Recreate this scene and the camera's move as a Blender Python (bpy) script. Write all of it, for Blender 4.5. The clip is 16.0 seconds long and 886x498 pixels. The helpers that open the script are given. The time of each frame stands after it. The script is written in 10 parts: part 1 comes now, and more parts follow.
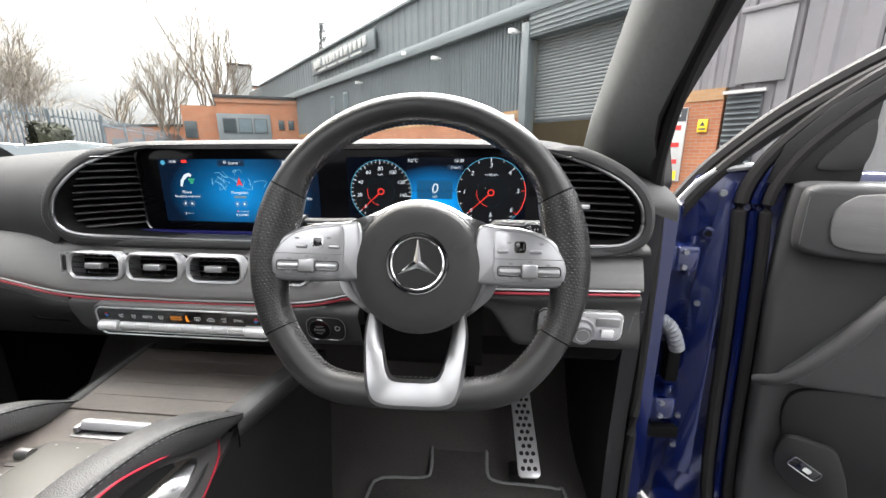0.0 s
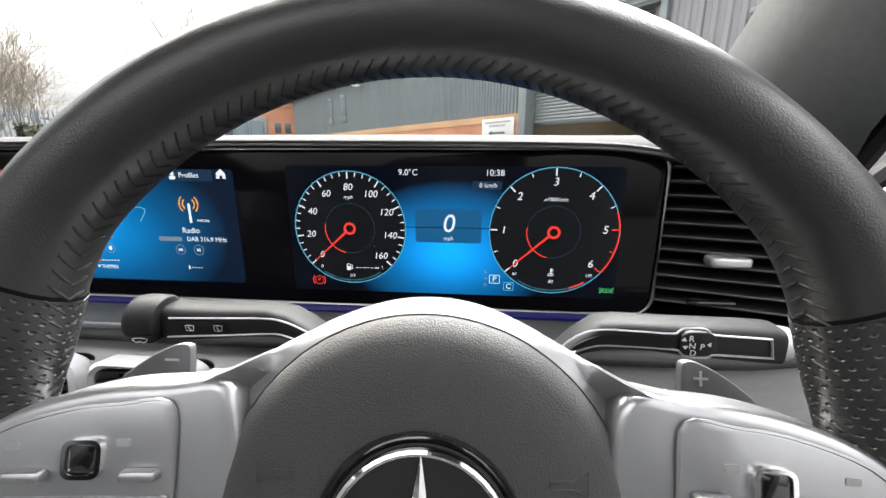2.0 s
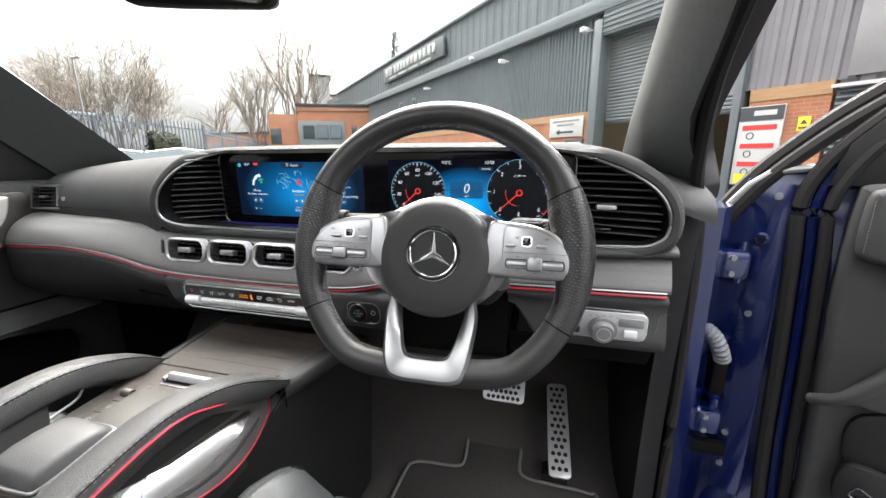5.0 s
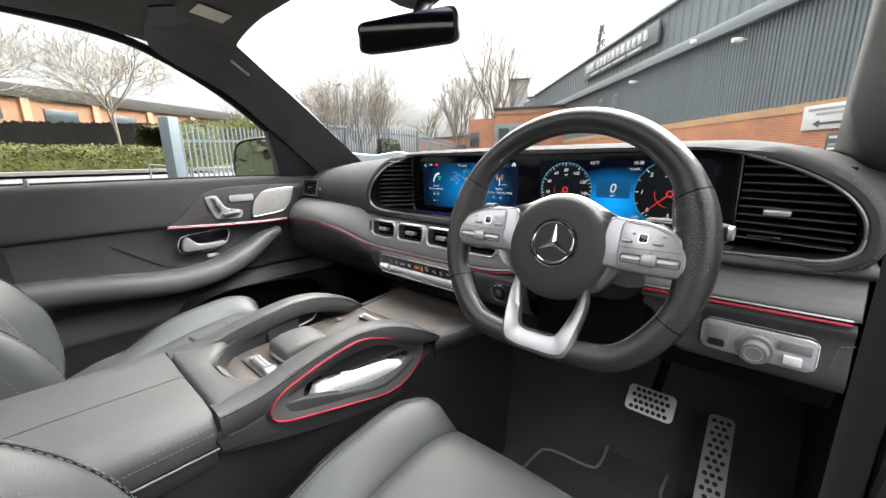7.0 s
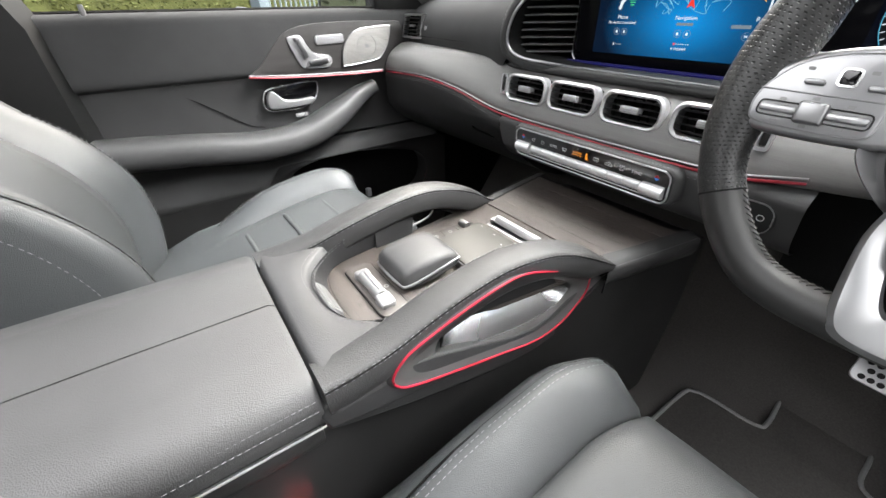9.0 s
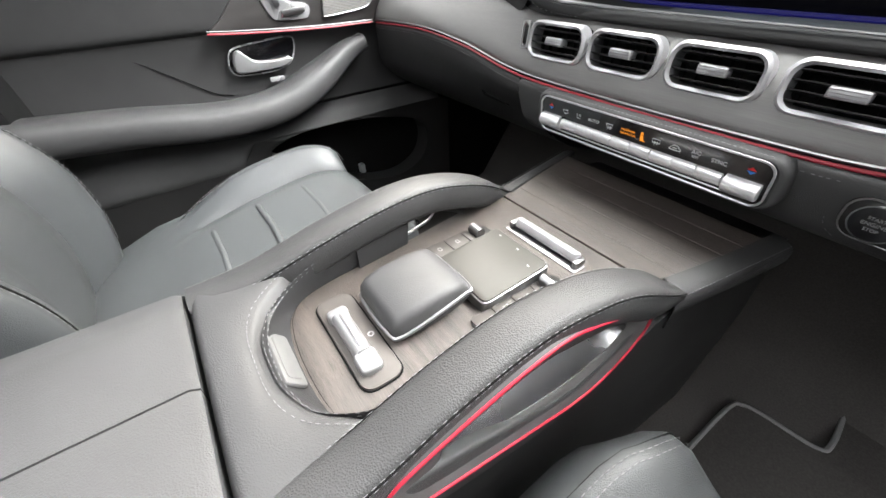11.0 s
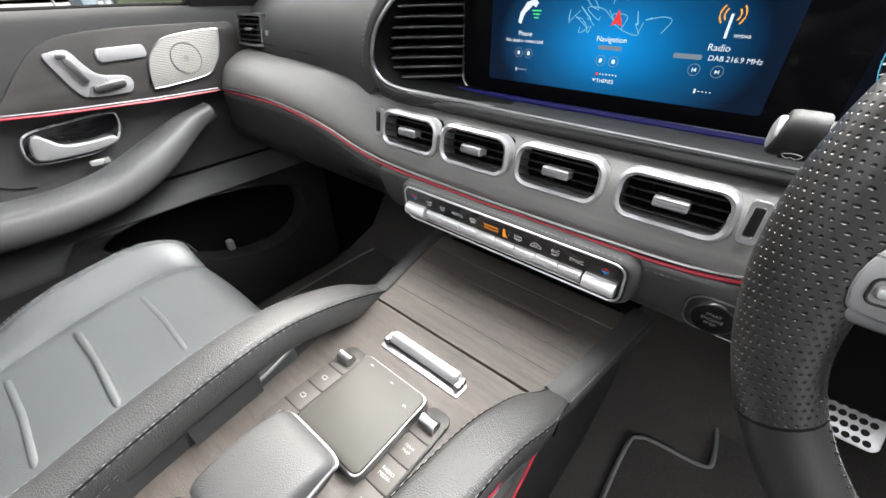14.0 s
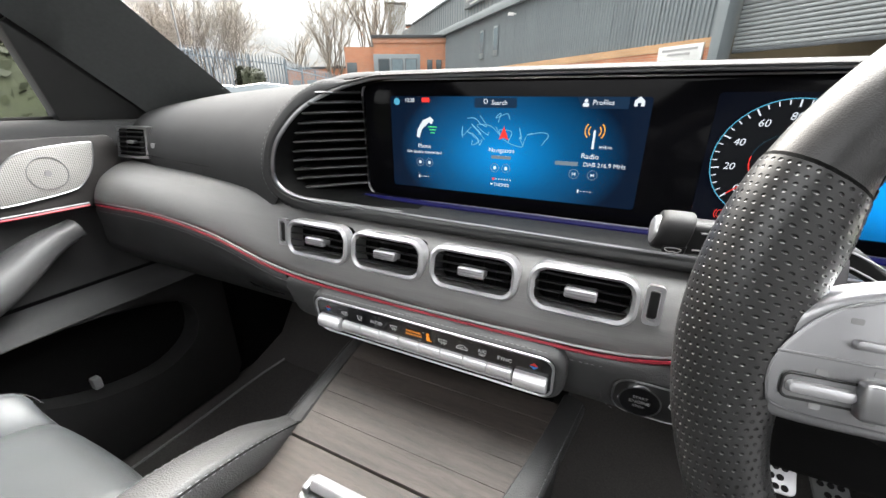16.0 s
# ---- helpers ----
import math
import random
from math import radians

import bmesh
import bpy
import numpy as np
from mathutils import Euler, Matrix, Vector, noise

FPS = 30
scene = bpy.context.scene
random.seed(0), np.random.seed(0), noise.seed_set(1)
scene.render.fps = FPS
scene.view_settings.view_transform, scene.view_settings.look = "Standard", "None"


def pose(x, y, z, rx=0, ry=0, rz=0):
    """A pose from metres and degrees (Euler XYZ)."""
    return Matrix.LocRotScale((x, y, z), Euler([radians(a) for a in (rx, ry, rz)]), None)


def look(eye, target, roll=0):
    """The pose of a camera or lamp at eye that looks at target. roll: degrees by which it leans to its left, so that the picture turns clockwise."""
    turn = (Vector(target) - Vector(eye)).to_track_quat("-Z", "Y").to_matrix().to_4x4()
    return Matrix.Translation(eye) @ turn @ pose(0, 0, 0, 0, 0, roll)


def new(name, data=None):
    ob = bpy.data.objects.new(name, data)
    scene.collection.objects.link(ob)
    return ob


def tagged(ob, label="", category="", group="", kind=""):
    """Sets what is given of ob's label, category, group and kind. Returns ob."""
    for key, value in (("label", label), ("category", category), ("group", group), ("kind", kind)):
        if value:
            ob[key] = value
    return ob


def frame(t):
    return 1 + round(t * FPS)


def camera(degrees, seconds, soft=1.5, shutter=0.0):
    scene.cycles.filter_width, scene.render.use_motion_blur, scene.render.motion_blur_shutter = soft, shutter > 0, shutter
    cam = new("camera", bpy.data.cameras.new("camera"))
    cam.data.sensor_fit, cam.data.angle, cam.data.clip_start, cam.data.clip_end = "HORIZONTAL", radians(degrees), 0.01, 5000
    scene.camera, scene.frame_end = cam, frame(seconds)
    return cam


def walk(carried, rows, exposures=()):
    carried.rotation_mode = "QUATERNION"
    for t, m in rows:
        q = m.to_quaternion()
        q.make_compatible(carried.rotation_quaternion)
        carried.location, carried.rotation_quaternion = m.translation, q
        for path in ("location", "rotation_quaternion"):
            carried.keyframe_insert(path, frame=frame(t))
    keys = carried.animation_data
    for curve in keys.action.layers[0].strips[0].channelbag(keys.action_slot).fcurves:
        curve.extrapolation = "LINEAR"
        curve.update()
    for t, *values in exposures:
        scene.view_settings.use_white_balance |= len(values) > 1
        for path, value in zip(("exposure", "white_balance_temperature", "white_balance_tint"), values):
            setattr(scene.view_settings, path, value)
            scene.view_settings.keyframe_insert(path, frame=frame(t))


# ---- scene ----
cam = camera(98.2, 16.0)
PATH = [
    (0, (0.068, 0.01, 1.296), (-0.126, 1.94, 0.806), 0.0),
    (0.5, (0.049, 0.1, 1.295), (-0.151, 2.033, 0.822), 0.1),
    (1, (0.033, 0.209, 1.296), (-0.162, 2.143, 0.824), 0.1),
    (1.5, (0.024, 0.277, 1.299), (-0.162, 2.212, 0.829), 0.2),
    (2, (0.017, 0.31, 1.297), (-0.166, 2.245, 0.823), 0.1),
    (2.5, (0.017, 0.323, 1.299), (-0.158, 2.258, 0.827), 0.2),
    (3, (0.027, 0.303, 1.300), (-0.154, 2.238, 0.828), 0.1),
    (3.2, (0.033, 0.273, 1.300), (-0.150, 2.208, 0.831), 0.1),
    (5.3, (0.154, -0.063, 1.291), (-0.501, 1.767, 0.82), -0.4),
    (5.5, (0.17, -0.081, 1.289), (-0.595, 1.707, 0.824), -0.4),
    (6, (0.212, -0.094, 1.294), (-0.811, 1.561, 0.831), -0.7),
    (6.5, (0.237, -0.093, 1.296), (-0.959, 1.443, 0.837), -0.8),
    (7, (0.24, -0.081, 1.294), (-1.081, 1.35, 0.837), -0.9),
    (7.5, (0.217, -0.087, 1.285), (-1.208, 1.224, 0.784), -0.9),
    (8, (0.139, -0.055, 1.269), (-1.347, 1.109, 0.608), -0.8),
    (8.5, (0.05, -0.02, 1.259), (-1.403, 1.013, 0.352), -0.9),
    (9, (-0.035, 0.005, 1.249), (-1.425, 0.958, 0.172), -1.1),
    (11.3, (-0.173, 0.1, 1.223), (-1.467, 0.974, -0.027), -2.1),
    (11.5, (-0.177, 0.102, 1.224), (-1.451, 0.996, -0.032), -1.6),
    (12, (-0.177, 0.125, 1.235), (-1.439, 1.038, -0.02), -1.4),
    (12.5, (-0.176, 0.155, 1.242), (-1.416, 1.099, -0.012), -1.1),
    (13, (-0.177, 0.174, 1.259), (-1.389, 1.155, 0.006), -0.9),
    (13.5, (-0.181, 0.185, 1.277), (-1.317, 1.282, 0.05), -0.9),
    (14, (-0.207, 0.198, 1.277), (-1.258, 1.459, 0.133), -0.7),
    (14.5, (-0.216, 0.209, 1.279), (-1.191, 1.619, 0.249), -0.5),
    (15, (-0.221, 0.217, 1.282), (-1.121, 1.741, 0.349), -0.4),
    (15.5, (-0.224, 0.22, 1.288), (-1.06, 1.828, 0.443), -0.3),
    (16, (-0.223, 0.217, 1.288), (-1.023, 1.888, 0.533), -0.1),
]
walk(cam, [(t, look(eye, target, roll)) for t, eye, target, roll in PATH], exposures=[(0, 3.85), (3, 3.84), (6, 3.7), (7, 3.58), (8, 3.65), (9, 3.87), (11.5, 3.9), (13, 3.84), (14, 3.92), (15, 3.97), (16, 3.9)])

# ---------- sky and sun: bright overcast ----------
world = bpy.data.worlds.new("overcast_sky")
scene.world = world
world.use_nodes = True
wn, wl = world.node_tree.nodes, world.node_tree.links
sky = wn.new("ShaderNodeTexSky")
sky.sky_type, sky.sun_disc = "NISHITA", False
sky.sun_elevation, sky.sun_rotation, sky.air_density, sky.dust_density = radians(46), radians(28), 1.0, 4.0
grey = wn.new("ShaderNodeHueSaturation")
grey.inputs["Saturation"].default_value = 0.03
wl.new(sky.outputs[0], grey.inputs["Color"])
wtc, wmap, cloud = wn.new("ShaderNodeTexCoord"), wn.new("ShaderNodeMapping"), wn.new("ShaderNodeTexNoise")
wmap.inputs["Scale"].default_value = (1.4, 1.4, 5.0)
cloud.inputs["Scale"].default_value, cloud.inputs["Detail"].default_value, cloud.inputs["Roughness"].default_value = 1.7, 6, 0.55
wl.new(wtc.outputs["Generated"], wmap.inputs["Vector"])
wl.new(wmap.outputs[0], cloud.inputs["Vector"])
crange = wn.new("ShaderNodeMapRange")
crange.inputs["From Min"].default_value, crange.inputs["From Max"].default_value = 0.35, 0.62
crange.inputs["To Min"].default_value, crange.inputs["To Max"].default_value = 0.62, 1.1
wl.new(cloud.outputs["Fac"], crange.inputs["Value"])
veil = wn.new("ShaderNodeVectorMath")
veil.operation = "SCALE"
wl.new(grey.outputs[0], veil.inputs[0])
wl.new(crange.outputs[0], veil.inputs["Scale"])
# an overcast sky is about three times as bright overhead as at the horizon
wsep, wup, lift_ = wn.new("ShaderNodeSeparateXYZ"), wn.new("ShaderNodeMapRange"), wn.new("ShaderNodeVectorMath")
wl.new(wtc.outputs["Generated"], wsep.inputs[0])
wpow = wn.new("ShaderNodeMath")
wpow.operation, wpow.use_clamp = "POWER", True
wpow.inputs[1].default_value = 2.0
wl.new(wsep.outputs[2], wpow.inputs[0])
wl.new(wpow.outputs[0], wup.inputs["Value"])
wup.inputs["From Min"].default_value, wup.inputs["From Max"].default_value = 0.0, 1.0
wup.inputs["To Min"].default_value, wup.inputs["To Max"].default_value = 0.19, 2.45
lift_.operation = "SCALE"
wl.new(veil.outputs[0], lift_.inputs[0])
wl.new(wup.outputs[0], lift_.inputs["Scale"])
wl.new(lift_.outputs[0], wn["Background"].inputs["Color"])
wn["Background"].inputs["Strength"].default_value = 0.15
sun = new("sun", bpy.data.lights.new("sun", "SUN"))
sun.data.energy, sun.data.angle, sun.data.color = 0.85, radians(50), (1.0, 0.91, 0.82)
sun.matrix_basis = look((0, 0, 0), (0.40, -0.64, -0.74))

# ---------- helpers ----------
def bm_new():
    return bmesh.new()


ROOT = {}


def thing(name, at, label, category, group="", kind="", turn=None):
    """An Empty at the thing's base."""
    ob = new(name)
    ob.empty_display_size = 0.05
    ob.matrix_basis = Matrix.Translation(at) @ (turn or Matrix())
    tagged(ob, label, category, group, kind)
    ROOT[ob] = ob.matrix_basis.inverted()
    return ob


def part(name, bm, material, parent, label="", smooth=True, local=False, kind="", angle=40):
    """Links a bmesh, given in world metres (or in the thing's own frame), as one mesh under a thing or a part."""
    if not local and parent in ROOT:
        bmesh.ops.transform(bm, matrix=ROOT[parent], verts=bm.verts)
    me = bpy.data.meshes.new(name)
    bmesh.ops.recalc_face_normals(bm, faces=bm.faces)
    bm.to_mesh(me)
    bm.free()
    me.materials.append(material)
    if smooth:
        me.polygons.foreach_set("use_smooth", [True] * len(me.polygons))
        me.set_sharp_from_angle(angle=radians(angle))
    ob = new(name, me)
    ob.parent = parent
    if parent in ROOT:
        ROOT[ob] = ROOT[parent]
    if label or kind:
        tagged(ob, label, kind=kind)
    return ob


def solo(name, bm, material, label, category, group="", kind="", smooth=True):
    ob = part(name, bm, material, None, smooth=smooth)
    return tagged(ob, label, category, group, kind)


def shared(name, me, m, parent):
    """A piece that shares its mesh; m is its pose in the world."""
    ob = new(name, me)
    ob.parent = parent
    ob.matrix_basis = (ROOT[parent] @ m) if parent in ROOT else m
    return ob


def box(bm, c, s, bevel=0.0, seg=2, m=None):
    """A box of size s round c, with rounded edges."""
    r = bmesh.ops.create_cube(bm, size=1.0)
    vs = r["verts"]
    bmesh.ops.scale(bm, vec=s, verts=vs)
    if bevel:
        es = list({e for v in vs for e in v.link_edges})
        r = bmesh.ops.bevel(bm, geom=es, offset=bevel, segments=seg, profile=0.5, affect="EDGES")
        seen, stack = set(), [r["verts"][0]]
        while stack:
            v = stack.pop()
            if v in seen:
                continue
            seen.add(v)
            stack += [e.other_vert(v) for e in v.link_edges]
        vs = list(seen)
    bmesh.ops.transform(bm, matrix=Matrix.Translation(c) @ (m or Matrix()), verts=vs)
    return vs


def boxed(c, s, bevel=0.0, seg=2, m=None):
    bm = bm_new()
    box(bm, c, s, bevel, seg, m)
    return bm


def spline(pts, n=6, closed=False):
    """A smooth line through points."""
    p = [Vector(q) for q in pts]
    out, k = [], len(p)
    for i in range(k if closed else k - 1):
        a = p[(i - 1) % k] if closed or i > 0 else p[0] * 2 - p[1]
        b, c = p[i], p[(i + 1) % k]
        d = p[(i + 2) % k] if closed or i + 2 < k else p[-1] * 2 - p[-2]
        for j in range(n):
            t = j / n
            out.append(0.5 * (2 * b + (c - a) * t + (2 * a - 5 * b + 4 * c - d) * t * t + (3 * b - a - 3 * c + d) * t ** 3))
    if not closed:
        out.append(p[-1])
    return out


def loft(bm, rings, closed=True, caps=True, loop=False):
    """Faces between rows of points; closed: each row is a ring; loop: the last row joins the first."""
    rows = [[bm.verts.new(p) for p in r] for r in rings]
    k = len(rows[0])
    for i in range(len(rows) if loop else len(rows) - 1):
        a, b = rows[i], rows[(i + 1) % len(rows)]
        for j in range(k if closed else k - 1):
            try:
                bm.faces.new((a[j], a[(j + 1) % k], b[(j + 1) % k], b[j]))
            except ValueError:
                pass
    if closed and caps and not loop:
        bm.faces.new(rows[0])
        bm.faces.new(rows[-1][::-1])
    return rows


def sheet(bm, rows, thick=0.0):
    """An open sheet through rows of points, with thickness below it."""
    loft(bm, rows, closed=False)
    if thick:
        bmesh.ops.recalc_face_normals(bm, faces=bm.faces)
        bmesh.ops.solidify(bm, geom=bm.faces[:], thickness=thick)


def tube(bm, pts, r, sides=8, closed=False, flat=1.0, up=(0, 0, 1)):
    """A round bar along a line; flat squeezes it along its second axis; r may be a list."""
    p = [Vector(q) for q in pts]
    k, rings = len(p), []
    for i in range(k):
        a = p[i - 1] if (i or closed) else p[0]
        b = p[(i + 1) % k] if (i < k - 1 or closed) else p[-1]
        t = (b - a).normalized()
        u = t.cross(Vector(up))
        u = u.normalized() if u.length > 1e-4 else t.orthogonal().normalized()
        w = u.cross(t).normalized()
        rad = r[i] if isinstance(r, (list, tuple)) else r
        rings.append([p[i] + rad * (math.cos(2 * math.pi * j / sides) * u + flat * math.sin(2 * math.pi * j / sides) * w) for j in range(sides)])
    loft(bm, rings, loop=closed)


def tubed(pts, r, sides=8, closed=False, flat=1.0, up=(0, 0, 1)):
    bm = bm_new()
    tube(bm, pts, r, sides, closed, flat, up)
    return bm


def plane_frame(o, u, w):
    """A pose with x along u and z along w (the outward normal)."""
    u, w = Vector(u).normalized(), Vector(w).normalized()
    v = w.cross(u).normalized()
    u = v.cross(w)
    return Matrix(((u.x, v.x, w.x, o[0]), (u.y, v.y, w.y, o[1]), (u.z, v.z, w.z, o[2]), (0, 0, 0, 1)))


def slab(bm, outline, depth, m=None, bevel=0.0, seg=2):
    """A plate from a flat outline (x, y), from z = 0 down to -depth, its upper edge rounded."""
    vs = [bm.verts.new((q[0], q[1], 0.0)) for q in outline]
    f = bm.faces.new(vs)
    f.normal_update()
    if f.normal.z < 0:
        f.normal_flip()
    r = bmesh.ops.extrude_face_region(bm, geom=[f])
    low = [g for g in r["geom"] if isinstance(g, bmesh.types.BMVert)]
    tops = vs
    bmesh.ops.translate(bm, vec=(0, 0, -depth), verts=low)
    allv = list(tops) + list(low)
    if bevel:
        es = [e for v in tops for e in v.link_edges if e.other_vert(v) in set(tops)]
        r = bmesh.ops.bevel(bm, geom=list(set(es)), offset=bevel, segments=seg, profile=0.5, affect="EDGES")
        allv = list({*[v for v in allv if v.is_valid], *r["verts"]})
    if m is not None:
        bmesh.ops.transform(bm, matrix=m, verts=allv)


def slabbed(outline, depth, m=None, bevel=0.0, seg=2):
    bm = bm_new()
    slab(bm, outline, depth, m, bevel, seg)
    return bm


def rrect(w, h, r, n=5, cx=0.0, cy=0.0):
    """A rounded rectangle's outline."""
    out = []
    for a, sx, sy in ((0, 1, 1), (90, -1, 1), (180, -1, -1), (270, 1, -1)):
        for i in range(n + 1):
            t = radians(a + 90 * i / n)
            out.append((cx + sx * (w / 2 - r) + r * math.cos(t), cy + sy * (h / 2 - r) + r * math.sin(t)))
    return out


def circle(r, n=32, cx=0.0, cy=0.0):
    return [(cx + r * math.cos(2 * math.pi * i / n), cy + r * math.sin(2 * math.pi * i / n)) for i in range(n)]


def ring_plate(bm, outer, inner, depth, m=None):
    """A flat frame between two outlines of the same count, with depth."""
    k = len(outer)
    rows = []
    for src, z in ((outer, 0.0), (outer, -depth), (inner, -depth), (inner, 0.0)):
        rows.append([bm.verts.new(((m or Matrix()) @ Vector((q[0], q[1], z)))) for q in src])
    for i in range(4):
        a, b = rows[i], rows[(i + 1) % 4]
        for j in range(k):
            bm.faces.new((a[j], a[(j + 1) % k], b[(j + 1) % k], b[j]))


def ringed(outer, inner, depth, m=None):
    bm = bm_new()
    ring_plate(bm, outer, inner, depth, m)
    return bm


def cyl(bm, r, h, m=None, n=24, r2=None):
    """A cylinder from z = 0 to h."""
    ra, rb = r, r if r2 is None else r2
    rows = [[(m or Matrix()) @ Vector((q[0], q[1], z)) for q in circle(rad, n)] for rad, z in ((ra, 0.0), (rb, h))]
    loft(bm, rows)


def stitches(bm, pts, length=0.0042, gap=0.0022, r=0.00055, lift=(0, 0, 0)):
    """A row of single stitches along a line."""
    p = [Vector(q) + Vector(lift) for q in pts]
    at, todo = 0.0, 0.0
    for a, b in zip(p, p[1:]):
        d = (b - a)
        run = d.length
        if run < 1e-6:
            continue
        t = d / run
        s = todo
        while s + length <= run:
            q = a + t * (s + length / 2)
            side = t.orthogonal().normalized()
            up2 = t.cross(side)
            ring = [side * r, up2 * r, -side * r, -up2 * r]
            v0, v1 = [bm.verts.new(q - t * length / 2 + o * 0.6) for o in ring], [bm.verts.new(q + t * length / 2 + o * 0.6) for o in ring]
            mid = [bm.verts.new(q + o) for o in ring]
            for x, y in ((v0, mid), (mid, v1)):
                for j in range(4):
                    bm.faces.new((x[j], x[(j + 1) % 4], y[(j + 1) % 4], y[j]))
            s += length + gap
        todo = max(0.0, s - run)


def lettering(text, size, m, material, parent, name="lettering", align="CENTER", shear=0.0, extrude=0.0001, bold=0.0):
    """Words in the built-in font as a mesh part; m is the pose of the baseline's middle."""
    cu = bpy.data.curves.new("txt", "FONT")
    cu.body, cu.size, cu.align_x, cu.align_y, cu.shear, cu.extrude, cu.offset = text, size, align, "CENTER", shear, extrude, bold
    cu.resolution_u = 3
    tmp = new("txt", cu)
    bpy.context.view_layer.update()
    me = bpy.data.meshes.new_from_object(tmp.evaluated_get(bpy.context.evaluated_depsgraph_get()))
    bpy.data.objects.remove(tmp)
    bpy.data.curves.remove(cu)
    me.materials.clear()
    me.materials.append(material)
    me.transform((ROOT[parent] @ m) if parent in ROOT else m)
    ob = new(name, me)
    ob.parent = parent
    if parent in ROOT:
        ROOT[ob] = ROOT[parent]
    return ob


# ---------- materials ----------
def mat(name, col, rough=0.5, metal=0.0, var=0.12, scale=25.0, bump=0.0, bscale=600.0, kind="noise", spec=0.5, coat=0.0, rvar=0.08, island=0.0, per=0.0, squash=(1, 1, 1), big=2.5):
    """A surface with wear at two scales and a fine relief."""
    m = bpy.data.materials.new(name)
    m.use_nodes = True
    nt = m.node_tree
    N, L = nt.nodes, nt.links
    b = N["Principled BSDF"]
    b.inputs["Metallic"].default_value = metal
    b.inputs["Specular IOR Level"].default_value = spec
    b.inputs["Coat Weight"].default_value = coat
    b.inputs["Coat Roughness"].default_value = 0.08
    tc = N.new("ShaderNodeTexCoord")
    mp = N.new("ShaderNodeMapping")
    mp.inputs["Scale"].default_value = squash
    L.new(tc.outputs["Object"], mp.inputs["Vector"])
    n1, n2 = N.new("ShaderNodeTexNoise"), N.new("ShaderNodeTexNoise")
    n1.inputs["Scale"].default_value, n1.inputs["Detail"].default_value = scale, 6
    n2.inputs["Scale"].default_value, n2.inputs["Detail"].default_value = big, 4
    L.new(mp.outputs[0], n1.inputs["Vector"])
    L.new(mp.outputs[0], n2.inputs["Vector"])
    add = N.new("ShaderNodeMath")
    add.operation = "ADD"
    L.new(n1.outputs["Fac"], add.inputs[0])
    L.new(n2.outputs["Fac"], add.inputs[1])
    last = add.outputs[0]
    if island or per:
        src = N.new("ShaderNodeNewGeometry").outputs["Random Per Island"] if island else N.new("ShaderNodeObjectInfo").outputs["Random"]
        ma = N.new("ShaderNodeMath")
        ma.operation = "MULTIPLY_ADD"
        ma.inputs[1].default_value = (island or per)
        L.new(src, ma.inputs[0])
        L.new(last, ma.inputs[2])
        sub = N.new("ShaderNodeMath")
        sub.operation = "SUBTRACT"
        sub.inputs[1].default_value = 0.5 * (island or per)
        L.new(ma.outputs[0], sub.inputs[0])
        last = sub.outputs[0]
    mr = N.new("ShaderNodeMapRange")
    mr.inputs["From Min"].default_value, mr.inputs["From Max"].default_value = 0.6, 1.4
    mr.inputs["To Min"].default_value, mr.inputs["To Max"].default_value = 1 - var, 1 + var
    L.new(last, mr.inputs["Value"])
    mul = N.new("ShaderNodeVectorMath")
    mul.operation = "SCALE"
    mul.inputs[0].default_value = col[:3]
    L.new(mr.outputs[0], mul.inputs["Scale"])
    L.new(mul.outputs[0], b.inputs["Base Color"])
    rr = N.new("ShaderNodeMapRange")
    rr.inputs["From Min"].default_value, rr.inputs["From Max"].default_value = 0.3, 0.7
    rr.inputs["To Min"].default_value, rr.inputs["To Max"].default_value = max(0.02, rough - rvar), min(1, rough + rvar)
    L.new(n2.outputs["Fac"], rr.inputs["Value"])
    L.new(rr.outputs[0], b.inputs["Roughness"])
    if bump:
        if kind == "grain":
            t = N.new("ShaderNodeTexVoronoi")
            t.feature = "F1"
            t.inputs["Scale"].default_value = bscale
            src = t.outputs["Distance"]
        else:
            t = N.new("ShaderNodeTexNoise")
            t.inputs["Scale"].default_value, t.inputs["Detail"].default_value = bscale, 5
            src = t.outputs["Fac"]
        L.new(mp.outputs[0], t.inputs["Vector"])
        bp = N.new("ShaderNodeBump")
        bp.inputs["Strength"].default_value = bump
        bp.inputs["Distance"].default_value = 0.6 / bscale
        L.new(src, bp.inputs["Height"])
        L.new(bp.outputs[0], b.inputs["Normal"])
    return m


LAMP = 0.078  # how bright lit displays are beside daylight


def glow(name, col, strength, rough=0.3):
    m = bpy.data.materials.new(name)
    m.use_nodes = True
    b = m.node_tree.nodes["Principled BSDF"]
    b.inputs["Base Color"].default_value = (0.01, 0.01, 0.01, 1)
    b.inputs["Roughness"].default_value = rough
    b.inputs["Specular IOR Level"].default_value = 0.12
    b.inputs["Emission Color"].default_value = (*col, 1)
    b.inputs["Emission Strength"].default_value = strength * LAMP
    return m


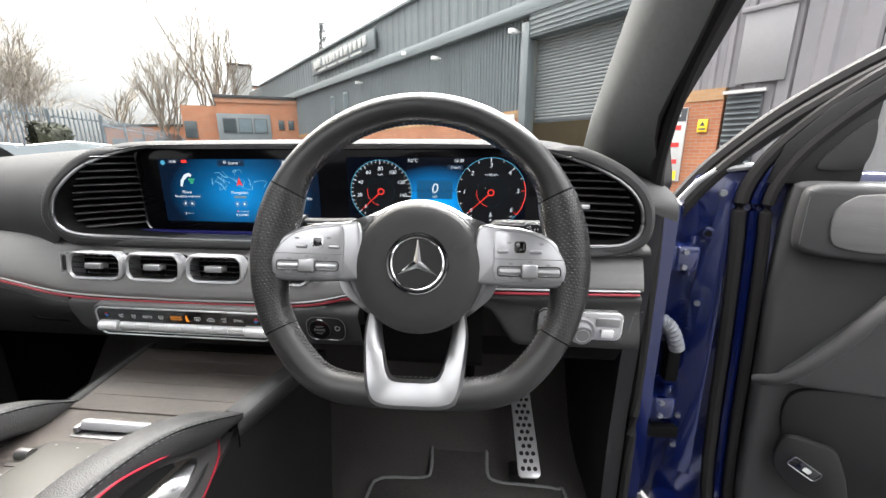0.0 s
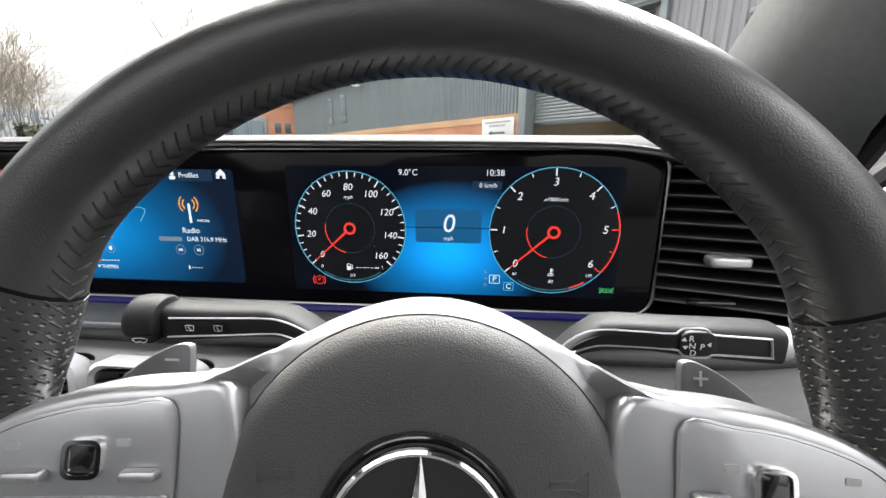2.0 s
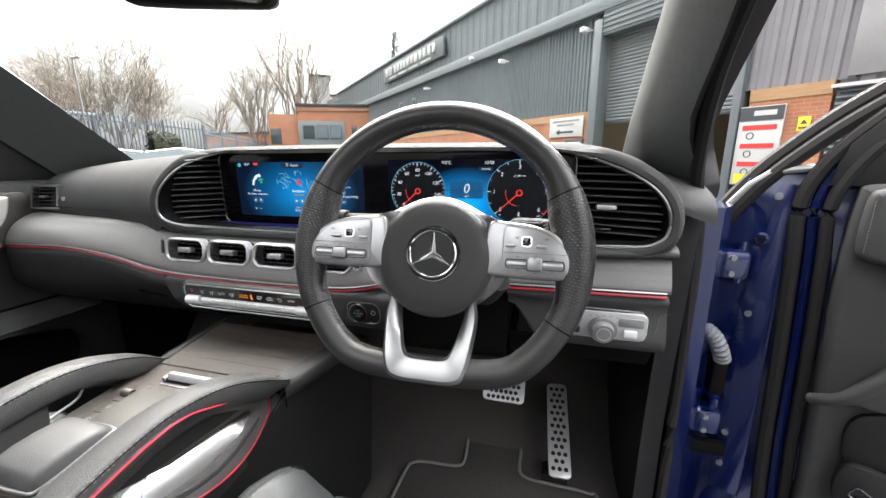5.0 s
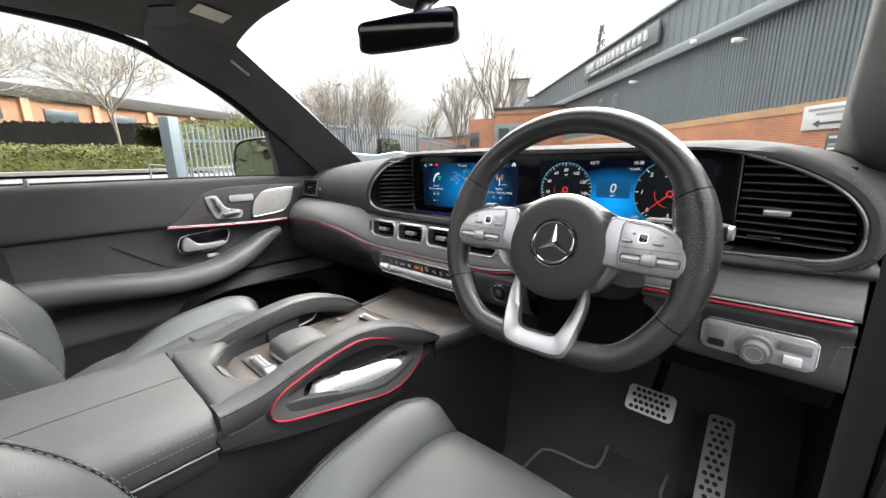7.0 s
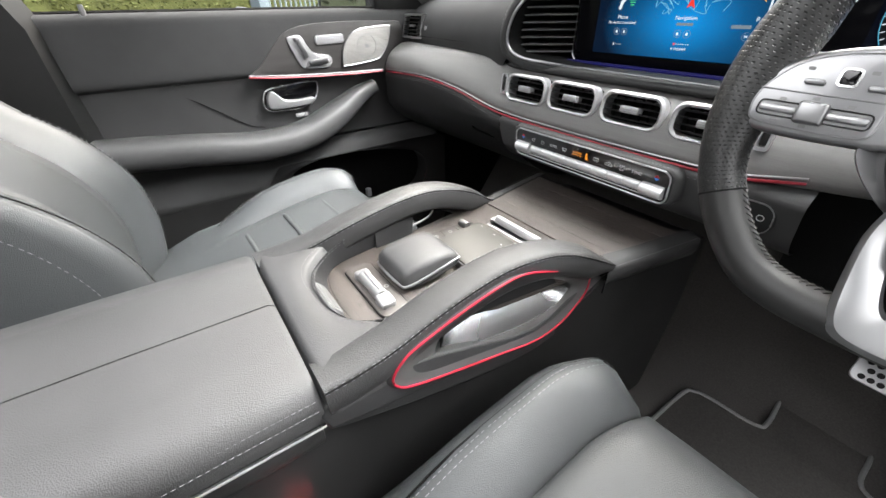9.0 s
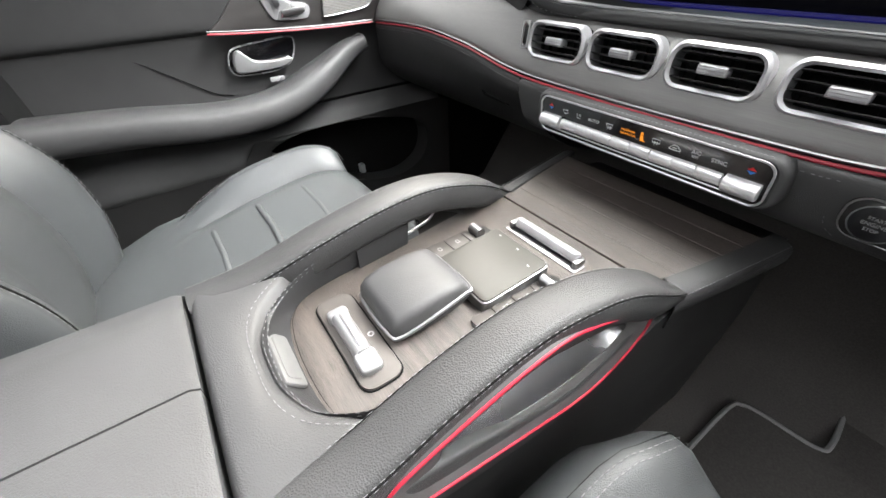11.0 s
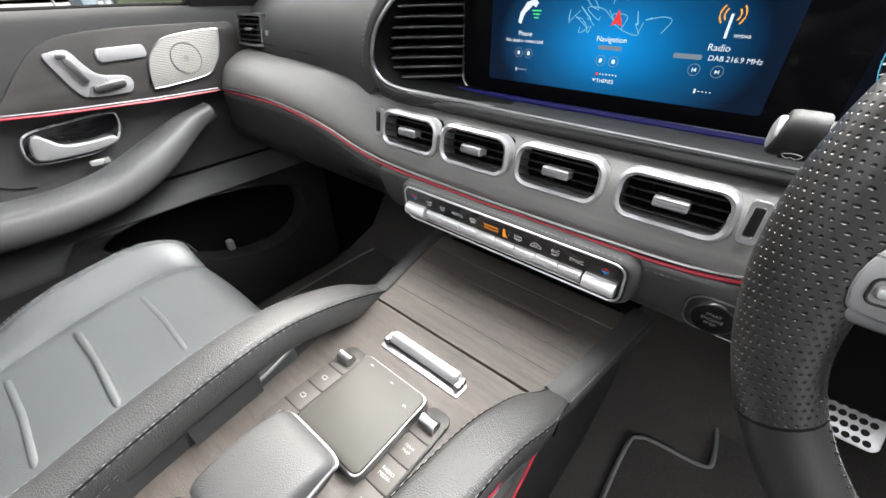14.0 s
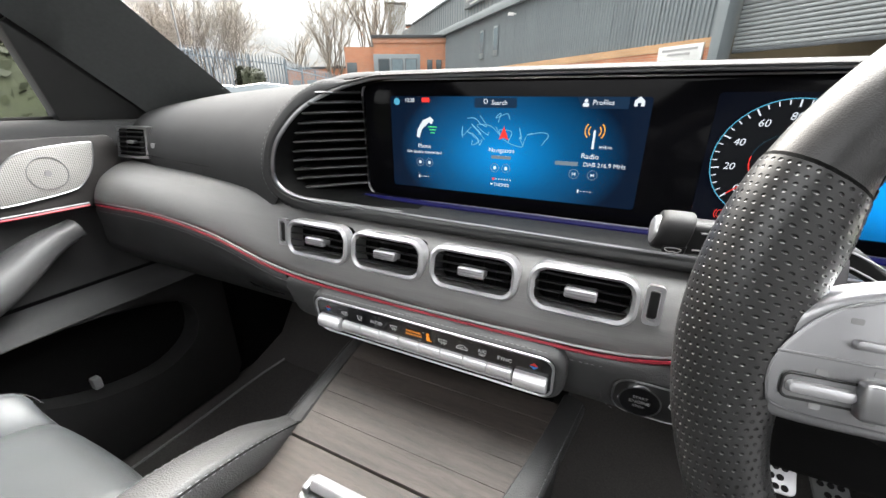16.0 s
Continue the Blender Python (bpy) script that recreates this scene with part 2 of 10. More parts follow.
def glass(name, tint=(1, 1, 1), gloss=0.25):
    """A thin clear pane: see-through, with a sheen that grows at grazing angles."""
    m = bpy.data.materials.new(name)
    m.use_nodes = True
    nt = m.node_tree
    N, L = nt.nodes, nt.links
    N.remove(N["Principled BSDF"])
    tr, gl, mx, lw = N.new("ShaderNodeBsdfTransparent"), N.new("ShaderNodeBsdfGlossy"), N.new("ShaderNodeMixShader"), N.new("ShaderNodeLayerWeight")
    tr.inputs["Color"].default_value = (*tint, 1)
    gl.inputs["Roughness"].default_value = 0.01
    pw, ma = N.new("ShaderNodeMath"), N.new("ShaderNodeMath")
    pw.operation, ma.operation = "POWER", "MULTIPLY_ADD"
    pw.inputs[1].default_value, ma.inputs[1].default_value, ma.inputs[2].default_value = 4.0, gloss, 0.012
    L.new(lw.outputs["Facing"], pw.inputs[0])
    L.new(pw.outputs[0], ma.inputs[0])
    L.new(ma.outputs[0], mx.inputs[0])
    L.new(tr.outputs[0], mx.inputs[1])
    L.new(gl.outputs[0], mx.inputs[2])
    L.new(mx.outputs[0], N["Material Output"].inputs[0])
    return m


LEATHER = mat("black_leather", (0.041, 0.041, 0.0415), 0.52, bump=0.35, bscale=900, kind="grain", var=0.2, scale=9, spec=0.32)
BARLEATHER = mat("grab_bar_leather", (0.029, 0.029, 0.0292), 0.5, bump=0.5, bscale=800, kind="grain", var=0.2, scale=9, spec=0.34)
SEATLEATHER = mat("seat_leather", (0.039, 0.042, 0.0435), 0.46, bump=0.35, bscale=900, kind="grain", var=0.2, scale=7, spec=0.5)
SMOOTHLEATHER = mat("smooth_dark_leather", (0.020, 0.020, 0.0205), 0.6, bump=0.3, bscale=1000, kind="grain", var=0.15, scale=9, spec=0.25)
PAD = mat("dash_pad", (0.045, 0.045, 0.0455), 0.92, bump=0.35, bscale=1300, kind="grain", var=0.15, scale=12, spec=0.12)
RIMLEATHER = mat("rim_leather", (0.015, 0.0148, 0.0146), 0.40, bump=0.2, bscale=1400, kind="grain", var=0.2, scale=14)
PLASTIC = mat("black_plastic", (0.012, 0.012, 0.012), 0.45, bump=0.25, bscale=1500, var=0.15, spec=0.3)
# near-black plastic: deep shade in footwells and recesses is put into its colour
SHADEPLASTIC = mat("dark_shade_plastic", (0.003, 0.003, 0.003), 0.75, bump=0.2, bscale=1200, var=0.2, spec=0.1)
GLOSS = mat("gloss_black", (0.006, 0.006, 0.007), 0.12, var=0.1, rvar=0.03, coat=0.6)
SLATBLACK = mat("slat_black", (0.014, 0.014, 0.014), 0.42, var=0.1, spec=0.35)
SLATEDGE = mat("slat_edge_grey", (0.085, 0.085, 0.085), 0.42, var=0.1)
SILVER = mat("satin_silver", (0.30, 0.30, 0.305), 0.36, metal=1.0, var=0.06, scale=40, bump=0.04, bscale=2500, rvar=0.05)
CHROME = mat("chrome", (0.8, 0.8, 0.8), 0.09, metal=1.0, var=0.04, rvar=0.03)
FRAMESILVER = mat("bright_frame_silver", (0.43, 0.43, 0.44), 0.32, metal=0.55, var=0.05, scale=60, bump=0.03, bscale=3000)
# dark tint stands in for the dark cabin reflected in the rear-view mirror
DARKMIRROR = mat("dark_reflection_mirror", (0.16, 0.165, 0.17), 0.03, metal=1.0, var=0.02, rvar=0.01)
KEYSILVER = mat("silver_paint", (0.235, 0.235, 0.24), 0.42, metal=0.5, var=0.06, scale=60, bump=0.05, bscale=3000)
STEEL = mat("brushed_steel", (0.66, 0.65, 0.63), 0.42, metal=1.0, var=0.1, scale=20, bump=0.12, bscale=500, squash=(1, 8, 1))
DARKSTEEL = mat("dull_steel", (0.22, 0.23, 0.25), 0.5, metal=0.8, var=0.15, scale=40)
CARPET = mat("black_carpet", (0.050, 0.047, 0.045), 0.95, var=0.35, scale=300, bump=0.9, bscale=700, spec=0.15)
HEADLINER = mat("headliner_cloth", (0.088, 0.081, 0.073), 0.95, var=0.2, scale=200, bump=0.4, bscale=900, spec=0.1)
PILLAR = mat("pillar_cloth", (0.080, 0.084, 0.084), 0.85, var=0.12, scale=150, bump=0.35, bscale=1200, spec=0.25)
RUBBER = mat("rubber_seal", (0.014, 0.013, 0.013), 0.75, var=0.2, scale=60, bump=0.15, bscale=700, spec=0.2)
BLUE = mat("blue_paint", (0.003, 0.009, 0.065), 0.2, metal=0.35, var=0.1, scale=30, coat=1.0, rvar=0.04)
THREAD = mat("grey_thread", (0.15, 0.15, 0.155), 0.7, var=0.2, scale=900)
REDLINE = mat("red_trim", (0.30, 0.007, 0.024), 0.45, var=0.08, scale=80)
WOOD = mat("grey_open_pore_wood", (0.049, 0.041, 0.036), 0.42, var=0.75, scale=60, bump=0.35, bscale=160, squash=(1.2, 22, 1.2), big=8)
TRIMWOOD = mat("grey_linen_trim", (0.122, 0.119, 0.117), 0.38, var=0.22, scale=70, bump=0.2, bscale=240, squash=(0.6, 10, 26), big=5)
BOOT = mat("grey_boot", (0.15, 0.155, 0.17), 0.6, var=0.12, scale=60, bump=0.1, bscale=300)
PAINTGREY = mat("mat_edging", (0.13, 0.13, 0.13), 0.8, var=0.2, scale=400, bump=0.5, bscale=900)
MIRROR = mat("mirror_glass", (0.86, 0.87, 0.88), 0.01, metal=1.0, var=0.01, rvar=0.005)
WINDOW = glass("window_glass", (0.95, 0.97, 0.955))
SCREENGLASS = mat("screen_glass", (0.004, 0.004, 0.005), 0.08, var=0.05, rvar=0.02, spec=0.08)
WHITEPRINT = mat("white_print", (0.62, 0.62, 0.62), 0.5, var=0.05)
GREYPRINT = mat("grey_print", (0.22, 0.22, 0.22), 0.5, var=0.05)
REDPLASTIC = mat("red_plastic", (0.5, 0.012, 0.012), 0.35, var=0.08)
ORANGEPRINT = glow("orange_print", (1.0, 0.33, 0.03), 0.9)

# ---------- outdoors ----------
def brickwork(name, a, b, mortar, scale=1.0):
    """Brick courses at true size on walls that stand along their own x or y."""
    m = bpy.data.materials.new(name)
    m.use_nodes = True
    N, L = m.node_tree.nodes, m.node_tree.links
    p = N["Principled BSDF"]
    tc, sp, cb, ad = N.new("ShaderNodeTexCoord"), N.new("ShaderNodeSeparateXYZ"), N.new("ShaderNodeCombineXYZ"), N.new("ShaderNodeMath")
    L.new(tc.outputs["Object"], sp.inputs[0])
    L.new(sp.outputs[0], ad.inputs[0])
    L.new(sp.outputs[1], ad.inputs[1])
    L.new(ad.outputs[0], cb.inputs[0])
    L.new(sp.outputs[2], cb.inputs[1])
    br = N.new("ShaderNodeTexBrick")
    br.inputs["Color1"].default_value, br.inputs["Color2"].default_value, br.inputs["Mortar"].default_value = (*a, 1), (*b, 1), (*mortar, 1)
    br.inputs["Scale"].default_value, br.inputs["Mortar Size"].default_value = 1.0, 0.008
    br.inputs["Brick Width"].default_value, br.inputs["Row Height"].default_value = 0.225, 0.075
    L.new(cb.outputs[0], br.inputs["Vector"])
    nz = N.new("ShaderNodeTexNoise")
    nz.inputs["Scale"].default_value, nz.inputs["Detail"].default_value = 0.8, 6
    L.new(tc.outputs["Object"], nz.inputs["Vector"])
    mr = N.new("ShaderNodeMapRange")
    mr.inputs["To Min"].default_value, mr.inputs["To Max"].default_value = 0.7, 1.3
    L.new(nz.outputs["Fac"], mr.inputs["Value"])
    sc = N.new("ShaderNodeVectorMath")
    sc.operation = "SCALE"
    L.new(br.outputs["Color"], sc.inputs[0])
    L.new(mr.outputs[0], sc.inputs["Scale"])
    L.new(sc.outputs[0], p.inputs["Base Color"])
    p.inputs["Roughness"].default_value = 0.85
    bp = N.new("ShaderNodeBump")
    bp.inputs["Distance"].default_value, bp.inputs["Strength"].default_value, bp.invert = 0.006, 0.6, True
    L.new(br.outputs["Fac"], bp.inputs["Height"])
    L.new(bp.outputs[0], p.inputs["Normal"])
    return m


BRICK = brickwork("orange_brick", (0.34, 0.125, 0.055), (0.28, 0.095, 0.045), (0.26, 0.19, 0.14))
BRICKPALE = brickwork("pale_brick", (0.34, 0.19, 0.09), (0.30, 0.165, 0.078), (0.26, 0.2, 0.13))
BRICKDARK = brickwork("brown_brick", (0.30, 0.12, 0.06), (0.24, 0.095, 0.05), (0.27, 0.22, 0.18))
BRICKFAR = brickwork("weathered_brick", (0.20, 0.085, 0.036), (0.16, 0.068, 0.031), (0.16, 0.11, 0.08))
CLAD = mat("grey_cladding", (0.112, 0.128, 0.135), 0.5, metal=0.15, var=0.1, scale=3, per=0.35, bump=0.05, bscale=60, big=0.4)
CLADLIGHT = mat("light_cladding", (0.17, 0.163, 0.172), 0.5, metal=0.1, var=0.08, scale=3, per=0.2, big=0.4)
STEELGREY = mat("grey_steel_trim", (0.105, 0.120, 0.127), 0.5, var=0.12, scale=4, big=0.5)
SHUTTER = mat("shutter_slats", (0.13, 0.14, 0.143), 0.45, metal=0.3, var=0.12, scale=6, per=0.2, big=1)
ASPHALT = mat("asphalt", (0.05, 0.05, 0.051), 0.9, var=0.3, scale=3, bump=0.6, bscale=90, big=0.25)
CONCRETE = mat("garage_floor", (0.10, 0.075, 0.055), 0.35, var=0.2, scale=2, big=0.3)
ROADSIDE = mat("pavement_slabs", (0.085, 0.08, 0.074), 0.85, var=0.2, scale=5, big=0.5)
GRASS = mat("grass", (0.042, 0.052, 0.015), 0.9, var=0.5, scale=8, bump=0.9, bscale=40, big=0.7, spec=0.1)
LEAF = mat("hedge_leaf", (0.040, 0.043, 0.013), 0.8, var=0.35, scale=12, island=0.45, spec=0.1)
CONIFER = mat("dark_shrub_leaf", (0.011, 0.013, 0.006), 0.7, var=0.4, scale=12, island=0.6, spec=0.15)
BARK = mat("bark", (0.095, 0.078, 0.06), 0.9, var=0.4, scale=20, bump=0.6, bscale=40)
TWIG = mat("twigs", (0.12, 0.098, 0.072), 0.9, var=0.3, scale=5, island=0.5)
BIRCHTWIG = mat("birch_twigs", (0.16, 0.138, 0.112), 0.9, var=0.2, scale=5, island=0.3)
FENCEBLUE = mat("blue_grey_fence", (0.058, 0.073, 0.085), 0.5, metal=0.1, var=0.12, scale=8, per=0.2)
TIMBER = mat("black_timber", (0.011, 0.010, 0.009), 0.9, var=0.3, scale=10, island=0.5, spec=0.05)
ROOFING = mat("roof_felt", (0.045, 0.045, 0.047), 0.8, var=0.2, scale=3, spec=0.1)
DARKGLASS = mat("office_glass", (0.03, 0.04, 0.045), 0.06, var=0.1, spec=0.6)
PALEGLASS = mat("office_blind_glass", (0.10, 0.13, 0.145), 0.12, var=0.2, scale=3, per=0.3)
WHITEPAINT = mat("white_paint", (0.75, 0.75, 0.74), 0.3, var=0.05, coat=0.5)
SIGNWHITE = mat("white_sign", (0.42, 0.42, 0.41), 0.4, var=0.05)
SIGNDARK = mat("dark_sign", (0.04, 0.045, 0.05), 0.4, var=0.05)
SIGNRED = mat("red_sign", (0.55, 0.03, 0.03), 0.4, var=0.05)
SIGNYELLOW = mat("yellow_sign", (0.75, 0.52, 0.02), 0.4, var=0.05)
TYRE = mat("tyre", (0.02, 0.02, 0.02), 0.85, var=0.2)
CARBLACK = mat("black_car_paint", (0.012, 0.012, 0.014), 0.15, var=0.05, coat=1.0)
CARSILVER = mat("silver_car_paint", (0.45, 0.46, 0.47), 0.25, metal=0.6, var=0.04, coat=1.0)
GALV = mat("galvanised_steel", (0.15, 0.155, 0.16), 0.45, metal=0.7, var=0.12, scale=9)
PLASTER = mat("garage_wall", (0.10, 0.09, 0.075), 0.8, var=0.12, scale=2)


def by(a, r, z=0.0):
    """A place by its bearing (degrees right of straight ahead) and distance."""
    return Vector((0.1 + r * math.sin(radians(a)), r * math.cos(radians(a)), z))


def smooth(t):
    t = min(1.0, max(0.0, t))
    return t * t * (3 - 2 * t)


def ground_z(x, y):
    """The yard is level; past the gate the road climbs to a grass bank."""
    w = smooth((22 - y) / 10)
    return w * (0.85 * smooth((-x - 9) / 11) + 1.5 * smooth((-x - 22.5) / 8))


bm = bm_new()
xs = [-1500, -600, -250, -120, -70, -50, -40, -34] + [-31 + i for i in range(32)] + [4, 10, 20, 40, 80, 200, 600, 1500]
ys = [-1500, -500, -150, -60, -30, -20] + [-16 + 2 * i for i in range(24)] + [36, 45, 70, 120, 250, 600, 1500]
grid = [[bm.verts.new((x, y, ground_z(x, y))) for y in ys] for x in xs]
for i in range(len(xs) - 1):
    for j in range(len(ys) - 1):
        bm.faces.new((grid[i][j], grid[i + 1][j], grid[i + 1][j + 1], grid[i][j + 1]))
solo("ground", bm, ASPHALT, "dark grey asphalt yard climbing to a bank", "ground", kind="structure")


def bank_sheet(name, x0, x1, y0, y1, lift, material, label, cat):
    bm = bm_new()
    n, k = 10, 24
    rows = []
    for i in range(n + 1):
        x = x0 + (x1 - x0) * i / n
        rows.append([(x, y0 + (y1 - y0) * j / k, ground_z(x, y0 + (y1 - y0) * j / k) + lift) for j in range(k + 1)])
    sheet(bm, rows, -0.12)
    return solo(name, bm, material, label, cat, kind="structure")


bank_sheet("pavement", -21.3, -19.4, -14, 15, 0.10, ROADSIDE, "narrow grey kerbed pavement before the hedge", "pavement")
bank_sheet("grass_bank", -44, -22.6, -16, 14, 0.06, GRASS, "rough green grass bank behind the hedge", "grass")

# the long warehouse: local x along its front, y inwards, z up
A47 = radians(47)
FRONT = Matrix.Translation((0.07 + 10 * math.sin(A47), 10 * math.cos(A47), 0)) @ Matrix.Rotation(-A47, 4, "Z")
warehouse = thing("warehouse", FRONT.translation, "long grey corrugated warehouse on an orange brick base", "building", turn=Matrix.Rotation(-A47, 4, "Z"))
PL, LOW, HIGH, CAP = 2.62, 5.35, 5.68, 7.4
DOOR0, DOOR1, PIER1 = -8.63, -4.94, -3.30


def wpart(name, c, s, material, label="", bevel=0.0, parent=None):
    return part(name, boxed(c, s, bevel), material, parent or warehouse, label, local=True)


wpart("plinth", ((-42 + DOOR0) / 2, 0.15, (PL - 0.24) / 2), (DOOR0 + 42 - 0.3, 0.3, PL - 0.24), BRICK, "orange brick base")
wpart("brick_band", ((-42 + DOOR0) / 2, 0.14, PL - 0.12), (DOOR0 + 42 - 0.3, 0.32, 0.235), BRICKPALE, "paler brick band")
wpart("pier", ((DOOR1 + PIER1) / 2 + 0.15, 0.15, (PL - 0.24) / 2), (PIER1 - DOOR1 - 0.3, 0.3, PL - 0.24), BRICK, "orange brick pier")
wpart("brick_band", ((DOOR1 + PIER1) / 2 + 0.15, 0.14, PL - 0.12), (PIER1 - DOOR1 - 0.3, 0.32, 0.235), BRICKPALE, "paler brick band")


def clad_mesh(name, w, h, ribs, depth, material):
    """One sheet of ribbed cladding; its face looks along -y."""
    bm = bm_new()
    prof = []
    for i in range(ribs):
        x = w * i / ribs
        q = w / ribs
        prof += [(x + 0.02 * q, 0.0), (x + 0.45 * q, 0.0), (x + 0.55 * q, -depth), (x + 0.9 * q, -depth)]
    prof.append((w - 0.004, 0.0))
    rows = [[(x, y, z) for x, y in prof] for z in (0.0, h)]
    loft(bm, rows, closed=False)
    f = bm.faces[:]
    bmesh.ops.recalc_face_normals(bm, faces=f)
    me = bpy.data.meshes.new(name)
    bm.to_mesh(me)
    bm.free()
    me.materials.append(material)
    return me


low_sheet = clad_mesh("sheet", 1.05, LOW - PL, 7, 0.035, CLAD)
high_sheet = clad_mesh("sheet", 1.05, CAP - HIGH, 2, 0.03, CLAD)
wall_sheet = clad_mesh("sheet", 1.05, CAP, 2, 0.05, CLADLIGHT)
top_sheet = clad_mesh("sheet", 1.05, LOW - PL, 4, 0.04, CLADLIGHT)
for i in range(32):
    shared("cladding_sheet", low_sheet, FRONT @ Matrix.Translation((DOOR0 - 0.3 - 1.05 * (i + 1), 0.1, PL)), warehouse)
for i in range(42):
    shared("cladding_sheet", high_sheet, FRONT @ Matrix.Translation((PIER1 - 1.05 * (i + 1), 0.02, HIGH)), warehouse)
for i in range(2):
    shared("cladding_sheet", top_sheet, FRONT @ Matrix.Translation((PIER1 - 1.05 * (i + 1) + 0.28, 0.08, PL)), warehouse)
for i in range(18):
    shared("cladding_sheet", wall_sheet, FRONT @ Matrix.Translation((PIER1 + 0.02 + 1.05 * i, 0.05 if i else 0.12, 0.0)), warehouse)
wpart("backing_wall", ((-42 + DOOR0) / 2, 0.22, (PL + CAP) / 2), (DOOR0 + 42, 0.12, CAP - PL), STEELGREY)
wpart("backing_wall", ((DOOR1 + 16) / 2, 0.36, CAP / 2), (16 - DOOR1 - 0.3, 0.1, CAP), STEELGREY)
wpart("ledge", (-23, -0.06, (LOW + HIGH) / 2), (39.4, 0.28, HIGH - LOW), mat("ledge_grey", (0.15, 0.168, 0.175), 0.5, var=0.1, scale=2), "pale grey gutter ledge", 0.02)
wpart("ledge", (-23, -0.10, LOW - 0.01), (39.4, 0.2, 0.10), STEELGREY, "", 0.01)
wpart("roof_edge", (-13, 0.1, CAP + 0.06), (58, 0.5, 0.14), STEELGREY, "dark roof capping", 0.02)
wpart("roof", (-13, 9.2, CAP + 0.03), (58, 17.6, 0.08), ROOFING)
wpart("end_wall", (-42.1, 9, CAP / 2), (0.2, 17.6, CAP), CLAD)
wpart("end_wall", (16.1, 9, CAP / 2), (0.2, 17.6, CAP), CLAD)
wpart("back_wall", (-13, 18, CAP / 2), (58, 0.2, CAP), CLAD)
# door surround, shutter half rolled up
wpart("door_post", (DOOR0 - 0.14, 0.02, 2.55), (0.28, 0.42, 5.1), STEELGREY, "dark grey steel door post", 0.01)
wpart("door_post", (DOOR1 + 0.08, 0.10, 2.55), (0.16, 0.40, 5.1), STEELGREY, "dark grey steel door post", 0.01)
wpart("door_head", ((DOOR0 + DOOR1) / 2, 0.05, 5.0), (DOOR1 - DOOR0, 0.4, 0.72), STEELGREY, "ribbed shutter box", 0.02)
bm = bm_new()
prof = [(0.0, 0.0), (-0.018, 0.02), (-0.022, 0.05), (-0.012, 0.082), (0.0, 0.095)]
loft(bm, [[(x, y + 0.25, z) for y, z in prof] for x in (DOOR0 + 0.02, DOOR1 - 0.02)], closed=False)
slat_me = bpy.data.meshes.new("slat")
bm.to_mesh(slat_me)
bm.free()
slat_me.materials.append(SHUTTER)
for i in range(25):
    shared("shutter_slat", slat_me, FRONT @ Matrix.Translation((0, 0, 2.28 + 0.096 * i)), warehouse)
wpart("shutter_bar", ((DOOR0 + DOOR1) / 2, 0.25, 2.24), (DOOR1 - DOOR0 - 0.06, 0.05, 0.09), SIGNDARK, "black bottom bar", 0.01)
for i in range(5):
    wpart("head_rib", ((DOOR0 + DOOR1) / 2, -0.16, 4.74 + 0.13 * i), (DOOR1 - DOOR0, 0.03, 0.05), STEELGREY, "", 0.008)
# inside the open bay
wpart("bay_floor", (-6.6, 9.0, 0.01), (16, 17.4, 0.04), CONCRETE, "orange-lit smooth floor")
wpart("bay_back", (-6.6, 16.5, 3.4), (16, 0.15, 6.8), PLASTER)
wpart("bay_side", (-12.6, 8.7, 3.4), (0.15, 15.4, 6.8), PLASTER)
wpart("bay_side", (1.2, 8.7, 3.4), (0.15, 15.4, 6.8), PLASTER)
wpart("column", (-5.2, 10.2, 3.4), (0.28, 0.28, 6.8), SIGNDARK, "dark steel column", 0.01)
wpart("column", (-8.8, 10.2, 3.4), (0.28, 0.28, 6.8), SIGNDARK, "dark steel column", 0.01)
wpart("rail", (-6.6, 16.35, 2.3), (14, 0.06, 0.12), SIGNDARK)
# name board: raised bars stand for the lettering
name_board = wpart("name_board", (-22.7, -0.20, 6.62), (8.8, 0.12, 0.92), STEELGREY, "grey name board with raised pale bars", 0.02)
ROOT[name_board] = ROOT[warehouse]
rng = random.Random(4)
x = -26.6
for w in (0.5, 0.28, 0.42, 0.0, 0.52, 0.5, 0.5, 0.46, 0.58, 0.5, 0.66, 0.52, 0.56, 0.52, 0.5):
    if w:
        part("raised_bar", boxed((x + w / 2, -0.30, 6.70), (w * 0.62, 0.09, 0.44), 0.02, 2, Matrix.Shear("XZ", 4, (0.0, 0.0))), SIGNWHITE, name_board, local=True)
    x += w + 0.02 if w else 0.3
for k in range(4):
    part("strapline_bar", boxed((-25.3 + 1.65 * k, -0.275, 6.30), (1.35, 0.04, 0.11), 0.01), SIGNWHITE, name_board, local=True)
# direction board with arrow, small signs, notices
board = wpart("direction_board", (-9.95, -0.03, 2.20), (1.5, 0.05, 0.62), SIGNWHITE, "white direction board with a left arrow", 0.006)
for z, w in ((2.40, 1.2), (2.28, 0.75)):
    part("text_bar", boxed((-9.95, -0.062, z), (w, 0.008, 0.06)), GREYPRINT, board, local=True)
part("arrow", boxed((-9.9, -0.062, 2.04), (0.62, 0.008, 0.06)), SIGNDARK, board, local=True)
bm = bm_new()
slab(bm, [(-0.16, 0.0), (0.02, 0.09), (0.02, -0.09)], 0.008, Matrix.Translation((-10.22, -0.066, 2.04)) @ Matrix.Rotation(radians(90), 4, "X"))
part("arrow_head", bm, SIGNDARK, board, local=True)
small = wpart("small_board", (-9.55, -0.03, 1.52), (0.75, 0.05, 0.55), SIGNDARK, "small dark board with pale stripes", 0.006)
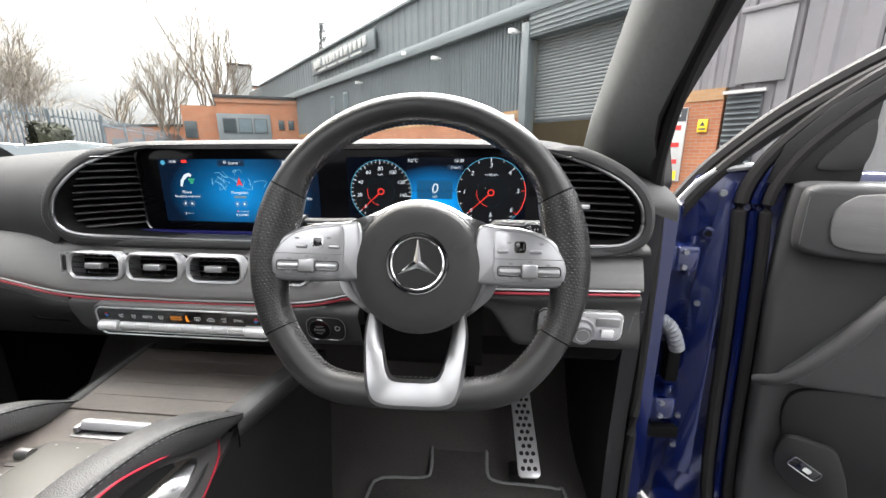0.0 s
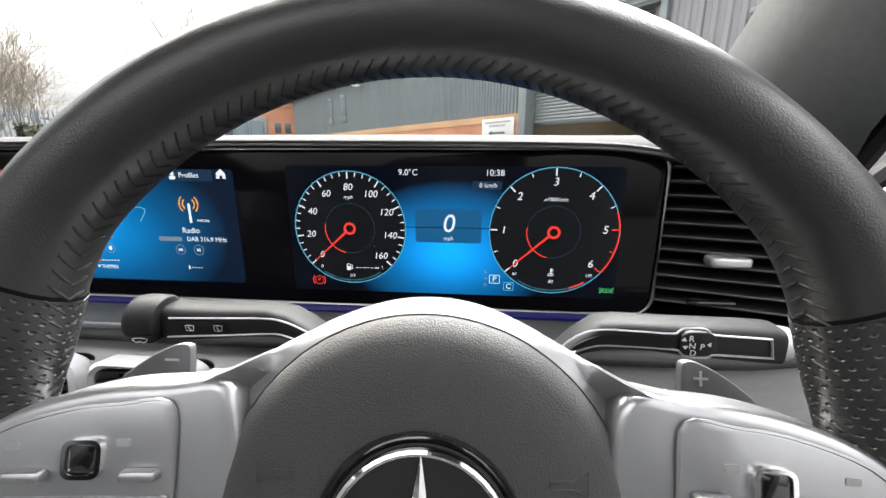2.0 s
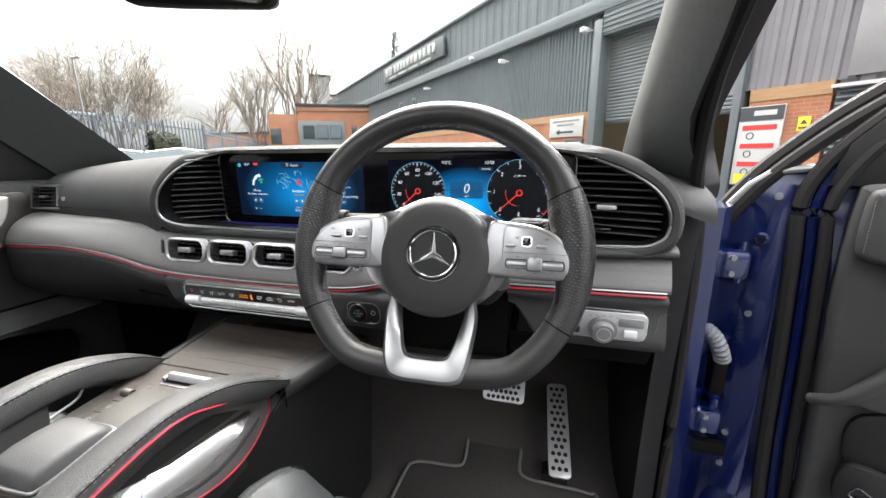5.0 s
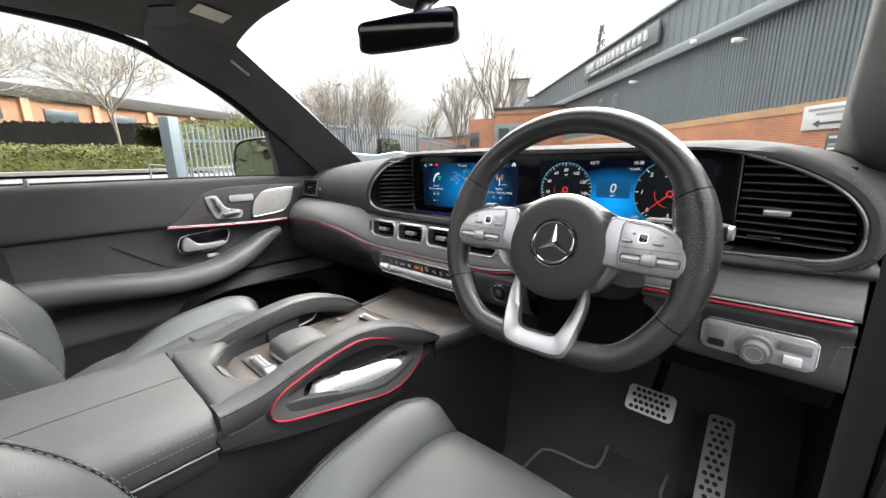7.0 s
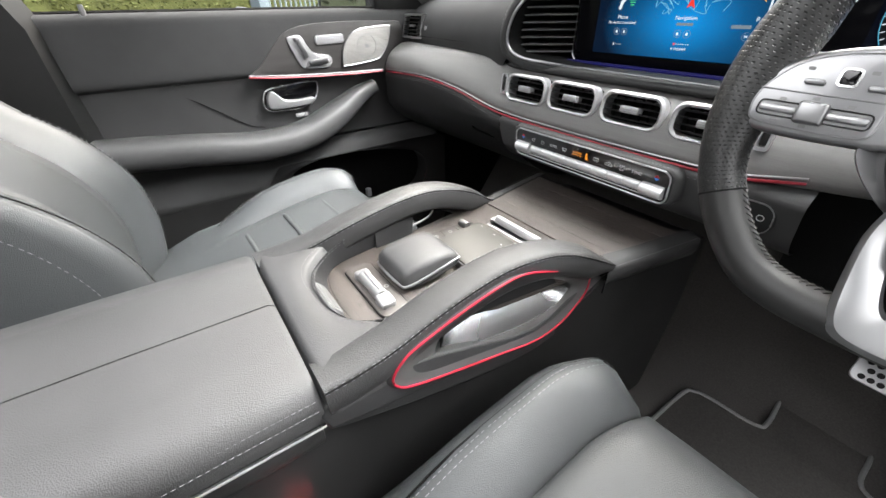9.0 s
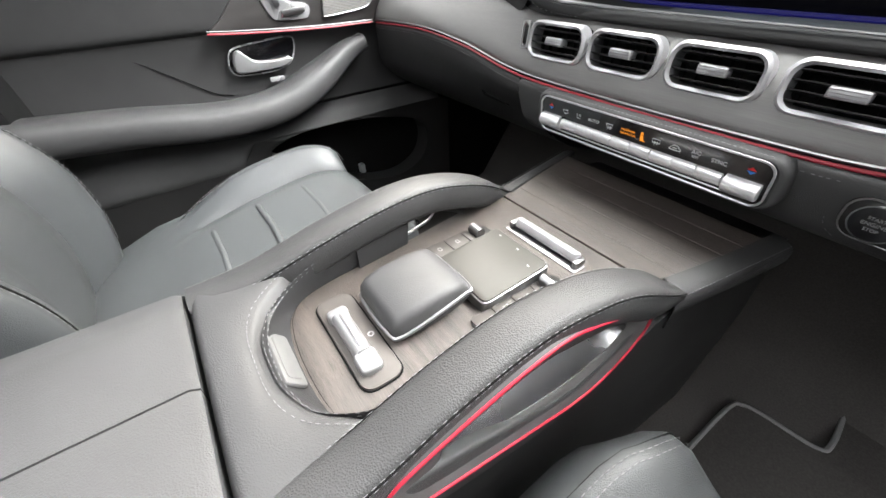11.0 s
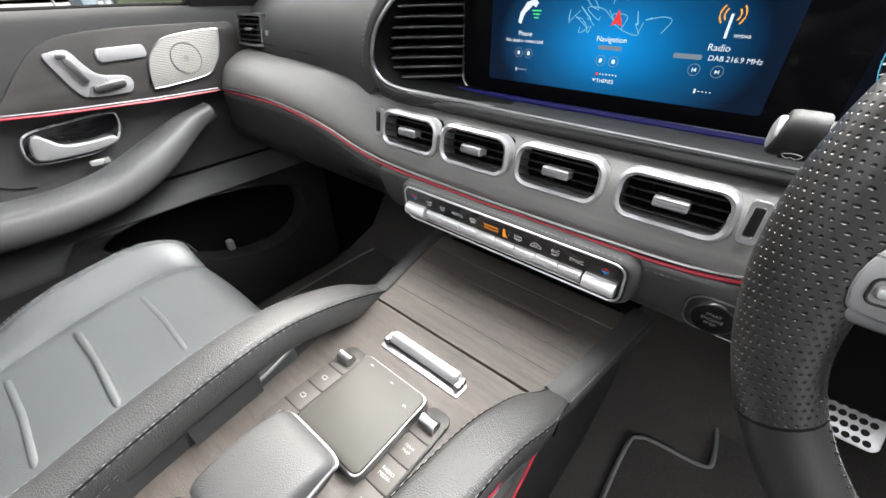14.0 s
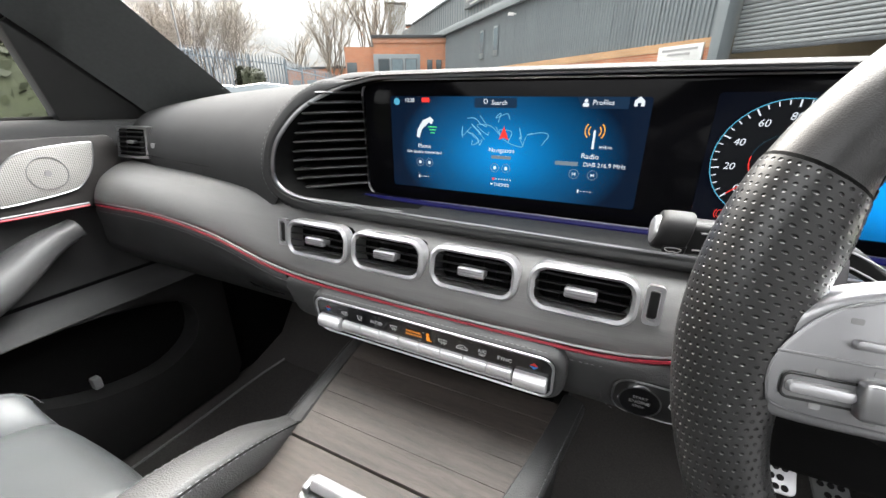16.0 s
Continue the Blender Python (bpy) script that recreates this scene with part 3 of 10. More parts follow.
for z, c in ((1.68, SIGNWHITE), (1.50, GREYPRINT), (1.40, SIGNWHITE), (1.30, SIGNRED)):
    part("stripe", boxed((-9.55, -0.06, z), (0.6, 0.008, 0.06)), c, small, local=True)
notice = wpart("notice_board", (-4.35, -0.03, 1.45), (0.80, 0.05, 1.65), SIGNWHITE, "tall white notice board with warning panels", 0.006)
part("board_head", boxed((-4.35, -0.06, 2.12), (0.78, 0.012, 0.28)), SIGNDARK, notice, local=True)
part("text_bar", boxed((-4.28, -0.07, 2.13), (0.4, 0.008, 0.10)), SIGNWHITE, notice, local=True)
for z in (1.84, 1.46, 1.08):
    part("warning_bar", boxed((-4.35, -0.06, z), (0.62, 0.008, 0.10)), SIGNRED, notice, local=True)
    part("sign_ring", ringed(circle(0.075, 20), circle(0.055, 20), 0.006, Matrix.Translation((-4.5, -0.062, z - 0.17)) @ Matrix.Rotation(radians(90), 4, "X")), SIGNDARK, notice, local=True)
part("hazard_panel", boxed((-4.35, -0.06, 0.76), (0.66, 0.008, 0.2)), SIGNYELLOW, notice, local=True)
warn = wpart("warning_sign", (-3.62, -0.03, 1.86), (0.19, 0.04, 0.27), SIGNYELLOW, "yellow hazard sign", 0.004)
part("triangle", slabbed([(-0.055, -0.04), (0.055, -0.04), (0.0, 0.055)], 0.006, Matrix.Translation((-3.62, -0.055, 1.90)) @ Matrix.Rotation(radians(90), 4, "X")), SIGNDARK, warn, local=True)
part("text_bar", boxed((-3.62, -0.052, 1.79), (0.14, 0.006, 0.035)), SIGNDARK, warn, local=True)
# louvred vent, translucent panel, cameras, small windows
louvre = wpart("louvre_vent", (-2.95, 0.06, 1.35), (0.62, 0.06, 2.2), SIGNDARK, "grey louvred vent panel", 0.01)
for i in range(20):
    part("louvre_blade", boxed((-2.95, -0.0, 0.32 + 0.11 * i), (0.58, 0.07, 0.018), 0.0, 1, Matrix.Rotation(radians(35), 4, "X")), CLAD, louvre, local=True)
wpart("vent_head", (-2.95, -0.03, 2.5), (0.72, 0.12, 0.06), SIGNWHITE)
wpart("translucent_panel", (-2.75, 0.0, 3.3), (0.8, 0.04, 1.3), mat("translucent_sheet", (0.19, 0.186, 0.19), 0.4, var=0.06), "pale translucent panel", 0.01)
wpart("panel_rail", (-2.75, -0.03, 4.02), (0.95, 0.08, 0.10), CLADLIGHT, "", 0.01)
for s, z in ((-22.6, 3.95), (-24.6, 3.95)):
    win = wpart("window", (s, 0.05, z), (0.62, 0.10, 1.5), STEELGREY, "narrow window", 0.01)
    part("pane", boxed((s, -0.005, z + 0.1), (0.48, 0.02, 1.1)), PALEGLASS, win, local=True)
for s, z in ((-9.25, 4.95), (-13.4, 4.9), (-20.4, 4.9), (-15.6, 5.45)):
    cambox = wpart("floodlight", (s, -0.22, z), (0.16, 0.3, 0.14), WHITEPAINT, "small white wall fitting", 0.03)
    part("bracket", boxed((s, -0.02, z + 0.02), (0.05, 0.24, 0.05)), WHITEPAINT, cambox, local=True)
wpart("wall_pipe", (-9.0, -0.02, 4.6), (0.05, 0.06, 0.5), SIGNDARK, "", 0.01)


def building(name, a, b, deep, h, z0, material, label, roof=ROOFING):
    """A plain block whose front runs from a to b; returns it and its front frame."""
    a, b = Vector(a), Vector(b)
    ang = math.atan2(b.y - a.y, b.x - a.x)
    w = (b - a).length
    turn = Matrix.Rotation(ang, 4, "Z")
    th = thing(name, (a.x, a.y, z0), label, "building", turn=turn)
    part("wall", boxed((w / 2, deep / 2, h / 2), (w, deep, h)), material, th, local=True)
    part("roof", boxed((w / 2, deep / 2, h + 0.1), (w + 0.3, deep + 0.3, 0.22), 0.02), roof, th, "flat roof edge", local=True)
    return th, w


office, W = building("office_block", by(-34.9, 34), by(-25.2, 33.5), 9, 5.15, 0, BRICK, "low orange brick office with dark glazed front")
part("glazed_front", boxed((1.75, -0.06, 2.2), (3.6, 0.14, 3.7), 0.02), STEELGREY, office, "dark grey glazed front", local=True)
for i in range(3):
    wn_ = part("window", boxed((0.75 + 1.05 * i, -0.14, 3.2), (0.92, 0.06, 1.1), 0.01), SIGNDARK, office, local=True)
    part("pane", boxed((0.75 + 1.05 * i, -0.18, 3.2), (0.8, 0.02, 0.95)), PALEGLASS if i else DARKGLASS, wn_, local=True)
for x in (4.3, 5.0):
    part("window", boxed((x, -0.03, 3.3), (0.42, 0.08, 0.7), 0.01), DARKGLASS, office, local=True)
part("brick_parapet", boxed((W / 2, -0.03, 5.0), (W + 0.1, 0.1, 0.35)), BRICKDARK, office, local=True)
part("wall", boxed((-1.2, 3.2, 2.3), (2.4, 5.4, 4.6)), BRICK, office, "side wing in brick", local=True)
part("window", boxed((-1.9, 0.45, 2.9), (0.8, 0.08, 1.2), 0.01), DARKGLASS, office, local=True)

rear, W = building("brick_works", by(-30.8, 60), by(-22, 58), 12, 9.6, 0, BRICKDARK, "tall brown brick works with white parapet", ROOFING)
for i in range(6):
    part("window", boxed((1.1 + 1.4 * i, -0.05, 7.3), (0.8, 0.1, 1.6), 0.02), PALEGLASS, rear, local=True)
part("parapet", boxed((W / 2, 0.0, 9.2), (W, 0.3, 0.3)), WHITEPAINT, rear, "white parapet", local=True)
for i in range(4):
    part("roof_vent", boxed((2 + 1.7 * i, 2.0, 10.0), (0.9, 0.9, 0.6), 0.05), GALV, rear, local=True)
stack, W = building("service_tower", by(-33.0, 50), by(-30.6, 50), 2.4, 10.3, 0, mat("render_grey", (0.27, 0.28, 0.28), 0.8, var=0.15, scale=2), "plain grey rendered service tower")

wallb, W = building("brick_shed", by(-46, 52), by(-35.5, 44), 8, 3.7, 0, BRICK, "long low orange brick shed")
for i in range(4):
    part("shed_door", boxed((1.5 + 2.3 * i, -0.04, 1.4), (1.3, 0.1, 2.4), 0.02), STEELGREY, wallb, local=True)

far_left, W = building("brick_unit", by(-118, 36) + Vector((0, 0, 0)), by(-59, 70), 14, 5.9, 0.8, BRICKFAR, "long orange brick unit with grey fascia")
part("fascia", boxed((W / 2, -0.12, 5.55), (W, 0.3, 0.75), 0.02), mat("fascia_grey", (0.036, 0.033, 0.030), 0.8, var=0.2, scale=2, spec=0.1), far_left, "grey fascia", local=True)
for i in range(14):
    part("pilaster", boxed((2 + 4.6 * i, -0.1, 2.6), (0.5, 0.25, 5.2)), BRICKDARK, far_left, local=True)
for i in range(13):
    part("high_window", boxed((4.2 + 4.6 * i, -0.05, 4.1), (2.2, 0.1, 0.9), 0.02), DARKGLASS, far_left, local=True)

bm = bm_new()
rng = random.Random(2)
for i in range(170):
    t = i / 169
    p = by(-100, 27).lerp(by(-72, 31), t)
    z = ground_z(p.x, p.y)
    box(bm, (p.x, p.y, z + 0.7 + rng.uniform(-0.06, 0.06)), (0.04, 0.13, 1.5), 0, 1, Matrix.Rotation(rng.uniform(-0.05, 0.05), 4, "X"))
solo("timber_fence", bm, TIMBER, "weathered black timber fence on the bank", "fence", kind="stuff", smooth=False)


# palisade gate: pales, rails and a wide post
def pale_mesh(h):
    bm = bm_new()
    sec = [(-0.03, 0.0), (-0.012, -0.012), (0.012, -0.012), (0.03, 0.0)]
    rows = [[(x, y, z) for x, y in sec] for z in (0.0, h - 0.12)]
    rows.append([(x * 0.15, y * 0.5, h) for x, y in sec])
    loft(bm, rows, closed=False)
    me = bpy.data.meshes.new("pale")
    bm.to_mesh(me)
    bm.free()
    me.materials.append(FENCEBLUE)
    return me


def palisade(name, a, b, h, posts, label, count=None, lean=0.0):
    a, b = Vector(a), Vector(b)
    d = b - a
    a.z, b.z = ground_z(a.x, a.y), ground_z(b.x, b.y)
    ang = math.atan2(d.y, d.x)
    th = thing(name, a, label, "fence", turn=Matrix.Rotation(ang, 4, "Z"))
    w = math.hypot(d.x, d.y)
    rise = (b.z - a.z) / w
    for i in range(posts + 1):
        x = w * i / posts
        part("post", boxed((x, 0.06, rise * x + h / 2 - 0.05), (0.09, 0.09, h - 0.1)), FENCEBLUE, th, local=True)
    for z in (0.35, h - 0.4):
        part("rail", boxed((w / 2, 0.02, z + rise * w / 2), (w, 0.04, 0.06), 0, 1, Matrix.Rotation(-math.atan(rise), 4, "Y")), FENCEBLUE, th, local=True)
    n = int(w / 0.155)
    if n <= 60:
        me = pale_mesh(h - 0.08)
        for i in range(n):
            x = w * (i + 0.5) / n
            shared("pale", me, th.matrix_basis @ Matrix.Translation((x, -0.01, rise * x + 0.06)), th)
    else:
        bm = bm_new()
        sec = [(-0.03, 0.0), (-0.012, -0.012), (0.012, -0.012), (0.03, 0.0)]
        for i in range(n):
            x = w * (i + 0.5) / n
            rows = [[(x + p, q, rise * x + z) for p, q in sec] for z in (0.06, h - 0.12)]
            rows.append([(x + p * 0.15, q * 0.5, rise * x + h) for p, q in sec])
            loft(bm, rows, closed=False)
        part("pales", bm, FENCEBLUE, th, smooth=False, local=True, kind="stuff")
    return th


gate = palisade("palisade_gate", by(-76.3, 10.4), by(-61.5, 14.5), 2.15, 2, "blue-grey steel palisade gate standing open")
part("gate_post", boxed((-0.18, 0.0, 1.12), (0.26, 0.26, 2.24), 0.015), FENCEBLUE, gate, "wide square gate post", local=True)
palisade("palisade_fence", by(-63, 24), by(-46, 25), 2.75, 4, "blue-grey steel palisade fence round the yard")
palisade("palisade_fence", by(-46, 25), by(-39, 38), 2.6, 5, "blue-grey steel palisade fence round the yard")

# barrier rail by the pavement
rail = thing("guard_rail", by(-78, 17), "low grey tubular guard rail", "railing")
p0, p1 = by(-79.5, 17.5), by(-75.5, 16.5)
p0.z, p1.z = ground_z(p0.x, p0.y), ground_z(p1.x, p1.y)
part("top_bar", tubed([p0 + Vector((0, 0, 0.55)), p1 + Vector((0, 0, 0.55))], 0.03), GALV, rail)
for q in (p0, p0.lerp(p1, 0.5), p1):
    part("post", tubed([q - Vector((0, 0, 0.1)), q + Vector((0, 0, 0.55))], 0.03), GALV, rail)


def leaves(bm, at, n, spread, size, rnd):
    """Small two-sided leaf pairs scattered in a lump."""
    for _ in range(n):
        d = Vector((rnd.gauss(0, 1), rnd.gauss(0, 1), rnd.gauss(0, 1))).normalized() * rnd.uniform(0.75, 1.05)
        c = Vector(at) + Vector((d.x * spread[0], d.y * spread[1], d.z * spread[2]))
        u = Vector((rnd.uniform(-1, 1), rnd.uniform(-1, 1), rnd.uniform(-1, 1))).normalized()
        w = u.orthogonal().normalized()
        s = size * rnd.uniform(0.6, 1.3)
        bm.faces.new([bm.verts.new(c + q) for q in (-u * s, w * s * 0.5, u * s, -w * s * 0.5)])


def hedge(name, pts, w, h, n, material, label, seed, leaf=1.0):
    rnd = random.Random(seed)
    bm = bm_new()
    line = spline(pts, 10)
    rings = []
    for i, p in enumerate(line):
        z = ground_z(p.x, p.y)
        t = (line[min(i + 1, len(line) - 1)] - line[max(i - 1, 0)]).normalized()
        sdir = Vector((t.y, -t.x, 0))
        ring = []
        for j in range(12):
            a = math.pi * j / 11
            k = 1 + 0.12 * noise.noise(Vector((p.x * 0.9, p.y * 0.9, j * 0.7)))
            e = math.cos(a)
            ring.append(p + sdir * (w / 2 * k * math.copysign(abs(e) ** 0.5, e)) + Vector((0, 0, z - p.z + h * k * max(0.0, math.sin(a)) ** 0.45)))
        rings.append(ring)
    loft(bm, rings, closed=False)
    bm.normal_update()
    quads = [([v.co.copy() for v in f.verts], f.normal.copy()) for f in bm.faces if len(f.verts) == 4]
    for _ in range(n):
        k4, nn = quads[rnd.randrange(len(quads))]
        f1 = rnd.random()
        c = k4[0].lerp(k4[1], f1).lerp(k4[3].lerp(k4[2], f1), rnd.random())
        q = c + Vector((rnd.uniform(-0.1, 0.1), rnd.uniform(-0.1, 0.1), rnd.uniform(-0.1, 0.1))) + nn * rnd.uniform(0.0, 0.10) * leaf
        tip = (nn + Vector((rnd.gauss(0, 0.45), rnd.gauss(0, 0.45), rnd.gauss(0.2, 0.45)))).normalized()
        u = tip.orthogonal().normalized()
        u.rotate(Matrix.Rotation(rnd.uniform(0, 6.28), 3, tip))
        v = tip.cross(u)
        s = rnd.uniform(0.04, 0.08) * leaf
        bm.faces.new([bm.verts.new(q + o) for o in (-u * s, v * s * 0.6, u * s, -v * s * 0.6)])
    return solo(name, bm, material, label, "hedge", kind="stuff", smooth=False)


hedge("hedge", [by(-104, 22), by(-95, 21.6), by(-86, 21.6), by(-79, 22.2), by(-74.5, 23.5)], 2.0, 1.15, 30000, LEAF, "clipped olive green hedge along the pavement", 5)
hedge("shrub_row", [by(-78, 24.5), by(-72, 27), by(-66, 28)], 3.0, 2.3, 22000, LEAF, "loose green shrubs beside the gate", 6)
hedge("yard_hedge", [by(-51.5, 22.5), by(-49.0, 22.8)], 0.9, 1.75, 1500, CONIFER, "short dark clipped hedge in the yard", 7)
hedge("garden_shrubs", [by(-178, 19), by(-165, 18), by(-152, 17), by(-138, 18), by(-122, 20), by(-112, 20)], 3.0, 5.2, 30000, CONIFER, "dark green garden shrubs behind the yard", 8, 3.2)


def tree(at, h, seed, label, twig=TWIG, levels=5, spread=0.55, stems=1, thin=1.0, droop=0.0, bushy=0):
    """A bare tree: tapered stems, limbs and many fine twigs."""
    rnd = random.Random(seed)
    at = Vector(at)
    at.z = ground_z(at.x, at.y) - 0.1
    th = thing("tree", at, label, "tree", "bare trees")
    wood, fine = bm_new(), bm_new()
    least = 0.00022 * math.hypot(at.x, at.y)

    def grow(p, d, length, r, level):
        n = 3
        pts, rad = [p.copy()], [r]
        for i in range(n):
            d = (d + Vector((rnd.gauss(0, 0.13), rnd.gauss(0, 0.13), rnd.gauss(0.11 - droop * level * 0.12, 0.08)))).normalized()
            p = p + d * length / n
            pts.append(p.copy())
            rad.append(r * (1 - 0.5 * (i + 1) / n))
        rad = [max(q, least) for q in rad]
        tube(wood if level < 2 else fine, pts, rad, 6 if level < 2 else 3)
        if level >= levels:
            return
        kids = rnd.randint(3, 4) + (bushy if level < 3 else 0) if level else rnd.randint(5, 7) + 2 * bushy
        for k in range(kids):
            f = rnd.uniform(0.35, 1.0) if level else rnd.uniform(0.4, 1.0)
            q = pts[0].lerp(pts[-1], f) if f < 0.3 else pts[min(n, int(f * n + 0.5))]
            az = rnd.uniform(0, 2 * math.pi)
            side = d.orthogonal().normalized()
            side.rotate(Matrix.Rotation(az, 3, d))
            dd = (d + side * spread * rnd.uniform(0.7, 1.4)).normalized()
            grow(q, dd, length * rnd.uniform(0.55, 0.85), r * 0.5, level + 1)

    for s in range(stems):
        lean = Vector((rnd.gauss(0, 0.1), rnd.gauss(0, 0.1), 1)).normalized() if stems > 1 else Vector((rnd.gauss(0, 0.04), rnd.gauss(0, 0.04), 1)).normalized()
        grow(at + Vector((rnd.uniform(-0.3, 0.3), rnd.uniform(-0.3, 0.3), 0)) * (stems > 1), lean, h * rnd.uniform(0.33, 0.4), 0.022 * h * thin * (0.7 if stems > 1 else 1), 0)
    part("trunk", wood, BARK, th, "bare tapered trunk and limbs")
    part("crown", fine, twig, th, "crown of fine bare twigs", smooth=False, kind="stuff")
    return th


tree(by(-81.6, 27), 9.6, 11, "bare spreading tree on the grass bank", levels=5, spread=0.8, bushy=1, thin=0.42)
tree(by(-93, 25), 10.0, 12, "bare spreading tree on the grass bank", levels=5, spread=0.8, bushy=1, thin=0.42)
tree(by(-70, 32), 5.0, 13, "small bare tree beside the gate", levels=4, spread=0.7)
tree(by(-40.4, 43), 13.5, 14, "tall slender bare tree by the office", levels=4, spread=0.36, stems=4, thin=0.5)
tree(by(-35.9, 42), 17.0, 15, "tall slender bare tree by the office", levels=4, spread=0.34, stems=4, thin=0.5)
tree(by(-44.5, 55), 10.5, 16, "small bare tree beyond the yard fence", levels=4, spread=0.6)
for i, (a, r, h) in enumerate(((-58.5, 62, 15.0), (-56.3, 64, 16.5), (-54.0, 63, 17.0), (-51.6, 64, 16.0), (-61, 60, 12.0))):
    tree(by(a, r), h, 20 + i, "pale brown bare birch beyond the fence", BIRCHTWIG, levels=4, spread=0.42, stems=4, thin=0.4, droop=0.25)

# lattice mast with dishes
mast = thing("radio_mast", by(-21.6, 75), "pale lattice radio mast with dishes", "mast")
mx, my = mast.location.x, mast.location.y
bm = bm_new()
for k in range(4):
    a = radians(45 + 90 * k)
    tube(bm, [(mx + 2.2 * math.cos(a), my + 2.2 * math.sin(a), 0), (mx + 0.9 * math.cos(a), my + 0.9 * math.sin(a), 17), (mx + 0.35 * math.cos(a), my + 0.35 * math.sin(a), 22.5)], 0.17, 5)
part("legs", bm, GALV, mast, kind="stuff")
bm = bm_new()
for i in range(16):
    z0, z1 = 6 + i, 7 + i
    for k in range(4):
        rr = lambda z: 2.2 - 1.3 * z / 17 if z < 17 else 0.9 - 0.55 * (z - 17) / 5.5
        a, b = radians(45 + 90 * k), radians(135 + 90 * k)
        tube(bm, [(mx + rr(z0) * math.cos(a), my + rr(z0) * math.sin(a), z0), (mx + rr(z1) * math.cos(b), my + rr(z1) * math.sin(b), z1)], 0.10, 4)
        tube(bm, [(mx + rr(z1) * math.cos(a), my + rr(z1) * math.sin(a), z1), (mx + rr(z1) * math.cos(b), my + rr(z1) * math.sin(b), z1)], 0.09, 4)
part("lattice", bm, GALV, mast, kind="stuff")
for i, (dx, z, r) in enumerate(((-0.9, 17.5, 0.55), (0.8, 18.4, 0.5), (-0.6, 19.6, 0.4), (0.7, 20.4, 0.35), (0.9, 17.0, 0.6), (-0.5, 21.2, 0.3))):
    bm = bm_new()
    cyl(bm, r, 0.3, Matrix.Translation((mx + dx, my - 0.7, z)) @ Matrix.Rotation(radians(90), 4, "X"), 14)
    part("dish", bm, WHITEPAINT, mast, "white dish")
part("spike", tubed([(mx, my, 22.3), (mx, my, 24.5)], 0.06), GALV, mast)

# lamp post and bus-stop shelter beyond the fence
lamp = thing("street_lamp", by(-56.8, 34), "grey street lamp on a slim post", "street lamp")
q = by(-56.8, 34)
part("post", tubed([(q.x, q.y, 0), (q.x, q.y, 7.2)], [0.07, 0.045], 8), GALV, lamp)
part("lamp_head", boxed((q.x + 0.3, q.y, 7.22), (0.7, 0.16, 0.1), 0.03), GALV, lamp)
sh = by(-58.5, 27)
shelter = thing("shelter", sh, "small flat-roofed metal shelter", "shelter")
part("shelter_roof", boxed((sh.x, sh.y, 3.35), (2.6, 1.4, 0.14), 0.02), SIGNDARK, shelter)
for dx in (-1.2, 1.2):
    for dy in (-0.6, 0.6):
        part("post", boxed((sh.x + dx, sh.y + dy, 1.65), (0.08, 0.08, 3.3)), SIGNDARK, shelter)


def car(at, heading, paint, label, h=1.5):
    """A parked saloon: lofted body, glazed cabin, wheels with rims, lamps."""
    at = Vector(at)
    th = thing("parked_car", at, label, "car", "parked cars", turn=Matrix.Rotation(radians(heading), 4, "Z"))
    k = h / 1.5
    st = [(-2.2, 0.55, 0.80, 0.62), (-2.05, 0.35, 0.95, 0.80), (-1.3, 0.28, 1.0, 0.88), (0.0, 0.26, 1.0, 0.9), (1.2, 0.28, 0.98, 0.9), (1.9, 0.34, 0.84, 0.84), (2.2, 0.5, 0.68, 0.66)]
    bm = bm_new()
    loft(bm, [[(x, -w, lo * k), (x, -w * 1.0, (lo + hi) / 2 * k), (x, -w * 0.92, hi * k), (x, w * 0.92, hi * k), (x, w, (lo + hi) / 2 * k), (x, w, lo * k)] for x, lo, hi, w in st])
    part("body", bm, paint, th, local=True, angle=30)
    bm = bm_new()
    cab = [(-1.9, 0.96, 0.80), (-1.15, 1.40, 0.62), (-0.4, 1.5, 0.60), (0.35, 1.42, 0.60), (1.15, 0.97, 0.78)]
    loft(bm, [[(x, -0.84, 0.94 * k), (x, -w, z * k - 0.015), (x, w, z * k - 0.015), (x, 0.84, 0.94 * k)] for x, z, w in cab])
    part("glass_band", bm, DARKGLASS, th, local=True, angle=30)
    bm = bm_new()
    loft(bm, [[(x, -w - 0.02, z * k - 0.06), (x, -w + 0.06, z * k), (x, w - 0.06, z * k), (x, w + 0.02, z * k - 0.06)] for x, z, w in cab[1:4]])
    part("roof", bm, paint, th, local=True)
    for x in (-1.35, 1.35):
        for s in (-1, 1):
            bm = bm_new()
            cyl(bm, 0.33, 0.22, Matrix.Translation((x, s * 0.88 + 0.11, 0.33)) @ Matrix.Rotation(radians(90), 4, "X"), 20)
            wheel_ = part("wheel", bm, TYRE, th, local=True)
            bm = bm_new()
            cyl(bm, 0.21, 0.02, Matrix.Translation((x, s * 1.0 + 0.01, 0.33)) @ Matrix.Rotation(radians(90), 4, "X"), 14)
            part("rim", bm, GALV, wheel_, local=True)
    for s in (-0.62, 0.62):
        part("headlight", boxed((2.08, s, 0.68 * k), (0.16, 0.3, 0.13), 0.04), WHITEPAINT, th, local=True)
        part("tail_light", boxed((-2.1, s, 0.75 * k), (0.12, 0.3, 0.13), 0.03), SIGNRED, th, local=True)
    part("plate_bar", boxed((2.21, 0, 0.5 * k), (0.03, 0.5, 0.11)), SIGNWHITE, th, local=True)
    return th


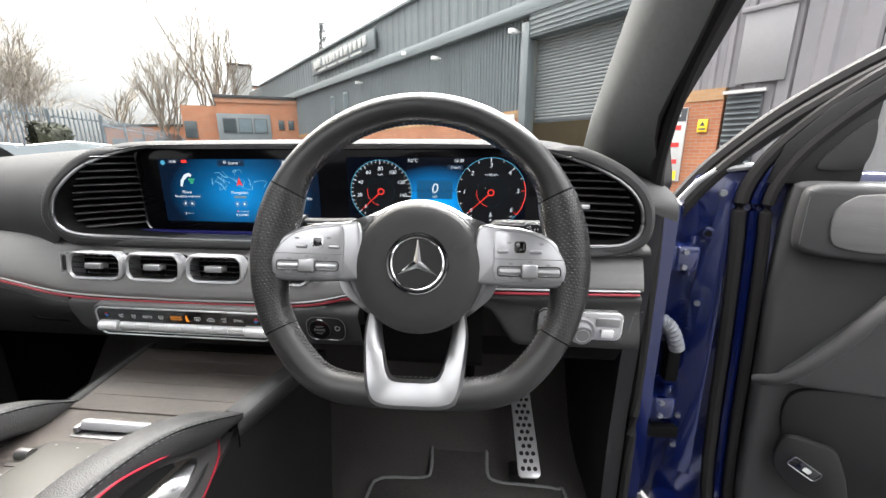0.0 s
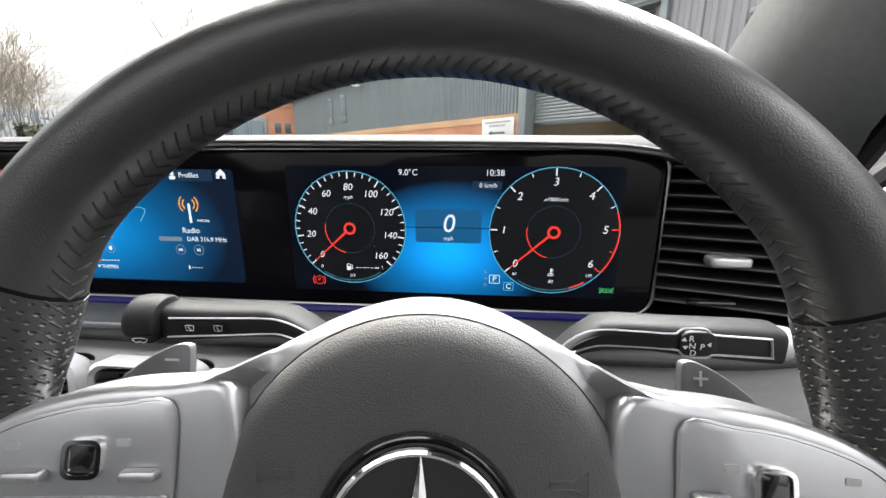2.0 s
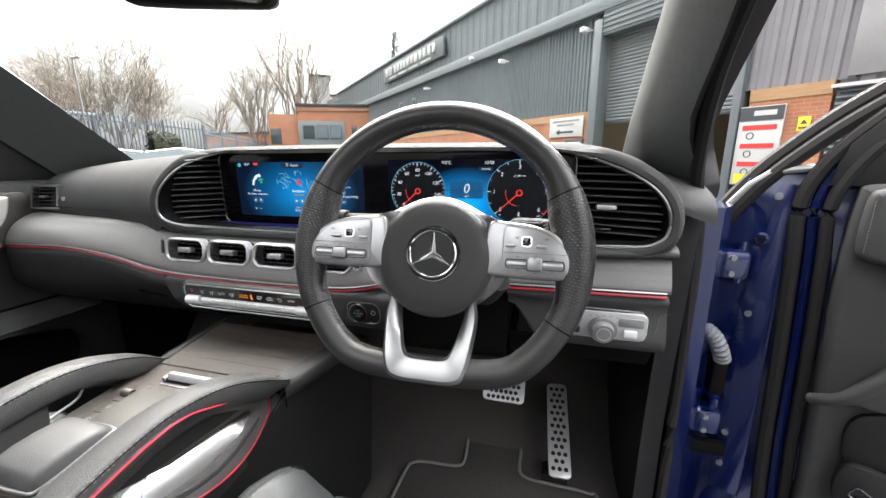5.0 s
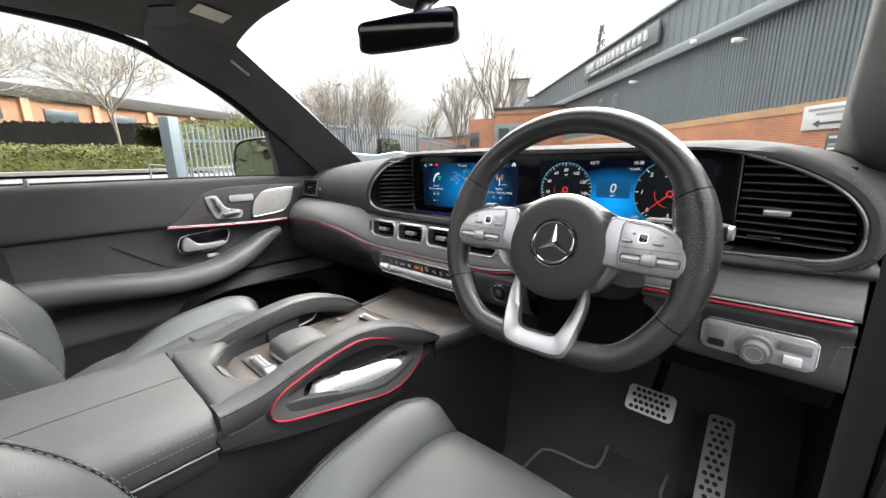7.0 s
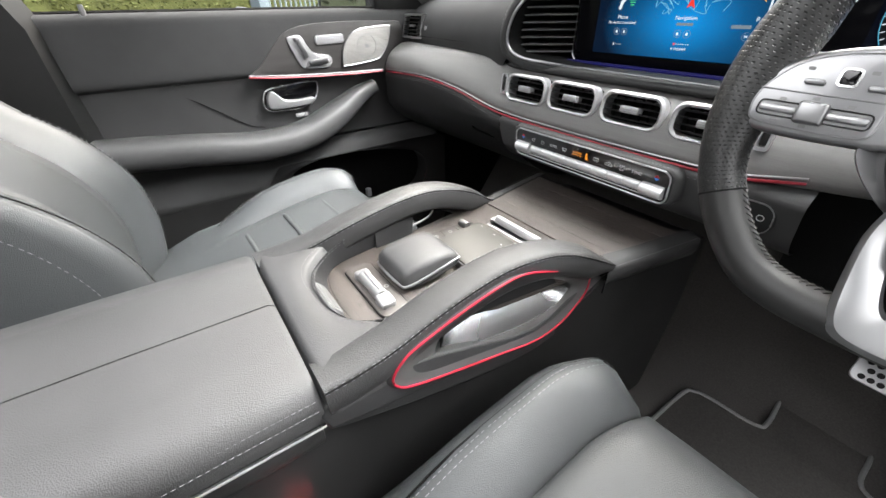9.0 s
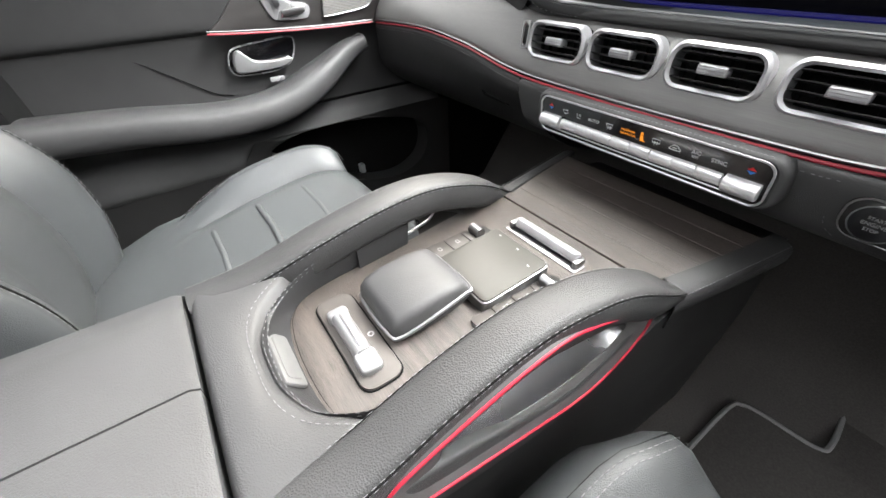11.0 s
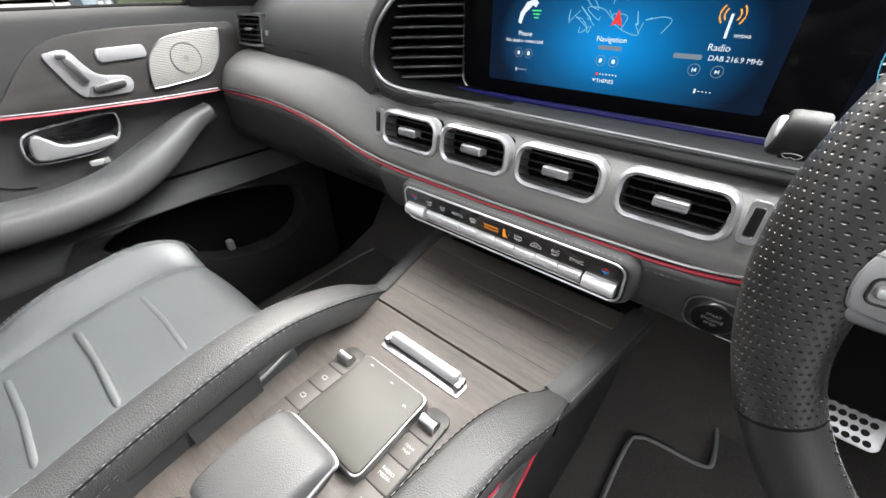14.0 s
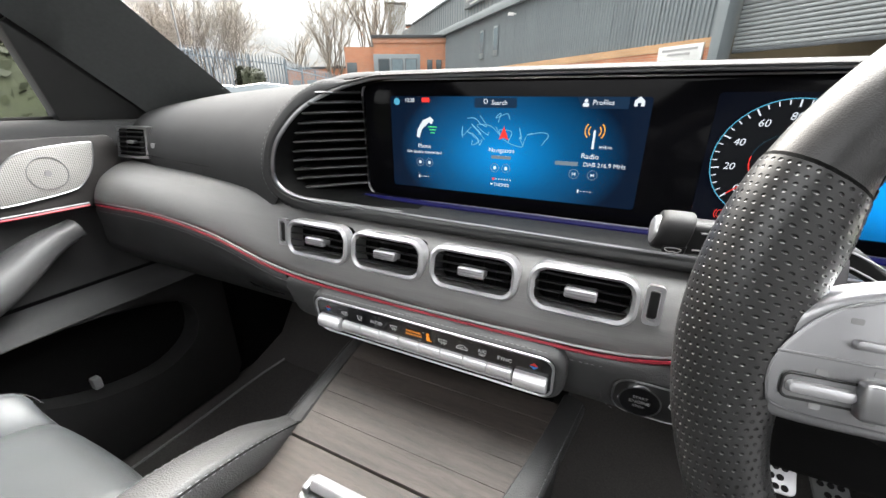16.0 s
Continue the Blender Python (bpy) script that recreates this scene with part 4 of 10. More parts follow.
car(by(-54.5, 10.2), 55, WHITEPAINT, "white hatchback parked in the yard", 1.50)
car(by(-47.5, 13.8), 55, CARSILVER, "silver hatchback parked in the yard", 1.56)
car(by(-22.5, 16.5), 42, WHITEPAINT, "white estate parked along the warehouse", 1.72)
for s, d, pnt, lab in ((-6.6, 12.6, CARBLACK, "black saloon inside the lit bay"), (-8.4, 13.0, CARSILVER, "silver saloon inside the lit bay"), (-4.6, 13.4, CARBLACK, "black saloon inside the lit bay"), (-2.6, 13.0, CARBLACK, "black saloon inside the lit bay")):
    q = FRONT @ Vector((s, d - 1.0, 0.03))
    car(q, -137 - 0, pnt, lab, 1.45)
strip = thing("bay_light", FRONT @ Vector((-6.6, 9, 6.55)), "long ceiling light in the bay", "light", turn=Matrix.Rotation(-A47, 4, "Z"))
part("diffuser", boxed((0, 0, 0), (5.5, 1.2, 0.06)), glow("bay_lamp", (1.0, 0.85, 0.6), 30.0), strip, local=True)
part("housing", boxed((0, 0, 0.08), (5.6, 1.3, 0.08)), GALV, strip, local=True)

# ---------- car cabin: floor, roof, pillars, closing walls ----------
CX = -0.405  # the car's middle line


def mirror_x(p):
    return (2 * CX - p[0], p[1], p[2])


bm = bm_new()
prof = [(-1.9, 0.49), (0.86, 0.49), (0.98, 0.53), (1.12, 0.72), (1.16, 0.86)]
sheet(bm, [[(x, y, z) for y, z in prof] for x in (-1.24, -0.75, -0.1, 0.47)], 0.03)
floor = solo("floor", bm, CARPET, "black carpeted car floor", "carpet", kind="structure")
# bulkhead and kick panel carry the footwell's shade in their near-black colour
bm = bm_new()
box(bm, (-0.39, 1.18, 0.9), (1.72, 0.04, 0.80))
firewall = solo("wall_front", bm, SHADEPLASTIC, "black bulkhead behind the dashboard", "wall", kind="structure")
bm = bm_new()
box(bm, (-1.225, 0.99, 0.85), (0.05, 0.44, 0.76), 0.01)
solo("wall_kick", bm, SHADEPLASTIC, "black side panel of the passenger footwell", "wall", kind="structure")
bm = bm_new()
for s in (-1, 1):
    box(bm, (CX + s * 0.95, -0.6, 0.34), (0.09, 2.9, 0.30), 0.02)
solo("sill", bm, BLUE, "dark blue door sills", "sill", kind="structure")

# headliner: gently domed, round an unseen roof opening added to let the sky in
def roof_sheet(name, half, prof, fall, material, label, cat, thick):
    bm = bm_new()
    us = [-1, -0.96, -0.9, -0.82, -0.74, -0.66, -0.4, 0, 0.4, 0.66, 0.74, 0.82, 0.9, 0.96, 1]
    ys = [0.42, 0.33, 0.2, 0.06, -0.2, -0.6, -1.1, -1.5, -2.0]
    line = lambda y: np.interp(-y, [-p[0] for p in prof], [p[1] for p in prof])
    grid_ = [[bm.verts.new((CX + half * u, y + (0.02 if y == 0.42 else 0), line(y) - fall * abs(u) ** 6 - 0.012 * u * u)) for y in ys] for u in us]
    for i in range(len(us) - 1):
        for j in range(len(ys) - 1):
            if abs(us[i] + us[i + 1]) / 2 < 0.66 and -1.1 <= ys[j + 1] and ys[j] <= 0.06:
                continue
            bm.faces.new((grid_[i][j], grid_[i + 1][j], grid_[i + 1][j + 1], grid_[i][j + 1]))
    bmesh.ops.recalc_face_normals(bm, faces=bm.faces[:])
    bmesh.ops.solidify(bm, geom=bm.faces[:], thickness=thick)
    return solo(name, bm, material, label, cat, kind="structure")


ceiling = roof_sheet("ceiling", 0.70, [(0.42, 1.700), (0.33, 1.708), (0.1, 1.722), (-0.4, 1.735), (-1.2, 1.72), (-2.0, 1.62)], 0.035, HEADLINER, "black cloth headliner round an unseen roof opening", "headliner", 0.02)
roof_sheet("roof", 0.80, [(0.42, 1.728), (0.3, 1.757), (-0.4, 1.79), (-1.2, 1.775), (-2.1, 1.66)], 0.08, BLUE, "dark blue steel roof with an unseen opening", "roof", 0.008)
bm = bm_new()
tube(bm, spline([(-1.075, 0.428, 1.690), (-0.95, 0.438, 1.702), (CX, 0.462, 1.708), (0.14, 0.438, 1.702), (0.265, 0.428, 1.690)], 6), 0.022, 10)
solo("trim_header", bm, HEADLINER, "black header trim above the screen", "trim", kind="structure")

# rear end, closed plainly
bm = bm_new()
box(bm, (CX, -2.0, 0.95), (1.62, 0.05, 0.95))
solo("wall_back", bm, SHADEPLASTIC, "plain dark closing wall at the back", "wall", kind="structure")


def pillar(side, name):
    """A cloth-covered windscreen pillar, from the roof rail down to the dashboard."""
    fl = (lambda p: p) if side < 0 else mirror_x
    inner = spline([(-0.86, 0.43, 1.702), (-1.0, 0.425, 1.692), (-1.078, 0.422, 1.660), (-1.085, 0.50, 1.592), (-1.085, 0.646, 1.478), (-1.085, 0.86, 1.302), (-1.085, 0.98, 1.20)], 5)
    face = spline([(-0.90, 0.33, 1.678), (-1.04, 0.335, 1.662), (-1.12, 0.39, 1.634), (-1.135, 0.46, 1.572), (-1.145, 0.60, 1.452), (-1.16, 0.80, 1.29), (-1.17, 0.93, 1.18)], 5)
    outer = spline([(-1.0, 0.21, 1.668), (-1.155, 0.225, 1.635), (-1.198, 0.275, 1.597), (-1.20, 0.434, 1.515), (-1.21, 0.571, 1.409 if side < 0 else 1.405), (-1.215, 0.74, 1.26), (-1.22, 0.86, 1.15)], 5)
    fl = fl if side < 0 else (lambda p: (2 * CX - p[0] - 0.078 * smooth((p[1] < 0.9) * (-p[0] - 1.08) / 0.1) * smooth((p[2] - 1.20) / 0.16), p[1], p[2]))
    back = spline([(-1.05, 0.27, 1.71), (-1.19, 0.29, 1.685), (-1.245, 0.33, 1.64), (-1.26, 0.47, 1.545), (-1.27, 0.62, 1.43), (-1.275, 0.80, 1.28), (-1.275, 0.92, 1.17)], 5)
    front = spline([(-0.9, 0.43, 1.72), (-1.05, 0.435, 1.71), (-1.13, 0.455, 1.685), (-1.15, 0.52, 1.625), (-1.155, 0.665, 1.51), (-1.16, 0.875, 1.33), (-1.16, 1.0, 1.22)], 5)
    bm = bm_new()
    rings = [[fl(a[i]) for a in (inner, face, outer, back, front)] for i in range(len(inner))]
    loft(bm, rings)
    es = [e for e in bm.edges if abs(e.calc_face_angle(0)) > 0.35 and all(len(v.link_edges) == 4 for v in e.verts)]
    bmesh.ops.bevel(bm, geom=es, offset=0.012, segments=3, profile=0.5, affect="EDGES")
    ob = solo(name, bm, PILLAR, "dark grey cloth windscreen pillar trim", "pillar", kind="structure")
    ob.data.set_sharp_from_angle(angle=radians(80))
    return ob, fl


pil_l, _ = pillar(-1, "pillar_left")
pil_r, _ = pillar(1, "pillar_right")
# the outer half of the driver's pillar is the bare rubber-covered door flange
pil_r.data.materials.append(RUBBER)
for f in pil_r.data.polygons:
    c = pil_r.matrix_world @ f.center
    if f.normal.x > -0.35 and c.x > 0.24:
        f.material_index = 1
# badge plate on the passenger's pillar
bm = bm_new()
slab(bm, rrect(0.062, 0.013, 0.004), 0.004, plane_frame((-1.1135, 0.4565, 1.5840), (0, 0.826, -0.563), (0.788, 0.347, 0.509)), 0.001)
part("badge_plate", bm, KEYSILVER, pil_l, "small silver badge plate")

# side roof rails, centre pillars
for side, nm in ((-1, "left"), (1, "right")):
    fl = (lambda p: p) if side < 0 else mirror_x
    bm = bm_new()
    sec = [(-1.09, 1.672), (-1.165, 1.640), (-1.215, 1.655), (-1.25, 1.69), (-1.15, 1.73)]
    loft(bm, [[fl((x + dx, y, z + dz)) for x, z in sec] for y, dx, dz in ((0.31, -0.01, -0.025), (0.1, 0, 0.01), (-0.6, 0, 0.02), (-1.4, 0.01, 0.0), (-2.0, 0.05, -0.08))])
    solo("roof_rail_" + nm, bm, HEADLINER, "black cloth roof side rail", "roof rail", kind="structure")
    bm = bm_new()
    loft(bm, [[fl((x, y + dy, z)) for x, y in ((-1.15, -0.16), (-1.24, -0.14), (-1.25, -0.34), (-1.16, -0.36))] for z, dy in ((0.5, 0.02), (1.22, 0.0), (1.5, -0.10), (1.68, -0.2))])
    solo("pillar_centre_" + nm, bm, PLASTIC, "black centre pillar trim", "pillar", kind="structure")
    bm = bm_new()
    box(bm, fl((-1.245, -1.2, 0.87)), (0.04, 1.6, 0.70))
    solo("wall_" + nm, bm, SHADEPLASTIC, "plain rear side wall below the windows", "wall", kind="structure")

# windscreen, passenger's side window
bm = bm_new()
rows = []
for i in range(9):
    u = -1 + 2 * i / 8
    rows.append([(CX + w * u, y - 0.04 * u * u, z) for y, z, w in ((0.50, 1.70, 0.72), (0.80, 1.50, 0.75), (1.22, 1.25, 0.77))])
sheet(bm, rows)
wind = solo("window_1", bm, WINDOW, "clear curved windscreen", "windscreen", kind="structure")
wind.visible_shadow = False
bm = bm_new()
f = bm.faces.new([bm.verts.new(p) for p in ((-1.262, 0.74, 1.22), (-1.262, -0.2, 1.22), (-1.235, -0.28, 1.66), (-1.235, 0.28, 1.62), (-1.25, 0.5, 1.47))])
win2 = solo("window_2", bm, WINDOW, "clear side window, shut", "window", kind="structure")
win2.visible_shadow = False

# ---------- dashboard ----------
dash = thing("dashboard", (CX, 0.75, 0.92), "black leather dashboard with a wide screen and grey trim", "dashboard")

# upper pad, section by section from the passenger's end
secs = {
    -1.20: [(1.14, 1.245), (1.0, 1.268), (0.86, 1.272), (0.76, 1.255), (0.712, 1.225), (0.695, 1.185), (0.70, 1.14)],
    -1.05: [(1.16, 1.25), (1.0, 1.282), (0.86, 1.288), (0.745, 1.268), (0.685, 1.232), (0.662, 1.185), (0.67, 1.14)],
    -0.90: [(1.18, 1.26), (1.0, 1.292), (0.84, 1.298), (0.72, 1.275), (0.662, 1.236), (0.64, 1.185), (0.648, 1.14)],
    -0.75: [(1.19, 1.265), (1.0, 1.298), (0.82, 1.306), (0.695, 1.284), (0.632, 1.242), (0.608, 1.19), (0.615, 1.142)],
    -0.66: [(1.2, 1.268), (1.0, 1.302), (0.8, 1.312), (0.67, 1.292), (0.608, 1.248), (0.582, 1.20), (0.588, 1.145)],
    -0.625: [(1.2, 1.269), (1.0, 1.304), (0.8, 1.314), (0.67, 1.301), (0.612, 1.272), (0.585, 1.245), (0.60, 1.235)],
    -0.585: [(1.2, 1.27), (1.0, 1.305), (0.8, 1.316), (0.675, 1.312), (0.625, 1.297), (0.603, 1.283), (0.615, 1.276)],
    -0.53: [(1.2, 1.27), (1.0, 1.306), (0.8, 1.319), (0.69, 1.314), (0.655, 1.312), (0.640, 1.307), (0.65, 1.303)],
    -0.185: [(1.2, 1.272), (1.0, 1.308), (0.8, 1.321), (0.69, 1.314), (0.66, 1.312), (0.645, 1.308), (0.655, 1.305)],
    0.10: [(1.2, 1.27), (1.0, 1.306), (0.8, 1.319), (0.69, 1.314), (0.66, 1.312), (0.645, 1.307), (0.655, 1.303)],
    0.175: [(1.19, 1.268), (1.0, 1.304), (0.8, 1.315), (0.69, 1.314), (0.655, 1.308), (0.636, 1.299), (0.645, 1.292)],
    0.24: [(1.18, 1.266), (1.0, 1.299), (0.8, 1.305), (0.69, 1.298), (0.645, 1.287), (0.62, 1.279), (0.63, 1.272)],
    0.29: [(1.17, 1.26), (1.0, 1.29), (0.8, 1.288), (0.69, 1.276), (0.64, 1.264), (0.615, 1.253), (0.62, 1.245)],
    0.325: [(1.16, 1.25), (1.0, 1.275), (0.8, 1.265), (0.70, 1.25), (0.66, 1.238), (0.64, 1.222), (0.64, 1.21)],
    0.40: [(1.15, 1.24), (1.0, 1.262), (0.82, 1.25), (0.73, 1.23), (0.70, 1.215), (0.69, 1.20), (0.69, 1.18)],
}
bm = bm_new()
rows = [spline([(x, y, z) for y, z in s], 4) for x, s in secs.items()]
fine = []
for j in range(len(rows[0])):
    fine.append(spline([r[j] for r in rows], 4))
sheet(bm, fine)
part("top_pad", bm, PAD, dash, "stitched black dashboard pad", angle=60)
part("pad_seam", tubed(spline([(-1.10, 0.6705, 1.172), (-1.05, 0.6625, 1.1725), (-0.90, 0.6405, 1.173), (-0.75, 0.610, 1.176), (-0.68, 0.588, 1.179)], 8), 0.0013, 5), SHADEPLASTIC, dash)

# loop round the screen and both outer vents
LOOP = spline([(-0.185, 0.642, 1.307), (0.08, 0.642, 1.305), (0.155, 0.640, 1.300), (0.195, 0.630, 1.289), (0.238, 0.618, 1.273), (0.278, 0.608, 1.250),
               (0.302, 0.604, 1.222), (0.309, 0.604, 1.190), (0.298, 0.604, 1.166), (0.25, 0.602, 1.155), (0.08, 0.602, 1.150), (-0.185, 0.602, 1.148), (-0.45, 0.602, 1.152),
               (-0.55, 0.590, 1.157), (-0.60, 0.573, 1.164), (-0.624, 0.565, 1.180), (-0.627, 0.565, 1.207), (-0.615, 0.573, 1.241), (-0.585, 0.597, 1.277), (-0.532, 0.637, 1.302), (-0.45, 0.642, 1.306)], 6, True)


def loop_ring(steps):
    """Rows along the loop, moved outward in its plane and away from the viewer."""
    rows = []
    k = len(LOOP)
    for i, p in enumerate(LOOP):
        t = (LOOP[(i + 1) % k] - LOOP[i - 1])
        t.y = 0
        t.normalize()
        out = Vector((-t.z, 0, t.x))
        if out.dot(Vector((p.x + 0.16, 0, p.z - 1.225))) < 0:
            out = -out
        low = 1 - 0.78 * smooth((p.z - 1.283) / 0.018)
        rows.append([p + out * (o * low if o > 0 else o) + Vector((0, b, 0)) for o, b in steps])
    return rows


bm = bm_new()
loft(bm, loop_ring([(0.0, 0.0), (0.004, -0.004), (0.011, -0.004), (0.018, 0.002), (0.022, 0.012), (0.020, 0.03), (0.012, 0.06)]), closed=False, loop=True)
surround = part("surround", bm, PAD, dash, "stitched leather surround")
part("silver_bead", tubed(LOOP, 0.0026, 8, True), SILVER, surround, "thin satin silver bead")
bm = bm_new()
loft(bm, loop_ring([(0.0, 0.001), (-0.004, 0.012), (-0.004, 0.05), (-0.002, 0.10)]), closed=False, loop=True)
part("recess", bm, SHADEPLASTIC, surround, "black recess walls")
part("recess_back", slabbed([(p.x, p.z) for p in LOOP], 0.004, Matrix.Translation((0, 0.70, 0)) @ Matrix.Rotation(radians(90), 4, "X")), SHADEPLASTIC, surround)
bm = bm_new()
stitches(bm, [r[0] for r in loop_ring([(0.0155, -0.0035)])][30:118], 0.0032, 0.0018, 0.0004)
part("stitching", bm, THREAD, surround, "fine grey stitching", smooth=False, kind="stuff")


def edge_at(z, left):
    """Where the loop's end lies at a height."""
    xs = [p.x for p in LOOP if abs(p.z - z) < 0.006 and (p.x < -0.5 if left else p.x > 0.15)]
    return (min(xs) if left else max(xs)) if xs else (-0.56 if left else 0.2)


for left in (True, False):
    vent = part("outer_vent", boxed((-0.582 if left else 0.235, 0.682, 1.225), (0.07 if left else 0.12, 0.01, 0.10)), SHADEPLASTIC, dash, "horizontal slatted air vent")
    for i in range(11):
        z = 1.170 + 0.0118 * i
        e = edge_at(z, left)
        x0, x1 = (e + 0.008, -0.549) if left else (0.1765, e - 0.008)
        if x1 - x0 < 0.012:
            continue
        bm = bm_new()
        sec = [(0.0, 0.0), (0.003, 0.0022), (0.05, 0.0032), (0.05, -0.0012), (0.002, -0.0016)]
        y0, y1 = (0.592, 0.655) if left else (0.655, 0.618)
        loft(bm, [[(x0, y0 + a, z + b) for a, b in sec], [(x1, y1 + a, z + b) for a, b in sec]])
        slat = part("slat", bm, SLATBLACK, vent)
        part("slat_edge", tubed([(x0, y0 - 0.0004, z + 0.0006), (x1, y1 - 0.0004, z + 0.0006)], 0.0008, 6), SLATEDGE, slat, "lighter front edge")
    if not left:
        part("vent_tab", boxed((0.2226, 0.637, 1.2123), (0.031, 0.016, 0.0086), 0.0028, 3), FRAMESILVER, vent, "silver vent slider")
        part("vent_tab", boxed((0.2125, 0.636, 1.1770), (0.038, 0.012, 0.0032), 0.0012), GLOSS, vent)

# the wide glass screen
SCR = Matrix.Translation((-0.186, 0.652, 1.229)) @ Matrix.Rotation(radians(90), 4, "X")


def S(x, z, lift=0.0):
    """A pose on the screen's face, by the car's x and z."""
    return Matrix.Translation((x, 0.652 - 0.0003 - lift, z)) @ Matrix.Rotation(radians(90), 4, "X")


screen = thing("wide_screen", (-0.186, 0.66, 1.156), "wide black glass screen showing blue displays", "screen")
part("glass", slabbed(rrect(0.716, 0.144, 0.017, 6), 0.012, SCR, 0.002), SCREENGLASS, screen, "glossy black glass")
edge = [SCR @ Vector((x, y, 0.0)) for x, y in rrect(0.720, 0.148, 0.019, 6)]
part("rim", tubed(edge, 0.0016, 6, True), SILVER, screen, "thin silver rim")
part("support", boxed((-0.186, 0.674, 1.222), (0.69, 0.02, 0.12)), SHADEPLASTIC, screen)
part("ambient_strip", tubed([(-0.54, 0.634, 1.1580), (-0.186, 0.634, 1.1572), (0.115, 0.634, 1.1585)], 0.0034, 6), glow("deep_blue_light", (0.006, 0.004, 0.24), 0.30), dash, "deep blue light strip")


def display_mat(name, glowpos, deep, bright, wide, tall, strength):
    """A lit display: dark edges, blue light pooled round one spot."""
    m = bpy.data.materials.new(name)
    m.use_nodes = True
    N, L = m.node_tree.nodes, m.node_tree.links
    p = N["Principled BSDF"]
    p.inputs["Base Color"].default_value = (0.004, 0.004, 0.005, 1)
    p.inputs["Roughness"].default_value = 0.15
    p.inputs["Specular IOR Level"].default_value = 0.1
    tc, mp, gr, rp = N.new("ShaderNodeTexCoord"), N.new("ShaderNodeMapping"), N.new("ShaderNodeTexGradient"), N.new("ShaderNodeValToRGB")
    mp.inputs["Location"].default_value = (-glowpos[0] / wide, 0, -glowpos[1] / tall)
    mp.inputs["Scale"].default_value = (1 / wide, 0.0, 1 / tall)
    gr.gradient_type = "SPHERICAL"
    L.new(tc.outputs["Object"], mp.inputs["Vector"])
    L.new(mp.outputs[0], gr.inputs[0])
    L.new(gr.outputs["Fac"], rp.inputs[0])
    rp.color_ramp.elements[0].color, rp.color_ramp.elements[0].position = (*deep, 1), 0.0
    rp.color_ramp.elements[1].color, rp.color_ramp.elements[1].position = (*bright, 1), 0.9
    mid = rp.color_ramp.elements.new(0.45)
    mid.color = tuple(0.65 * d + 0.35 * b for d, b in zip((*deep, 1), (*bright, 1)))
    L.new(rp.outputs[0], p.inputs["Emission Color"])
    p.inputs["Emission Strength"].default_value = strength * LAMP
    return m


LIT = glow("display_white", (0.85, 0.92, 1.0), 0.9)
LITGREY = glow("display_grey", (0.35, 0.45, 0.55), 0.5)
LITCYAN = glow("display_cyan", (0.12, 0.55, 0.8), 0.7)
LITTEAL = glow("display_teal", (0.02, 0.12, 0.19), 0.6)
LITRED = glow("display_red", (1.0, 0.05, 0.04), 0.9)
LITORANGE = glow("display_orange", (1.0, 0.42, 0.05), 0.9)
LITGREEN = glow("display_green", (0.1, 0.85, 0.25), 0.8)
LITDARK = glow("display_dark_blue", (0.01, 0.05, 0.12), 0.5)
LITMAP = glow("display_map_line", (0.16, 0.46, 0.70), 0.9)

rootz = 1.156
media = part("media_display", slabbed(rrect(0.292, 0.110, 0.003, 2), 0.0004, S(-0.357, 1.229, 0.0004)), display_mat("media_picture", (-0.357 + 0.186, 1.222 - rootz), (0.001, 0.006, 0.018), (0.002, 0.19, 0.50), 0.135, 0.085, 1.3), screen, "blue media display with three tiles")
cluster = part("instrument_display", slabbed(rrect(0.300, 0.118, 0.003, 2), 0.0004, S(-0.010, 1.229, 0.0004)), display_mat("instrument_picture", (-0.010 + 0.186, 1.210 - rootz), (0.0003, 0.0009, 0.003), (0.003, 0.26, 0.72), 0.098, 0.066, 1.7), screen, "blue instrument display with two round dials")


def disp(name, outline, x, z, material, parent, lift=0.001, thick=0.0002):
    return part(name, slabbed(outline, thick, S(x, z, lift)), material, parent, smooth=False)


